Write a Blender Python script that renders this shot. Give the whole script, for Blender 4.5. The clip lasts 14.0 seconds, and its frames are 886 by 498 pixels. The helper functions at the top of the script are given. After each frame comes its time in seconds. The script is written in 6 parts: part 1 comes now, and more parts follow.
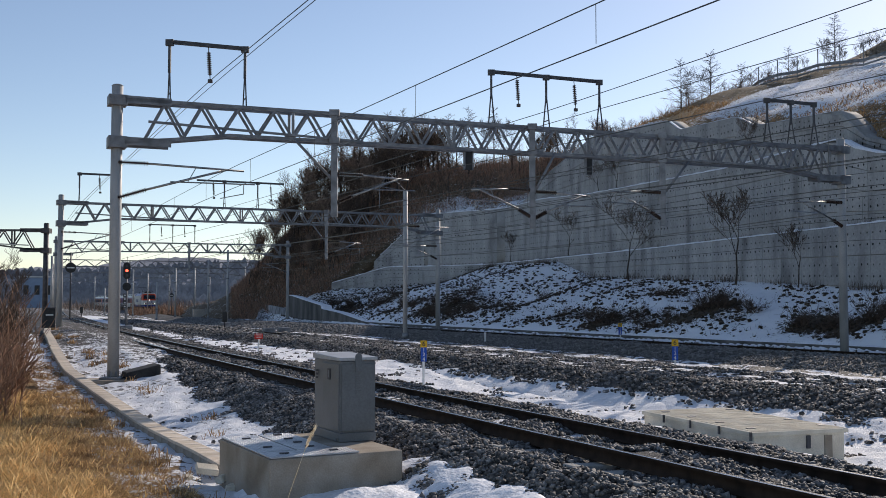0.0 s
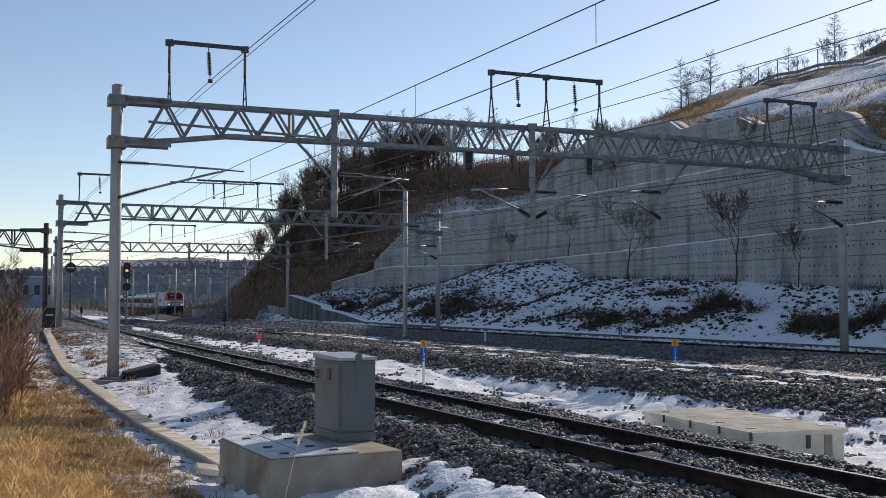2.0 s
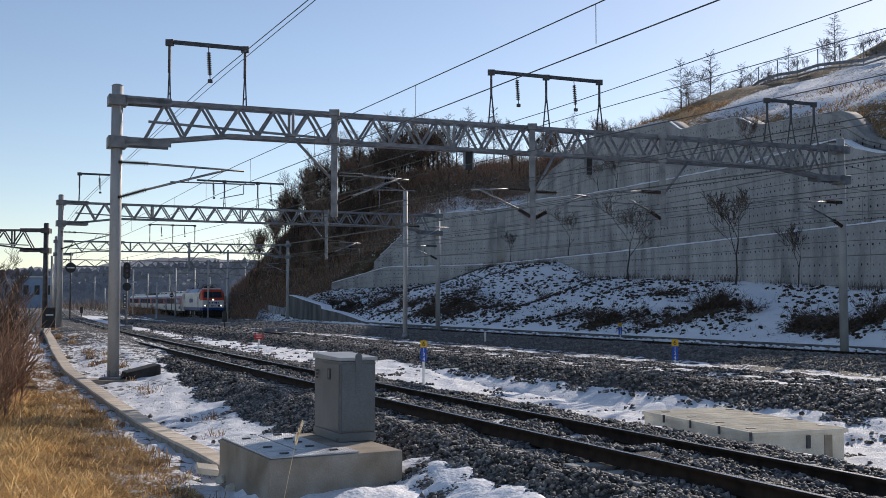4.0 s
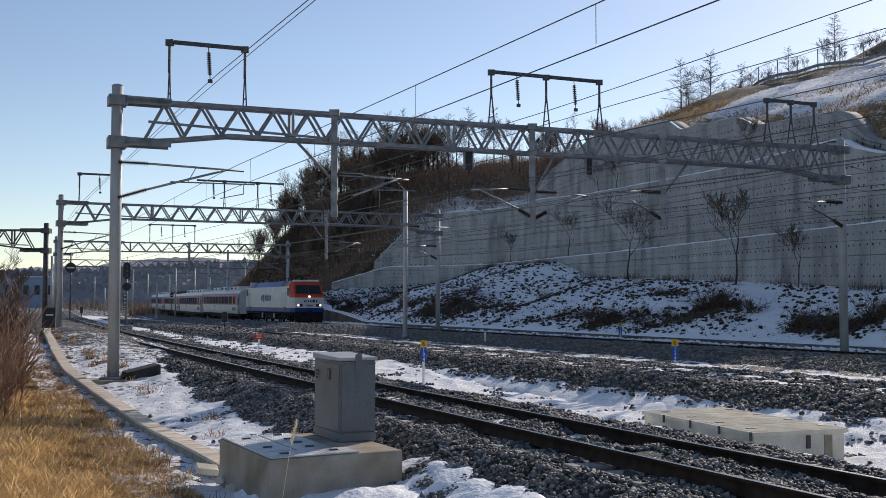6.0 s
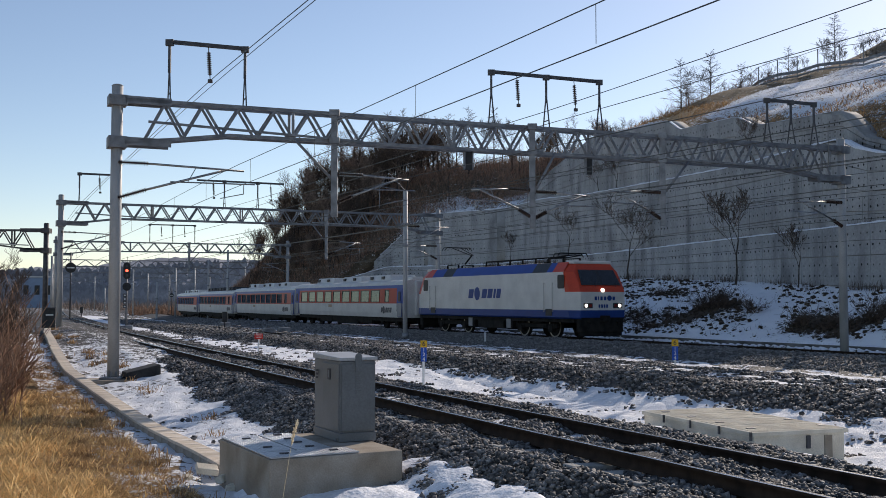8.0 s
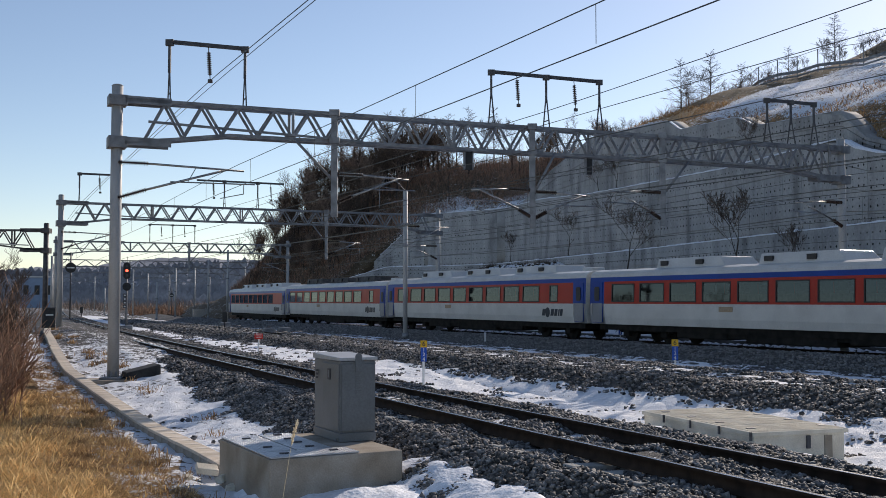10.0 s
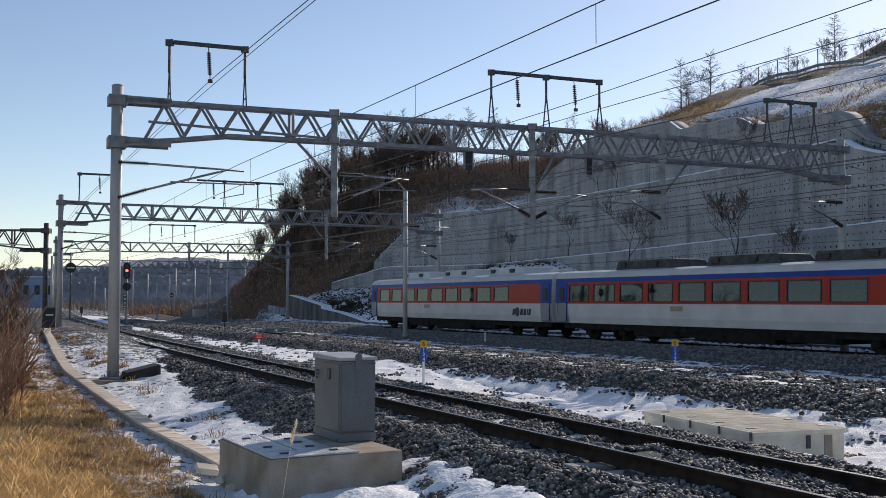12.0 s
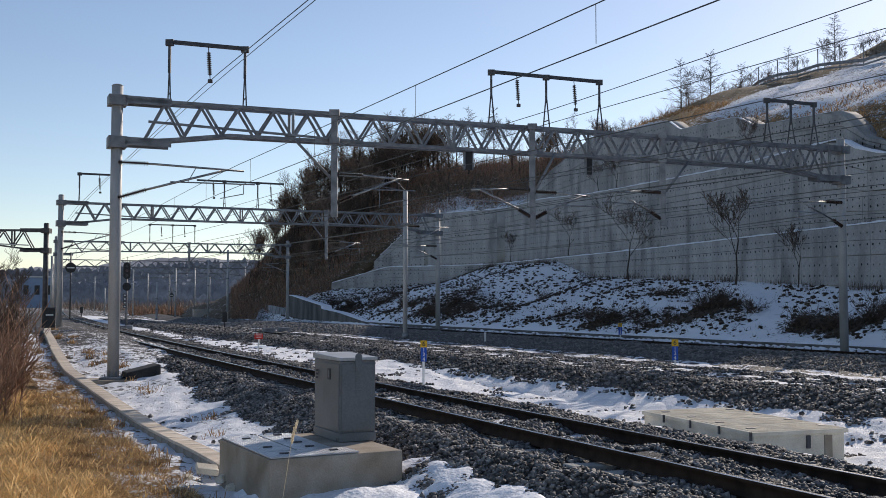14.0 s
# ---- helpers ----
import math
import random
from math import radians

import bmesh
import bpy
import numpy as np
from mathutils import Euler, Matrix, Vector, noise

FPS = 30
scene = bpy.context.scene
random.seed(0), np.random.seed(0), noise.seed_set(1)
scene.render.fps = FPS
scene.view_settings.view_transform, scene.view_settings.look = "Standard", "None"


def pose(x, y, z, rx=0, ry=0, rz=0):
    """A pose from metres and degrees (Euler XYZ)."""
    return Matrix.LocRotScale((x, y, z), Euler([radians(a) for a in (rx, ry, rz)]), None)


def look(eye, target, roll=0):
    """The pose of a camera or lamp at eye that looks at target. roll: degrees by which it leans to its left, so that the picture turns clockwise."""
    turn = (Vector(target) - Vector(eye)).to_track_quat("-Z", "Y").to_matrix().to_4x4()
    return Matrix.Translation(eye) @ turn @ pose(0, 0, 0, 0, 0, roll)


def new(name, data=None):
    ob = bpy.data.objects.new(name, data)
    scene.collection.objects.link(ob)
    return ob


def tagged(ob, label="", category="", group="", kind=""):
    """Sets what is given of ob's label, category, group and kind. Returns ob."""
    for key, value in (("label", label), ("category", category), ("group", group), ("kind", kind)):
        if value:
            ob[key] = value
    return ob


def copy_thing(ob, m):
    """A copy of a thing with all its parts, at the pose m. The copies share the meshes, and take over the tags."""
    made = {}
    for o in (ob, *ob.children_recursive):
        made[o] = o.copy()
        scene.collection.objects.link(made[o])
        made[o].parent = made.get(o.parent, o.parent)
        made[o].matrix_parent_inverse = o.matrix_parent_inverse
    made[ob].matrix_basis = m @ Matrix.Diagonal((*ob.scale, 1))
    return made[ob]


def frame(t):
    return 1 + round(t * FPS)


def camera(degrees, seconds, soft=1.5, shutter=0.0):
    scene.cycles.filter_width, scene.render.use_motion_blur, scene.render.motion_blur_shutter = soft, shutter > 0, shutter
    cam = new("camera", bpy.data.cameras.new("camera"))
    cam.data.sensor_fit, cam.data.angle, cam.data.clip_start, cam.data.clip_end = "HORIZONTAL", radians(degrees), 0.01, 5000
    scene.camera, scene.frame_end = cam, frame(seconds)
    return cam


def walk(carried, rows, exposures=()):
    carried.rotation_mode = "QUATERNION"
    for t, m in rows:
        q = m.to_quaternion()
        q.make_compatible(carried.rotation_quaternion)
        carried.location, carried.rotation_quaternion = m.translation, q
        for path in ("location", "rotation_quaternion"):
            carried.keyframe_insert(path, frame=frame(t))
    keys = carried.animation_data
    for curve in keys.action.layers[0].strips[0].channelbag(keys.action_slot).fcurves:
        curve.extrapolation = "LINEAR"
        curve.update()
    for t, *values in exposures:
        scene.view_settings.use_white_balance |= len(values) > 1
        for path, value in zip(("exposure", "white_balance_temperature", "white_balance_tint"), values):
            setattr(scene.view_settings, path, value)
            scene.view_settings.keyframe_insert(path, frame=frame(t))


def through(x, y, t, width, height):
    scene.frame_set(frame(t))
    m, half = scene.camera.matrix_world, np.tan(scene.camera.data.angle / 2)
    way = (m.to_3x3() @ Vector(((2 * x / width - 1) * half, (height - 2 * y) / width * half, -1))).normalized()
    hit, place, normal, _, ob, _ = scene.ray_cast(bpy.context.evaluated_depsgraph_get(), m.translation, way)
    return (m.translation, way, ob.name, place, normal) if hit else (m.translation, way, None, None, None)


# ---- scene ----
import itertools

# ---------------------------------------------------------------- camera
EYE = 1.9
cam = camera(46.7, 14.0, soft=0.6)
walk(cam, [(0.0, pose(0, 0, EYE, 92.87, 0, 0)), (14.0, pose(0, 0, EYE, 92.87, 0, 0))], exposures=[(0.0, 0.16, 6900, 15), (14.0, 0.16, 6900, 15)])

# ---------------------------------------------------------------- light
SUN_AZ, SUN_EL = radians(31), radians(25.2)
world = bpy.data.worlds.new("winter_sky")
scene.world = world
world.use_nodes = True
wn = world.node_tree.nodes
sky = wn.new("ShaderNodeTexSky")
sky.sky_type = "NISHITA"
sky.sun_disc = False
sky.sun_elevation, sky.sun_rotation = SUN_EL, SUN_AZ
sky.altitude, sky.air_density, sky.dust_density, sky.ozone_density = 1200, 1.0, .5, 1.6
wn["Background"].inputs[1].default_value = 0.115
world.node_tree.links.new(sky.outputs[0], wn["Background"].inputs[0])
sun_data = bpy.data.lights.new("sun", "SUN")
sun_data.energy, sun_data.angle, sun_data.color = 3.7, radians(0.53), (1.0, 0.94, 0.85)
sun = new("sun", sun_data)
sun_to = Vector((math.sin(SUN_AZ) * math.cos(SUN_EL), math.cos(SUN_AZ) * math.cos(SUN_EL), math.sin(SUN_EL)))
sun.matrix_world = look(sun_to * 400, (0, 0, 0))

# ---------------------------------------------------------------- plan
# Each track is a wide arc that bends to the right going away: foot of the perpendicular from the camera, heading, curvature.


class Arc:
    def __init__(self, d, phi, k, s1, k2):
        self.phi, self.k, self.r, self.s1, self.k2 = phi, k, 1 / k, s1, k2
        self.cx, self.cy = (d + self.r) * math.cos(phi), (d + self.r) * math.sin(phi)

    def at(self, s, e=0.0):
        if s > self.s1:                       # far off, the bend eases the other way
            a1, r2 = self.phi - self.k * self.s1, 1 / self.k2
            a = a1 + self.k2 * (s - self.s1)
            x, y = self.cx - self.r * math.cos(a1), self.cy - self.r * math.sin(a1)
            return x - r2 * math.cos(a1) + (r2 + e) * math.cos(a), y - r2 * math.sin(a1) + (r2 + e) * math.sin(a)
        a = self.phi - self.k * s
        return self.cx - (self.r - e) * math.cos(a), self.cy - (self.r - e) * math.sin(a)

    def yaw(self, s):
        """Heading away from the camera, turned left from +y."""
        return self.phi - self.k * min(s, self.s1) + self.k2 * max(s - self.s1, 0)

    def off(self, x, y):
        return self.r - np.hypot(np.asarray(x) - self.cx, np.asarray(y) - self.cy)

    def along(self, x, y):
        return (self.phi - np.arctan2(self.cy - y, self.cx - x)) * self.r


NEAR = Arc(8.0, 0.4595, 0.00065, 150, 0.00002)
MAIN = Arc(30.85, 0.532, 0.0012, 150, 0.0005)
NEAR_Z, MAIN_Z = 0.10, 0.03          # rail tops
SPEED, GAP0 = 21.58, 230.5           # metres a second, and where the coupling behind the engine is at 0 s


def fall(s):
    """The main line drops gently as it runs away round the bend."""
    t = np.clip((np.asarray(s, float) - 48) / 100, 0, 1)
    return -.42 * t * t * (3 - 2 * t)


def lerp(x, pts):
    return np.interp(x, [p[0] for p in pts], [p[1] for p in pts])


# foot of the retaining wall, from behind the camera's right out to the wooded spur
WALL = [(34, 8), (28, 28), (21.6, 50), (15.3, 76), (10.2, 93), (5.2, 109), (-2, 115), (-13.3, 119), (-27.5, 131), (-36, 150), (-48, 195), (-66, 285)]


def polyline(pts):
    pts = [Vector(p) for p in pts]
    run = [0.0]
    for a, b in zip(pts, pts[1:]):
        run.append(run[-1] + (b - a).length)
    return pts, run


WP, WRUN = polyline(WALL)


def wall_at(u, w=0.0):
    """A point at u metres along the wall's foot and w metres behind it."""
    def raw(v):
        v = min(max(v, 0.0), WRUN[-1] - 1e-4)
        i = max(j for j in range(len(WRUN) - 1) if WRUN[j] <= v)
        return WP[i].lerp(WP[i + 1], (v - WRUN[i]) / (WRUN[i + 1] - WRUN[i]))
    a, b = raw(u - 3), raw(u + 3)
    d = (b - a).normalized()
    n = Vector((d.y, -d.x))
    p = raw(u) + n * w
    return p.x, p.y


def wall_off(x, y):
    """Signed distance in front (negative) or behind (positive) of the wall's foot, and the run along it."""
    x, y = np.asarray(x, float), np.asarray(y, float)
    best, sign, run = np.full(x.shape, 1e9), np.ones(x.shape), np.zeros(x.shape)
    for i in range(len(WP) - 1):
        a, b = WP[i], WP[i + 1]
        d = b - a
        t = np.clip(((x - a.x) * d.x + (y - a.y) * d.y) / d.length_squared, 0, 1)
        px, py = x - a.x - t * d.x, y - a.y - t * d.y
        q = np.hypot(px, py)
        side = np.where(px * d.y - py * d.x > 0, 1.0, -1.0)
        near = q < best
        best, sign, run = np.where(near, q, best), np.where(near, side, sign), np.where(near, WRUN[i] + t * d.length, run)
    return best * sign, run


# heights along the wall: its foot, first ledge, second ledge, top
FOOT = [(0, 1.6), (43.8, 2.45), (58.2, 3.13), (80.3, 3.87), (87.4, 5.4), (105.9, 5.6), (107.6, 4.2), (119.4, 3.44), (125.8, 3.2), (140, 1.0), (300, .3)]


# dark leafless shrubs on the bank: bearing across the view, metres beyond the main track's axis, size
SPOTS = [(1060, 7, 1.4), (1085, 7.5, 1.2), (1040, 8, 1.0), (1140, 8, 1.1), (1160, 7, .9), (1240, 8, 1.5), (1265, 9, 1.4), (1290, 9, 1.1), (1220, 7, 1.0), (1440, 7, 1.4), (1470, 7.5, 1.3), (1530, 7, 1.4), (1555, 8, 1.3),
         (780, 8, 1.6), (805, 9, 1.6), (835, 11, 1.6), (760, 8, 1.4), (820, 7, 1.2), (950, 12, 1.0), (700, 8, 1.4), (660, 8, 1.5), (735, 9, 1.2), (870, 10, 1.0), (620, 9, 1.6), (900, 9, .8), (1190, 12, .8),
         (1500, 6.6, 1.0), (590, 9, 1.6), (690, 10, 1.3), (790, 6.5, 1.0), (1310, 8, 1.2), (1180, 7, 1.0), (980, 7.5, .9)]


def on_bearing(px, e):
    """The point e metres beyond the main track's axis at a bearing given across the view."""
    best = min(np.arange(-5, 130, .4), key=lambda q: abs(784 + 1816 * MAIN.at(q, e)[0] / MAIN.at(q, e)[1] - px))
    return MAIN.at(best, e)


def bumps(x, y, size, seed=0):
    """Smooth cheap noise, about -1 to 1."""
    x, y = np.asarray(x, float) / size, np.asarray(y, float) / size
    out = 0
    for i in range(5):
        a = 1.3 + 2.1 * i + seed
        out = out + np.sin(x * (1 + .37 * i) * math.cos(a) * 2 + y * (1 + .37 * i) * math.sin(a) * 2 + 7.1 * i + seed * 3)
    return out / 2.6


def hollow(en, sn):
    """The shallow ditch beside the near track, where the cable vault stands clear of the ground."""
    return .34 * lerp(en, [(2.7, 0), (3.3, 1), (6.0, 1), (7.6, 0)]) * lerp(sn, [(3, .5), (8, 1), (24, 1), (34, 0)])


def ground_z(x, y):
    x, y = np.asarray(x, float), np.asarray(y, float)
    en, et = NEAR.off(x, y), MAIN.off(x, y)
    sn = NEAR.along(x, y)
    w, u = wall_off(x, y)
    # cross fall on the grass side, snow strip, then the flat between the tracks
    left = lerp(sn, [(0, -.68), (15, -.65), (26, -.54), (33, -.35), (39, -.07), (53, .2), (80, .15), (140, 0)])
    z = np.where(en < 0, left, -.14)
    z = np.where(en < 0, left + np.clip((-en - 4.2) / 6, 0, 1) * lerp(sn, [(0, .15), (20, .25), (40, .2)]), z)
    blend = np.clip((en + 2.6) / 5.2, 0, 1)
    mid = lerp(sn, [(0, -.24), (20, -.22), (60, -.25), (120, -.2)])
    z = np.where(en < 0, z + .2 * np.clip((en + 4.1) / 1.8, 0, 1), z)
    z = z * (1 - blend) + mid * blend
    # rise to the bed of the main track
    z = np.where(en > 2.6, mid + np.clip((en - 5.5) / 4.5, 0, 1) * (-.25 - mid), z)
    z = z - hollow(en, sn)
    dip = fall(MAIN.along(x, y)) * np.clip((en - 4) / 4, 0, 1)
    z = z + dip
    # bank between the kerb and the wall
    f = np.clip((et - 4.6) / np.maximum(et - 4.6 - w, .5), 0, 1)
    bank = -.1 + dip + f ** 0.85 * (lerp(u, FOOT) + .1 - dip)
    bank = bank + np.sin(f * math.pi) * .35 * bumps(x, y, 5, 2)
    z = np.where((et > 4.5) & (w < 40), np.where(w > 0, lerp(u, FOOT), bank), z)
    fade = np.clip((np.hypot(x, y) - 230) / 100, 0, 1)
    z = z * (1 - fade) - .3 * fade
    return z + .03 * bumps(x, y, .9) + .02 * bumps(x, y, .35, 1) + .022 * bumps(x, y, .5, 6) * (np.hypot(x, y) < 90)


# ---------------------------------------------------------------- materials
MATS = {}


def material(name, colours, scale=6.0, rough=0.8, metal=0.0, bump=0.2, fine=60.0, rand=0.0, stops=(0.35, 0.65), emit=None, depth=0.02, streak=0.0):
    """A procedural material: colours blended by a coarse noise, speckled by a fine one, both also in relief."""
    if name in MATS:
        return MATS[name]
    m = bpy.data.materials.new(name)
    m.use_nodes = True
    n, l = m.node_tree.nodes, m.node_tree.links
    b = n["Principled BSDF"]
    co = n.new("ShaderNodeTexCoord")
    big = n.new("ShaderNodeTexNoise")
    big.inputs["Scale"].default_value, big.inputs["Detail"].default_value = scale, 6
    small = n.new("ShaderNodeTexNoise")
    small.inputs["Scale"].default_value, small.inputs["Detail"].default_value = fine, 4
    for t in (big, small):
        l.new(co.outputs["Object"], t.inputs["Vector"])
    if streak:
        mp = n.new("ShaderNodeMapping")
        mp.inputs["Scale"].default_value = (1, 1, streak)
        l.new(co.outputs["Object"], mp.inputs["Vector"])
        l.new(mp.outputs[0], big.inputs["Vector"])
    ramp = n.new("ShaderNodeValToRGB")
    ramp.color_ramp.elements[0].position, ramp.color_ramp.elements[1].position = stops
    for e, c in zip(ramp.color_ramp.elements, (colours[0], colours[-1])):
        e.color = (*c, 1)
    if len(colours) == 3:
        ramp.color_ramp.elements.new(sum(stops) / 2).color = (*colours[1], 1)
    l.new(big.outputs["Fac"], ramp.inputs["Fac"])
    hsv = n.new("ShaderNodeHueSaturation")
    l.new(ramp.outputs["Color"], hsv.inputs["Color"])
    val = n.new("ShaderNodeMapRange")
    val.inputs["From Min"].default_value, val.inputs["From Max"].default_value = .3, .7
    val.inputs["To Min"].default_value, val.inputs["To Max"].default_value = .86, 1.12
    l.new(small.outputs["Fac"], val.inputs["Value"])
    if rand:
        info = n.new("ShaderNodeObjectInfo" if rand > 0 else "ShaderNodeNewGeometry")
        vary = n.new("ShaderNodeMapRange")
        vary.inputs["To Min"].default_value, vary.inputs["To Max"].default_value = 1 - abs(rand), 1 + abs(rand)
        l.new(info.outputs["Random" if rand > 0 else "Random Per Island"], vary.inputs["Value"])
        mul = n.new("ShaderNodeMath")
        mul.operation = "MULTIPLY"
        l.new(vary.outputs[0], mul.inputs[0])
        l.new(val.outputs[0], mul.inputs[1])
        l.new(mul.outputs[0], hsv.inputs["Value"])
    else:
        l.new(val.outputs[0], hsv.inputs["Value"])
    l.new(hsv.outputs["Color"], b.inputs["Base Color"])
    rr = n.new("ShaderNodeMapRange")
    rr.inputs["To Min"].default_value, rr.inputs["To Max"].default_value = max(rough - .12, .02), min(rough + .12, 1)
    l.new(small.outputs["Fac"], rr.inputs["Value"])
    l.new(rr.outputs[0], b.inputs["Roughness"])
    b.inputs["Metallic"].default_value = metal
    b.inputs["Specular IOR Level"].default_value = .18 if rough >= .7 else .5
    if bump:
        add = n.new("ShaderNodeMath")
        l.new(big.outputs["Fac"], add.inputs[0])
        l.new(small.outputs["Fac"], add.inputs[1])
        bp = n.new("ShaderNodeBump")
        bp.inputs["Strength"].default_value, bp.inputs["Distance"].default_value = bump, depth
        l.new(add.outputs[0], bp.inputs["Height"])
        l.new(bp.outputs["Normal"], b.inputs["Normal"])
    if emit:
        b.inputs["Emission Color"].default_value, b.inputs["Emission Strength"].default_value = (*emit[:3], 1), emit[3]
    MATS[name] = m
    return m


POLE = material("spun_grey_pole", [(.32, .32, .315), (.45, .45, .44)], 2.5, .6, .1, .08, 40, streak=.3)
GALV = material("galvanised_steel", [(.15, .155, .165), (.27, .28, .29)], 3, .55, .3, .08, 40)
DARK_STEEL = material("dark_steel", [(.05, .05, .055), (.10, .10, .105)], 4, .55, .3, .1, 50)
CONCRETE = material("concrete", [(.33, .32, .29), (.46, .44, .41)], 1.5, .9, 0, .3, 45, depth=.01)
SNOW = material("snow", [(.76, .78, .82), (.88, .89, .91)], 1.2, .6, 0, .5, 14, depth=.05)
RUST = material("rail_steel", [(.022, .014, .010), (.05, .032, .022)], 5, .85, 0, .15, 60)
RAILHEAD = material("polished_rail_head", [(.35, .34, .33), (.5, .5, .5)], 3, .22, 1.0, 0, 60)
STONE = material("ballast_stone", [(.045, .043, .042), (.235, .226, .218)], 7, .72, 0, .2, 60, rand=-.75)
BLACK = material("black_rubber", [(.012, .012, .013), (.03, .03, .03)], 5, .6, 0, .1, 50)
WIRE = material("stranded_wire", [(.06, .06, .06), (.12, .12, .11)], 5, .5, .6, 0, 50)
PORCELAIN = material("brown_insulator", [(.035, .02, .015), (.06, .035, .025)], 5, .25, 0, 0, 50)


# ---------------------------------------------------------------- mesh helpers
def thing(name, label, category, m=None, group="", kind=""):
    ob = new(name)
    ob.empty_display_size = .2
    if m is not None:
        ob.matrix_basis = m
    return tagged(ob, label, category, group, kind)


def mesh_of(bm, mat, smooth=False):
    me = bpy.data.meshes.new("mesh")
    bm.normal_update()
    bm.to_mesh(me)
    bm.free()
    for m in (mat if isinstance(mat, (list, tuple)) else [mat]):
        me.materials.append(m)
    if smooth:
        me.shade_smooth()
    return me


def part(name, bm, mat, parent, label="", m=None, smooth=False):
    ob = new(name, bm if isinstance(bm, bpy.types.Mesh) else mesh_of(bm, mat, smooth))
    ob.parent = parent
    if m is not None:
        ob.matrix_basis = m
    if label:
        tagged(ob, label)
    return ob


def arrays(verts, faces, mat, smooth=False):
    """A mesh from numpy arrays: faces all of one size."""
    verts, faces = np.asarray(verts, np.float32), np.asarray(faces, np.int32)
    me = bpy.data.meshes.new("mesh")
    k = faces.shape[1]
    me.vertices.add(len(verts))
    me.vertices.foreach_set("co", verts.ravel())
    me.loops.add(faces.size)
    me.loops.foreach_set("vertex_index", faces.ravel())
    me.polygons.add(len(faces))
    me.polygons.foreach_set("loop_start", np.arange(0, faces.size, k, dtype=np.int32))
    me.materials.append(mat)
    me.update(calc_edges=True)
    if smooth:
        me.shade_smooth()
    return me


def box(bm, x0, x1, y0, y1, z0, z1, bevel=0.0, m=None, mat=0):
    r = bmesh.ops.create_cube(bm, size=1)
    vs = r["verts"]
    for v in vs:
        v.co = Vector(((x0 + x1) / 2 + v.co.x * (x1 - x0), (y0 + y1) / 2 + v.co.y * (y1 - y0), (z0 + z1) / 2 + v.co.z * (z1 - z0)))
    if m is not None:
        bmesh.ops.transform(bm, matrix=m, verts=vs)
    fs = {f for v in vs for f in v.link_faces}
    for f in fs:
        f.material_index = mat
    if bevel:
        es = list({e for v in vs for e in v.link_edges})
        bmesh.ops.bevel(bm, geom=es, offset=bevel, segments=2, affect="EDGES", profile=.5)
    return vs


def rod(bm, a, b, r0, r1=None, n=6, caps=True, mat=0):
    a, b = Vector(a), Vector(b)
    d = b - a
    if d.length < 1e-6:
        return
    q = d.to_track_quat("Z", "Y").to_matrix()
    r1 = r0 if r1 is None else r1
    rings = []
    for p, r in ((a, r0), (b, r1)):
        rings.append([bm.verts.new(p + q @ Vector((r * math.cos(2 * math.pi * i / n), r * math.sin(2 * math.pi * i / n), 0))) for i in range(n)])
    for i in range(n):
        f = bm.faces.new((rings[0][i], rings[0][(i + 1) % n], rings[1][(i + 1) % n], rings[1][i]))
        f.material_index = mat
        f.smooth = n > 6
    if caps:
        bm.faces.new(rings[0][::-1]).material_index = mat
        bm.faces.new(rings[1]).material_index = mat


def bar(bm, a, b, w, h, mat=0):
    """A square bar from a to b, w wide and h high."""
    a, b = Vector(a), Vector(b)
    d = b - a
    q = d.to_track_quat("X", "Z").to_matrix().to_4x4()
    box(bm, 0, d.length, -w / 2, w / 2, -h / 2, h / 2, m=Matrix.Translation(a) @ q, mat=mat)


def sweep(path, section, closed=True):
    """A section of (across, up) swept along (x, y, z, yaw) stations; yaw turns left from +y."""
    vs, fs, n = [], [], len(section)
    for x, y, z, a in path:
        for e, h in section:
            vs.append((x + e * math.cos(a), y + e * math.sin(a), z + h))
    for i in range(len(path) - 1):
        for j in range(n if closed else n - 1):
            a, b = i * n + j, i * n + (j + 1) % n
            fs.append((a, b, b + n, a + n))
    return vs, fs


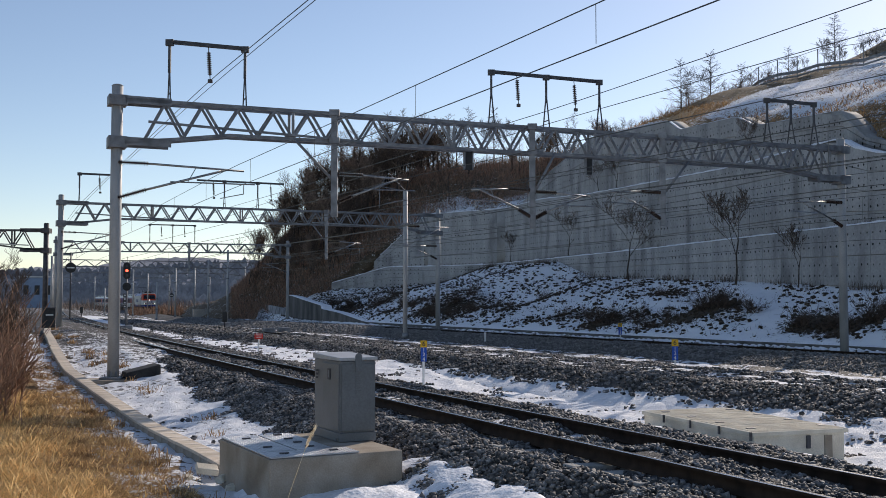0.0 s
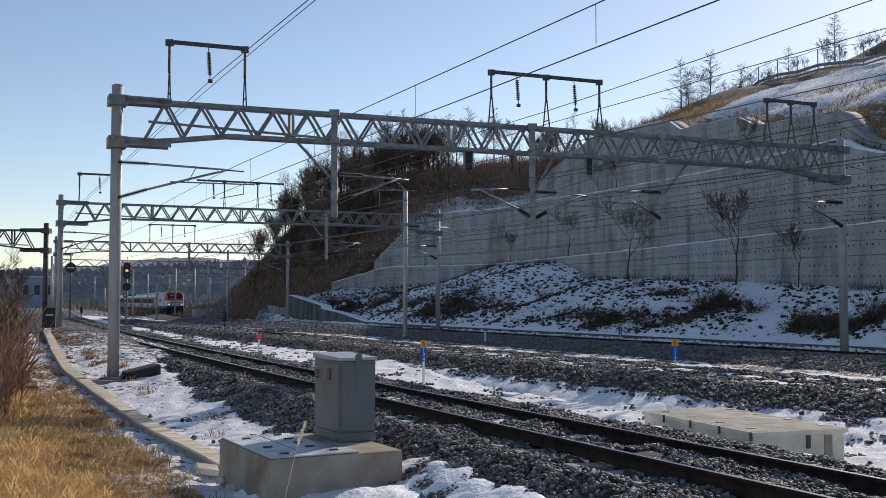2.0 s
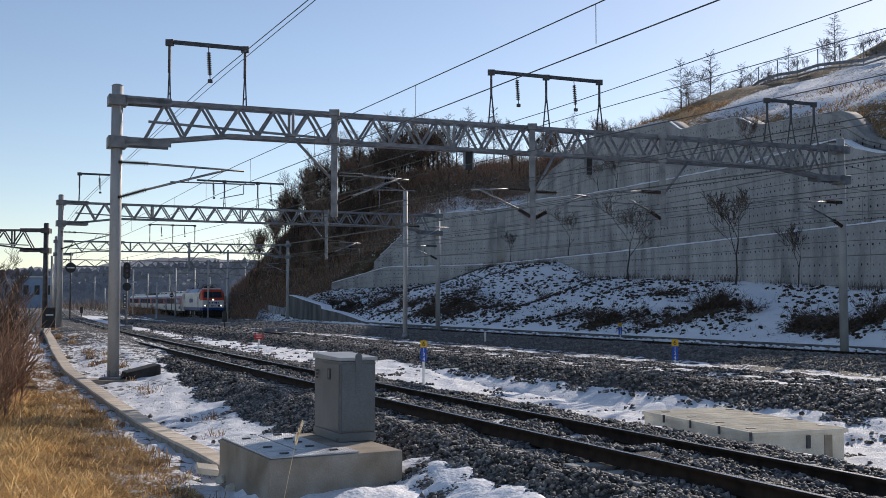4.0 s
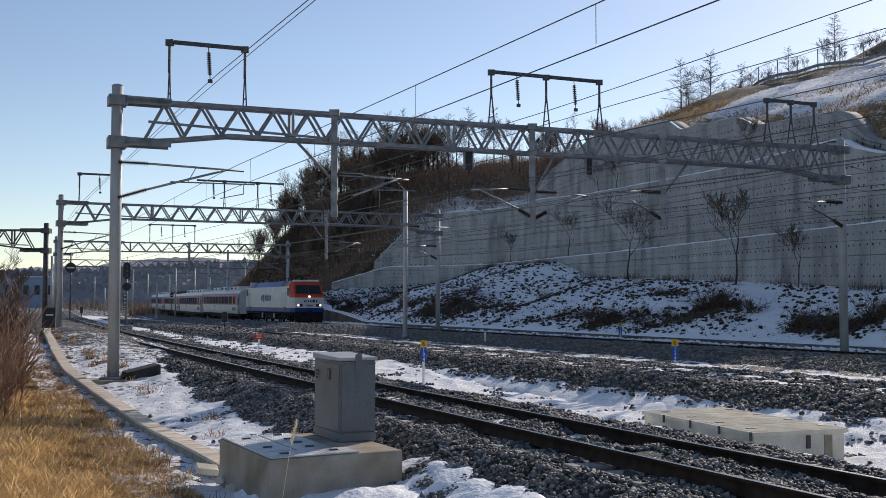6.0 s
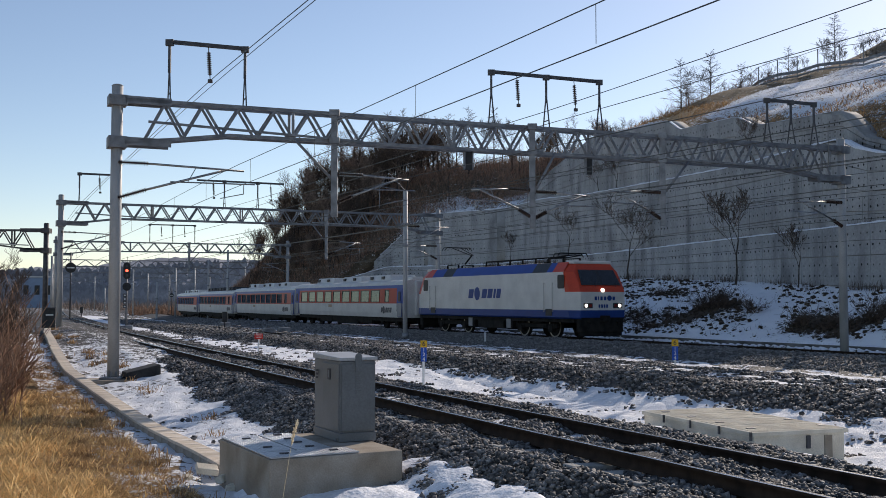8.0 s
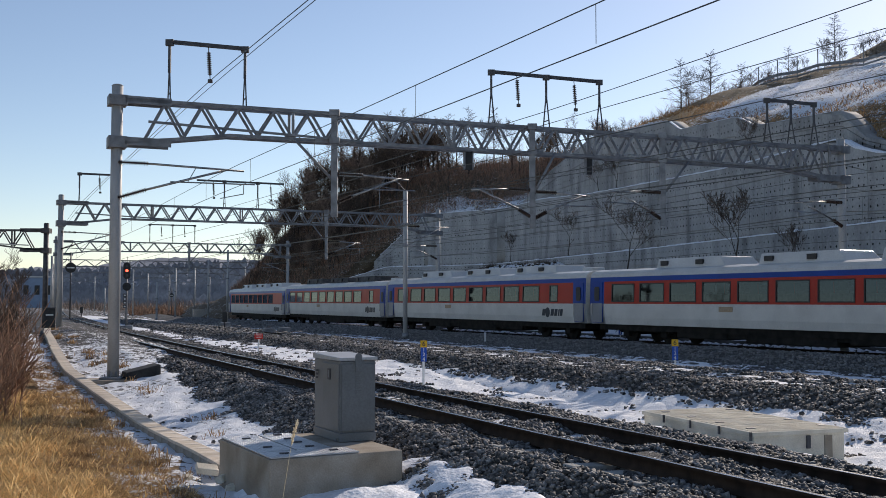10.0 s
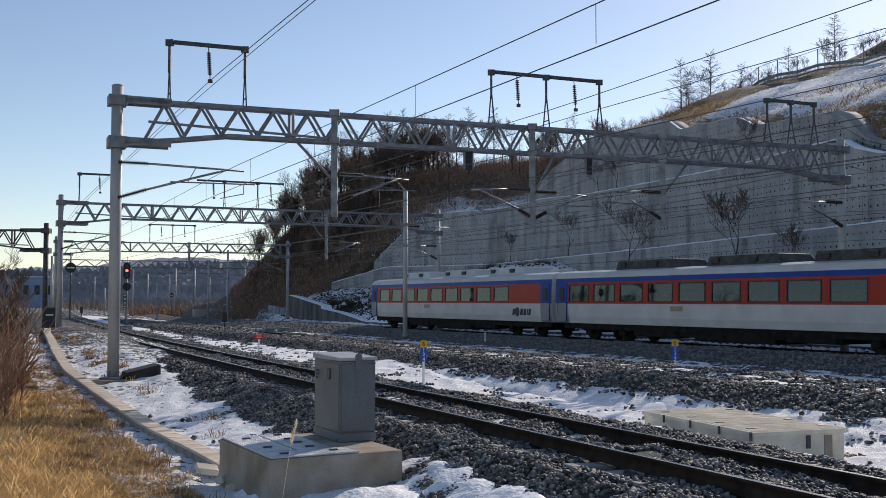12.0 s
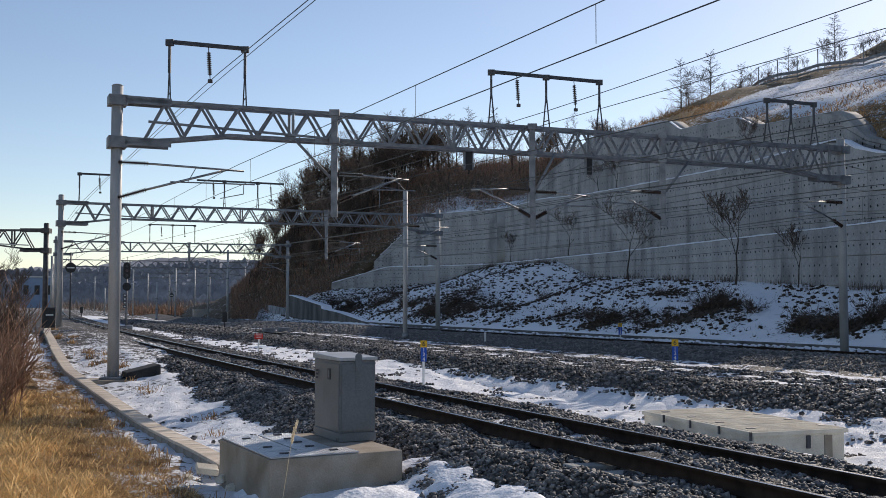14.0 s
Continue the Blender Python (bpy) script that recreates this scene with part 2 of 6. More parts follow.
# ---------------------------------------------------------------- ground
def ground_material():
    m = bpy.data.materials.new("winter_ground")
    m.use_nodes = True
    n, l = m.node_tree.nodes, m.node_tree.links
    b = n["Principled BSDF"]
    co = n.new("ShaderNodeTexCoord")

    def noise_at(scale, detail=6, stretch=None):
        t = n.new("ShaderNodeTexNoise")
        t.inputs["Scale"].default_value, t.inputs["Detail"].default_value = scale, detail
        t.inputs["Roughness"].default_value = .62
        l.new(co.outputs["Object"], t.inputs["Vector"])
        return t.outputs["Fac"]

    def mix(fac, a, c):
        x = n.new("ShaderNodeMix")
        x.data_type = "RGBA"
        for sock, v in ((x.inputs[0], fac), (x.inputs[6], a), (x.inputs[7], c)):
            if isinstance(v, tuple):
                sock.default_value = (*v, 1)
            else:
                l.new(v, sock)
        return x.outputs[2]

    def band(v, lo, hi):
        x = n.new("ShaderNodeMapRange")
        x.inputs["From Min"].default_value, x.inputs["From Max"].default_value = lo, hi
        l.new(v, x.inputs["Value"])
        return x.outputs[0]

    def attr(name):
        a = n.new("ShaderNodeAttribute")
        a.attribute_name = name
        return a.outputs["Fac"]

    def math_node(op, a, c):
        x = n.new("ShaderNodeMath")
        x.operation = op
        for sock, v in zip(x.inputs, (a, c)):
            if isinstance(v, (int, float)):
                sock.default_value = v
            else:
                l.new(v, sock)
        return x.outputs[0]

    coarse, mid, small, fine = noise_at(.6), noise_at(2.6), noise_at(8), noise_at(40)
    straw = mix(band(mid, .35, .65), (.26, .16, .08), (.50, .35, .18))
    # gravel darkened to paint the shaded gaps between the scattered stones
    gravel = mix(band(fine, .3, .7), (.045, .042, .04), (.14, .132, .125))
    soil = mix(band(mid, .35, .65), (.05, .04, .03), (.11, .085, .06))
    base = mix(attr("straw"), soil, straw)
    base = mix(attr("gravel"), base, gravel)
    cover = math_node("ADD", math_node("ADD", attr("snow"), math_node("MULTIPLY", math_node("SUBTRACT", coarse, .5), 1.0)),
                      math_node("ADD", math_node("MULTIPLY", math_node("SUBTRACT", mid, .5), 1.5), math_node("MULTIPLY", math_node("SUBTRACT", small, .5), 2.0)))
    mask = band(cover, .46, .54)
    l.new(mix(mask, base, (.88, .895, .92)), b.inputs["Base Color"])
    b.inputs["Roughness"].default_value = .8
    b.inputs["Specular IOR Level"].default_value = .2
    bp = n.new("ShaderNodeBump")
    bp.inputs["Strength"].default_value, bp.inputs["Distance"].default_value = .9, .1
    l.new(math_node("ADD", math_node("MULTIPLY", mask, .8), math_node("ADD", mid, math_node("MULTIPLY", fine, .4))), bp.inputs["Height"])
    l.new(bp.outputs["Normal"], b.inputs["Normal"])
    return m


GROUND = ground_material()


def paint(me, name, values):
    a = me.attributes.new(name, "FLOAT", "POINT")
    a.data.foreach_set("value", np.asarray(values, np.float32))


def build_ground():
    rr = np.concatenate([[0.0], np.geomspace(1.0, 14, 90), np.geomspace(14.1, 120, 330), np.geomspace(121, 4500, 60)])
    aa = np.concatenate([np.linspace(-32, 32, 520), np.linspace(33, 327, 60)])
    aa = np.radians(aa)
    R, A = np.meshgrid(rr, aa, indexing="ij")
    x, y = R * np.sin(A), R * np.cos(A)
    z = ground_z(x, y)
    na, nr = len(aa), len(rr)
    i, j = np.meshgrid(np.arange(nr - 1), np.arange(na), indexing="ij")
    k = (j + 1) % na
    faces = np.stack([i * na + j, (i + 1) * na + j, (i + 1) * na + k, i * na + k], -1).reshape(-1, 4)
    me = arrays(np.stack([x, y, z], -1).reshape(-1, 3), faces[:, ::-1], GROUND, True)
    x, y = x.ravel(), y.ravel()
    en, et, sn = NEAR.off(x, y), MAIN.off(x, y), NEAR.along(x, y)
    w, u = wall_off(x, y)
    straw = np.clip((-en - 4.4) / .6, 0, 1) * np.clip((220 - np.hypot(x, y)) / 80, 0, 1)
    straw = np.maximum(straw, np.clip((np.hypot(x, y) - 160) / 80, 0, 1) * .2)
    snow = np.where(en < -5.6, .12, .8)
    snow = np.where((en < -4.6) & (en > -5.8), .62, snow)
    snow = np.where((en > -4.6) & (en < 0), lerp(sn, [(24, .8), (34, .66), (44, .42), (60, .2)]), snow)
    snow = np.where(en > 2, 1.0, snow)
    snow = np.where((et > -6.5) & (et < 4.5), .35, snow)
    bank = np.where(u > WRUN[5] + 2, .66, 1.02)
    snow = np.where((et > 4.5) & (et < 60), bank - .5 * np.clip(1 - np.abs(et - 7.5) / 3.5, 0, 1) * np.clip(bumps(x, y, 3, 5) + .1, 0, 1), snow)
    snow = np.where(np.hypot(x, y) > 150, .3, snow)
    gravel = ((et > -9) & (et < 4.2)) | ((en > -4) & (en < 3)) | (np.hypot(x, y) > 130) & (w < 0)
    for px, e, s in SPOTS:
        a, b = on_bearing(px, e)
        snow = snow - .5 * np.exp(-((x - a) ** 2 + (y - b) ** 2) / (1.1 * s) ** 2)
    paint(me, "straw", straw)
    paint(me, "snow", snow)
    paint(me, "gravel", gravel * 1.0)
    tagged(new("ground", me), "snowy winter ground with straw, gravel and bare soil", "ground", kind="structure")


build_ground()

# ballast beds: (across, height over the rail top) sections
BEDS = [("near", NEAR, NEAR_Z, -8, 330, [(-3.1, -.85), (-2.5, -.52), (-1.6, -.17), (-1.0, -.18), (1.0, -.18), (1.7, -.17), (2.4, -.3), (3.1, -.55)]),
        ("middle", MAIN, MAIN_Z, -30, 330, [(-16.0, -.9), (-15.2, -.5), (-14.5, -.28), (-13.7, -.02), (-12.7, -.05), (-10.7, -.12), (-9.9, -.08), (-9.1, -.14), (-8.1, -.3), (-6.8, -.4)]),
        ("main", MAIN, MAIN_Z, -30, 340, [(-7.6, -.5), (-5.6, -.3), (-3.4, .06), (-2.4, .06), (-1.6, -.1), (-1.2, -.17), (1.2, -.17), (2.2, -.12), (3.4, -.2), (4.6, -.28)])]


def build_beds():
    for name, arc, z, s0, s1, sec in BEDS:
        ss = np.concatenate([np.arange(s0, 70, .4), np.geomspace(70, s1, 90)])
        es = np.interp(np.linspace(0, len(sec) - 1, 45), np.arange(len(sec)), [p[0] for p in sec])
        hs = np.interp(es, [p[0] for p in sec], [p[1] for p in sec])
        pts = np.array([[(*arc.at(s, e), z + h) for e, h in zip(es, hs)] for s in ss])
        if arc is MAIN:
            pts[..., 2] += fall(ss)[:, None]
        pts[..., 2] += .025 * bumps(pts[..., 0], pts[..., 1], .35, 3) + .03 * bumps(pts[..., 0], pts[..., 1], 1.1, 8)
        n, k = pts.shape[:2]
        i, j = np.meshgrid(np.arange(n - 1), np.arange(k - 1), indexing="ij")
        f = np.stack([i * k + j, i * k + j + 1, (i + 1) * k + j + 1, (i + 1) * k + j], -1).reshape(-1, 4)
        me = arrays(pts.reshape(-1, 3), f, GROUND, True)
        x, y = pts[..., 0].ravel(), pts[..., 1].ravel()
        e = np.tile(es, n)
        paint(me, "straw", e * 0)
        paint(me, "gravel", e * 0 + 1)
        if name == "near":
            snow = np.where(np.abs(e) < .7, .42, np.where((e < -2.45) | (e > 2.55), np.where((e < 0) & (np.repeat(ss, k) > 30), .4, .95), -.2))
        elif name == "middle":
            snow = np.where(e > -8.8, .8, np.where((e > -12.5) & (e < -10.1), .58, np.where(e < -14.6, .95, -.1)))
        else:
            snow = np.where(e < -5.3, .85, np.where(e > 3.2, .5, -.3))
        paint(me, "snow", snow)
        tagged(new("ballast_bed", me), "grey crushed stone ballast bed with thin snow", "ballast", kind="structure")


build_beds()

RAIL = [(-.075, -.172), (.075, -.172), (.075, -.16), (.015, -.14), (.012, -.045), (.036, -.035), (.036, -.004), (.03, 0), (-.03, 0), (-.036, -.004), (-.036, -.035), (-.012, -.045), (-.015, -.14), (-.075, -.16)]


def build_rails(arc, z, s0, s1, cant, shift, label):
    for side in (-1, 1):
        ss = np.concatenate([np.arange(s0, 80, 2.0), np.geomspace(80, s1, 40)]) if s0 < 70 else np.geomspace(s0, s1, 40)
        path = [(*arc.at(s, shift + side * .7525), z - side * cant / 2 + (float(fall(s)) if arc is MAIN else 0), arc.yaw(s)) for s in ss]
        v, f = sweep(path, RAIL)
        me = arrays(v, f, RUST)
        me.materials.append(RAILHEAD)
        n = len(RAIL)
        idx = np.zeros(len(f), np.int32)
        for j in (7,):
            idx[np.arange(len(path) - 1) * n + j] = 1
        me.polygons.foreach_set("material_index", idx)
        tagged(new("rail", me), label, "rail", "running rails", "structure")


build_rails(NEAR, NEAR_Z, -8, 330, .06, 0, "rusty brown steel running rail on concrete sleepers")
build_rails(MAIN, MAIN_Z, -30, 340, .0, 0, "rusty running rail under the train, in ballast")
build_rails(MAIN, MAIN_Z, 54, 340, .0, -11.4, "rusty running rail of the middle track, in ballast")


def build_sleepers():
    bm = bmesh.new()
    vs = box(bm, -1.25, 1.25, -.13, .13, -.2, 0, .02)
    me = mesh_of(bm, CONCRETE)
    for i in range(75):
        s = -7 + i * .62
        a = NEAR.yaw(s)
        x, y = NEAR.at(s)
        ob = new("sleeper", me)
        ob.matrix_basis = pose(x, y, NEAR_Z - .20, 0, math.degrees(.06 / 1.5), math.degrees(a))
        tagged(ob, "grey concrete sleeper half sunk in ballast", "sleeper", "sleepers of the near track", "structure")


build_sleepers()
build_rails(MAIN, MAIN_Z + .05, 98, 340, .0, -17.2, "rusty running rail of a station track")
build_rails(MAIN, MAIN_Z + .05, 112, 340, .0, -22.4, "rusty running rail of a station track")


# ---------------------------------------------------------------- retaining wall and hillside
def tier(name, label, u0, u1, w, z0, z1, mat, thick=1.0, step=2.0):
    """One tier of the anchored wall: a thick strip along the wall's foot, w metres behind it."""
    us = np.arange(u0, u1 + step, step)
    vs, fs = [], []
    for u in us:
        x, y = wall_at(u, w)
        x2, y2 = wall_at(u, w + thick)
        a, b = float(lerp(u, z0)), float(lerp(u, z1))
        vs += [(x, y, a), (x, y, b), (x2, y2, b), (x2, y2, a)]
    for i in range(len(us) - 1):
        for j in range(4):
            a, b = i * 4 + j, i * 4 + (j + 1) % 4
            fs.append((a, b, b + 4, a + 4))
    me = arrays(vs, fs, mat)
    return tagged(new(name, me), label, "retaining wall", kind="structure")


WALL_MAT = material("weathered_wall_concrete", [(.22, .215, .205), (.40, .39, .37)], .35, .9, 0, .35, 9, depth=.03)
ZA = [(0, 5.6), (43.8, 5.75), (119, 5.7), (126, 3.9)]
ZB = [(0, 9.0), (45.7, 9.4), (47.9, 10.0), (49.3, 10.7), (62, 10.65), (68.7, 10.85), (84.4, 11.2), (94.6, 11.75), (115, 11.7), (122, 5.8)]
ZC = [(0, 10), (47.5, 10.3), (49.1, 10.9), (51.3, 12.7), (60.2, 13.3), (62.5, 14.3), (70.8, 14.8), (72.6, 15.8), (86.3, 16.6), (96, 14.6), (103, 12.2)]
low = [(u, z - 1.5) for u, z in FOOT]
WALL_LOW = tier("wall_lower", "grey anchored concrete retaining wall, lowest tier", 0, 126, 0, low, ZA, WALL_MAT, 1.2)
WALL_MID = tier("wall_middle", "grey anchored concrete retaining wall, middle tier", 0, 121.5, 1.4, [(u, z - .6) for u, z in ZA], ZB, WALL_MAT, 1.2)
WALL_TOP = tier("wall_upper", "grey anchored concrete retaining wall, top tier", 0, 103, 2.8, [(u, z - .6) for u, z in ZB], ZC, WALL_MAT, 1.2, .5)


def hill_z(u, w):
    """Height of the hillside w metres behind the wall's foot."""
    top = lerp(u, [(0, 9.6), (47, 9.9), (52, 11.8), (60, 12.6), (70, 14.1), (73, 15), (86, 16.2), (96, 14.2), (103, 11.8), (114, 10.5), (122, 7), (127, 4), (140, 1.5), (300, .5)])
    crest = lerp(u, [(0, 22), (WRUN[2], 24), (WRUN[3], 24.5), (WRUN[4], 26.5), (WRUN[5], 21.2), (WRUN[6], 19.8), (WRUN[7], 17.2), (WRUN[8], 15.2), (WRUN[9], 4.0), (WRUN[10], .4), (WRUN[11], .3)])
    t = np.clip((w - lerp(u, [(103, 3.2), (124, 1.0)])) / lerp(u, [(90, 38), (114, 20), (126, 15), (300, 13)]), 0, 1)
    return top + (crest - top) * (1 - (1 - t) ** 1.6)


def build_hill():
    us = np.arange(0, WRUN[-1], 2.0)
    ws = np.concatenate([[-2.4, -1.2, 0], np.linspace(.6, 3.2, 4), np.linspace(4, 42, 40), np.linspace(48, 260, 25)])
    start = lambda u: float(lerp(u, [(102, 3.7), (103, 2.3), (120, 2.3), (121.5, .9), (125, .6), (126.5, -2.4)]))
    pts = np.array([[(*wall_at(u, max(w, start(u))), hill_z(u, max(w, start(u)))) for w in ws] for u in us])
    U, W = np.meshgrid(us, ws, indexing="ij")
    pts[..., 2] += .35 * bumps(pts[..., 0], pts[..., 1], 6, 4) * np.clip((W - 3) / 5, 0, 1)
    pts[..., 2] -= np.clip((W - 60) / 200, 0, 1) * 25
    pts[..., 2] += 2.3 * np.exp(-((U - 82) / 5) ** 2 - ((W - 33) / 5) ** 2)
    rise = np.clip((W + 2.4) / 3.0, 0, 1)
    skirt = np.where(U > 126, -.8 + rise * (hill_z(U, .6) + .8), pts[..., 2] - 2.0)
    pts[..., 2] = np.where(W < .5, skirt, pts[..., 2])
    n, k = pts.shape[:2]
    i, j = np.meshgrid(np.arange(n - 1), np.arange(k - 1), indexing="ij")
    f = np.stack([i * k + j, i * k + j + 1, (i + 1) * k + j + 1, (i + 1) * k + j], -1).reshape(-1, 4)
    me = arrays(pts.reshape(-1, 3), f[:, ::-1], GROUND, True)
    U, W = U.ravel(), W.ravel()
    paint(me, "straw", np.where(U < WRUN[5], np.where(W < 12, .8, .4), .1))
    paint(me, "gravel", U * 0)
    paint(me, "snow", np.where(U < WRUN[3] + 6, np.where(W > 6.5, .72, .3), np.where((W < 7) & (U < WRUN[6] + 4), .62, .15)))
    tagged(new("hillside", me), "hillside of dry brush, soil and patchy snow above the wall", "hill", kind="structure")


build_hill()


def build_far_hills():
    # air haze is painted in: ridges and woods get a pale blue-grey
    haze = material("haze_tinted_hill", [(.20, .215, .25), (.29, .305, .335)], .02, 1, 0, 0, .12, rand=-.14, stops=(.4, .6))
    for y0, h0, seed in ((430, 9, 6), (900, 27, 1), (1500, 60, 4), (2600, 110, 9)):
        xs = np.linspace(-y0 * .9, y0 * .9, 300)
        ridge = h0 * (1 + .35 * bumps(xs, xs * 0, y0 * .35, seed) + .05 * bumps(xs, xs * 0, y0 * .03, seed) + .03 * bumps(xs, xs * 0, y0 * .008, seed))
        vs = []
        for d, k in ((0, 0), (.06, .55), (.14, 1.0), (.4, .3)):
            vs.append(np.stack([xs * (1 + d), np.full_like(xs, y0 * (1 + d)) + .03 * y0 * bumps(xs, xs * 0, y0 * .15, seed + 2), ridge * k - 1], -1))
        n = len(xs)
        f = [(r * n + i, r * n + i + 1, (r + 1) * n + i + 1, (r + 1) * n + i) for r in range(3) for i in range(n - 1)]
        tagged(new("backdrop", arrays(np.concatenate(vs), f, haze, True)), "wooded ridge far away, air haze painted in as blue-grey", "hill", kind="structure")
        if y0 < 2000:
            # the woods on the ridge: narrow crowns standing on its face
            g = np.random.default_rng(seed)
            m = 11000 if y0 < 500 else 5200
            i = g.integers(20, int(n * .62), m)
            t = g.uniform(0, 1, m)
            low, high = np.concatenate(vs)[i], np.concatenate(vs)[i + 2 * n]
            q = low + (high - low) * t[:, None]
            h, wd = y0 * .0075 * g.uniform(.5, 1.3, m), y0 * .0035 * g.uniform(.5, 1.3, m)
            o = np.zeros(m)
            q[:, 0] += g.uniform(-.5, .5, m) * y0 * .006
            c = np.stack([q + np.stack([-wd, o, o - 1], -1), q + np.stack([wd, o, o - 1], -1), q + np.stack([wd * .5, o, h * .8], -1), q + np.stack([o, o, h], -1), q + np.stack([-wd * .6, o, h * .7], -1)], 1).reshape(-1, 3)
            tagged(new("far_woods", arrays(c, np.arange(m * 5).reshape(-1, 5), haze)), "leafless woods on the far ridge, painted with the haze tint", "woods", kind="stuff")


build_far_hills()


# ---------------------------------------------------------------- wall pieces, kerbs
PANEL = material("cast_wall_panel", [(.17, .17, .168), (.37, .368, .36), (.47, .465, .45)], .8, .9, 0, .3, 7, rand=.06, stops=(.24, .7), depth=.02, streak=.3)
HOLE_SHADE = material("anchor_hole_shade", [(.02, .02, .02), (.05, .05, .048)], 4, .9, 0, .1, 30)


def tier_panels(parent, u0, u1, w, z0, z1, rows, width=2.0):
    """Cast panels on the face of a tier, each an object of its own, and flat dark hexagons in pairs of rows that paint
    the shade in the anchor holes.
    """
    n = int((u1 - u0) / width)
    hv, hf = [], []
    for i in range(n):
        ua, ub = u0 + i * width + .015, u0 + (i + 1) * width - .015
        for r in range(rows):
            quad, back = [], []
            for u, t in ((ua, r / rows), (ub, r / rows), (ub, (r + 1) / rows), (ua, (r + 1) / rows)):
                a, b = float(lerp(u, z0)), float(lerp(u, z1))
                if b - a < .4:
                    break
                z = a + (b - a) * t + (.025 if t == r / rows else -.025)
                quad.append((*wall_at(u, w - .06), z))
                back.append((*wall_at(u, w + .02), z))
            if len(quad) < 4:
                continue
            me = bpy.data.meshes.new("mesh")
            me.from_pydata(quad + back, [], [(0, 1, 2, 3), (0, 4, 5, 1), (1, 5, 6, 2), (2, 6, 7, 3), (3, 7, 4, 0)])
            me.materials.append(PANEL)
            ob = new("panel", me)
            ob.parent = parent
            for fu, fz in [((k + .5) / 4, f) for k in range(4) for f in (.34, .72)]:
                u = ua + (ub - ua) * fu + random.uniform(-.05, .05)
                x, y = wall_at(u, w - .075)
                d = Vector(wall_at(u + .5, w - .075)) - Vector((x, y))
                d = d.normalized()
                zc = quad[0][2] + (quad[3][2] - quad[0][2]) * fz
                k, rr = len(hv), (.062 if fz < .5 else .05) * random.uniform(.7, 1.25)
                for q in range(6):
                    c, s = math.cos(q * math.pi / 3) * rr, math.sin(q * math.pi / 3) * rr * 1.1
                    hv.append((x + d.x * c, y + d.y * c, zc + s))
                hf.append(tuple(range(k, k + 6)))
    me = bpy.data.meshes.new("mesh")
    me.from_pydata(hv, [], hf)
    me.materials.append(HOLE_SHADE)
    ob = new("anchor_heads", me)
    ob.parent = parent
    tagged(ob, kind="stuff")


tier_panels(WALL_LOW, WRUN[1] + 4, 126, 0, low, ZA, 3)
tier_panels(WALL_MID, WRUN[1] + 4, 121, 1.4, [(u, z - .3) for u, z in ZA], ZB, 4)
tier_panels(WALL_TOP, WRUN[1] + 4, 103, 2.8, [(u, z - .3) for u, z in ZB], ZC, 3)


def ledge_snow(u0, u1, w, z, thick=1.0):
    us = np.arange(u0, u1, .6)
    vs, fs = [], []
    for u in us:
        h = thick * (.05 + .05 * abs(bumps(u, u * 0, .8, 3)))
        zz = float(lerp(u, z))
        for dw, dz in ((-.09, -.01), (-.07, h), (.25 * thick, h * 1.3), (.55 * thick, h), (.6 * thick, -.02)):
            vs.append((*wall_at(u, w + dw), zz + dz))
    for i in range(len(us) - 1):
        for j in range(4):
            a = i * 5 + j
            fs.append((a, a + 1, a + 6, a + 5))
    tagged(new("ledge_snow", arrays(vs, fs, SNOW, True)), "thin line of snow lying on the wall's ledge", "snow", kind="structure")


ledge_snow(WRUN[1], 126, 0, ZA)
ledge_snow(WRUN[1], 121, 1.4, ZB)
ledge_snow(52, 103, 2.8, ZC, .3)


OLD_CONCRETE = material("dark_old_concrete", [(.07, .068, .062), (.17, .16, .15)], .9, .92, 0, .3, 12, streak=.3)


def build_kerb():
    """Low concrete kerb behind the main track, ending in a wing wall that climbs towards the spur."""
    top = [(-30, .02), (81, .05), (82, .10), (86, .50), (89, .77), (94.6, 1.08), (94.9, 1.42), (102, 2.0), (106.5, 2.4), (109, 2.5)]
    ss = np.sort(np.concatenate([np.arange(-30, 109, 1.5), [94.6, 94.9]]))
    path = [(*MAIN.at(s, 4.75 + max(0, s - 72) * .02), 0, MAIN.yaw(s)) for s in ss]
    vs, fs = [], []
    for s, (x, y, z, a) in zip(ss, path):
        h = float(lerp(s, top))
        for e, zz in ((-.15, -.6), (-.15, h - .02), (-.13, h), (.15, h), (.15, -.6)):
            vs.append((x + e * math.cos(a), y + e * math.sin(a), zz))
    for i in range(len(ss) - 1):
        for j in range(4):
            fs.append((i * 5 + j, i * 5 + j + 1, i * 5 + j + 6, i * 5 + j + 5))
    tagged(new("kerb", arrays(vs, [f[::-1] for f in fs], OLD_CONCRETE)), "low grey concrete kerb rising into a wing wall", "kerb", kind="structure")
    vs, fs = [], []
    for s, (x, y, z, a) in zip(ss, path):
        h = float(lerp(s, top))
        k = .03 + .04 * abs(float(bumps(s, s * 0, 1.1, 2)))
        for e, zz in ((-.14, h - .01), (-.11, h + k), (.3, h + k * 1.3), (1.0, h - .03)):
            vs.append((x + e * math.cos(a), y + e * math.sin(a), zz))
    for i in range(len(ss) - 1):
        for j in range(3):
            fs.append((i * 4 + j, i * 4 + j + 1, i * 4 + j + 5, i * 4 + j + 4))
    tagged(new("kerb_snow", arrays(vs, [f[::-1] for f in fs], SNOW, True)), "snow lying along the kerb", "snow", kind="structure")


build_kerb()


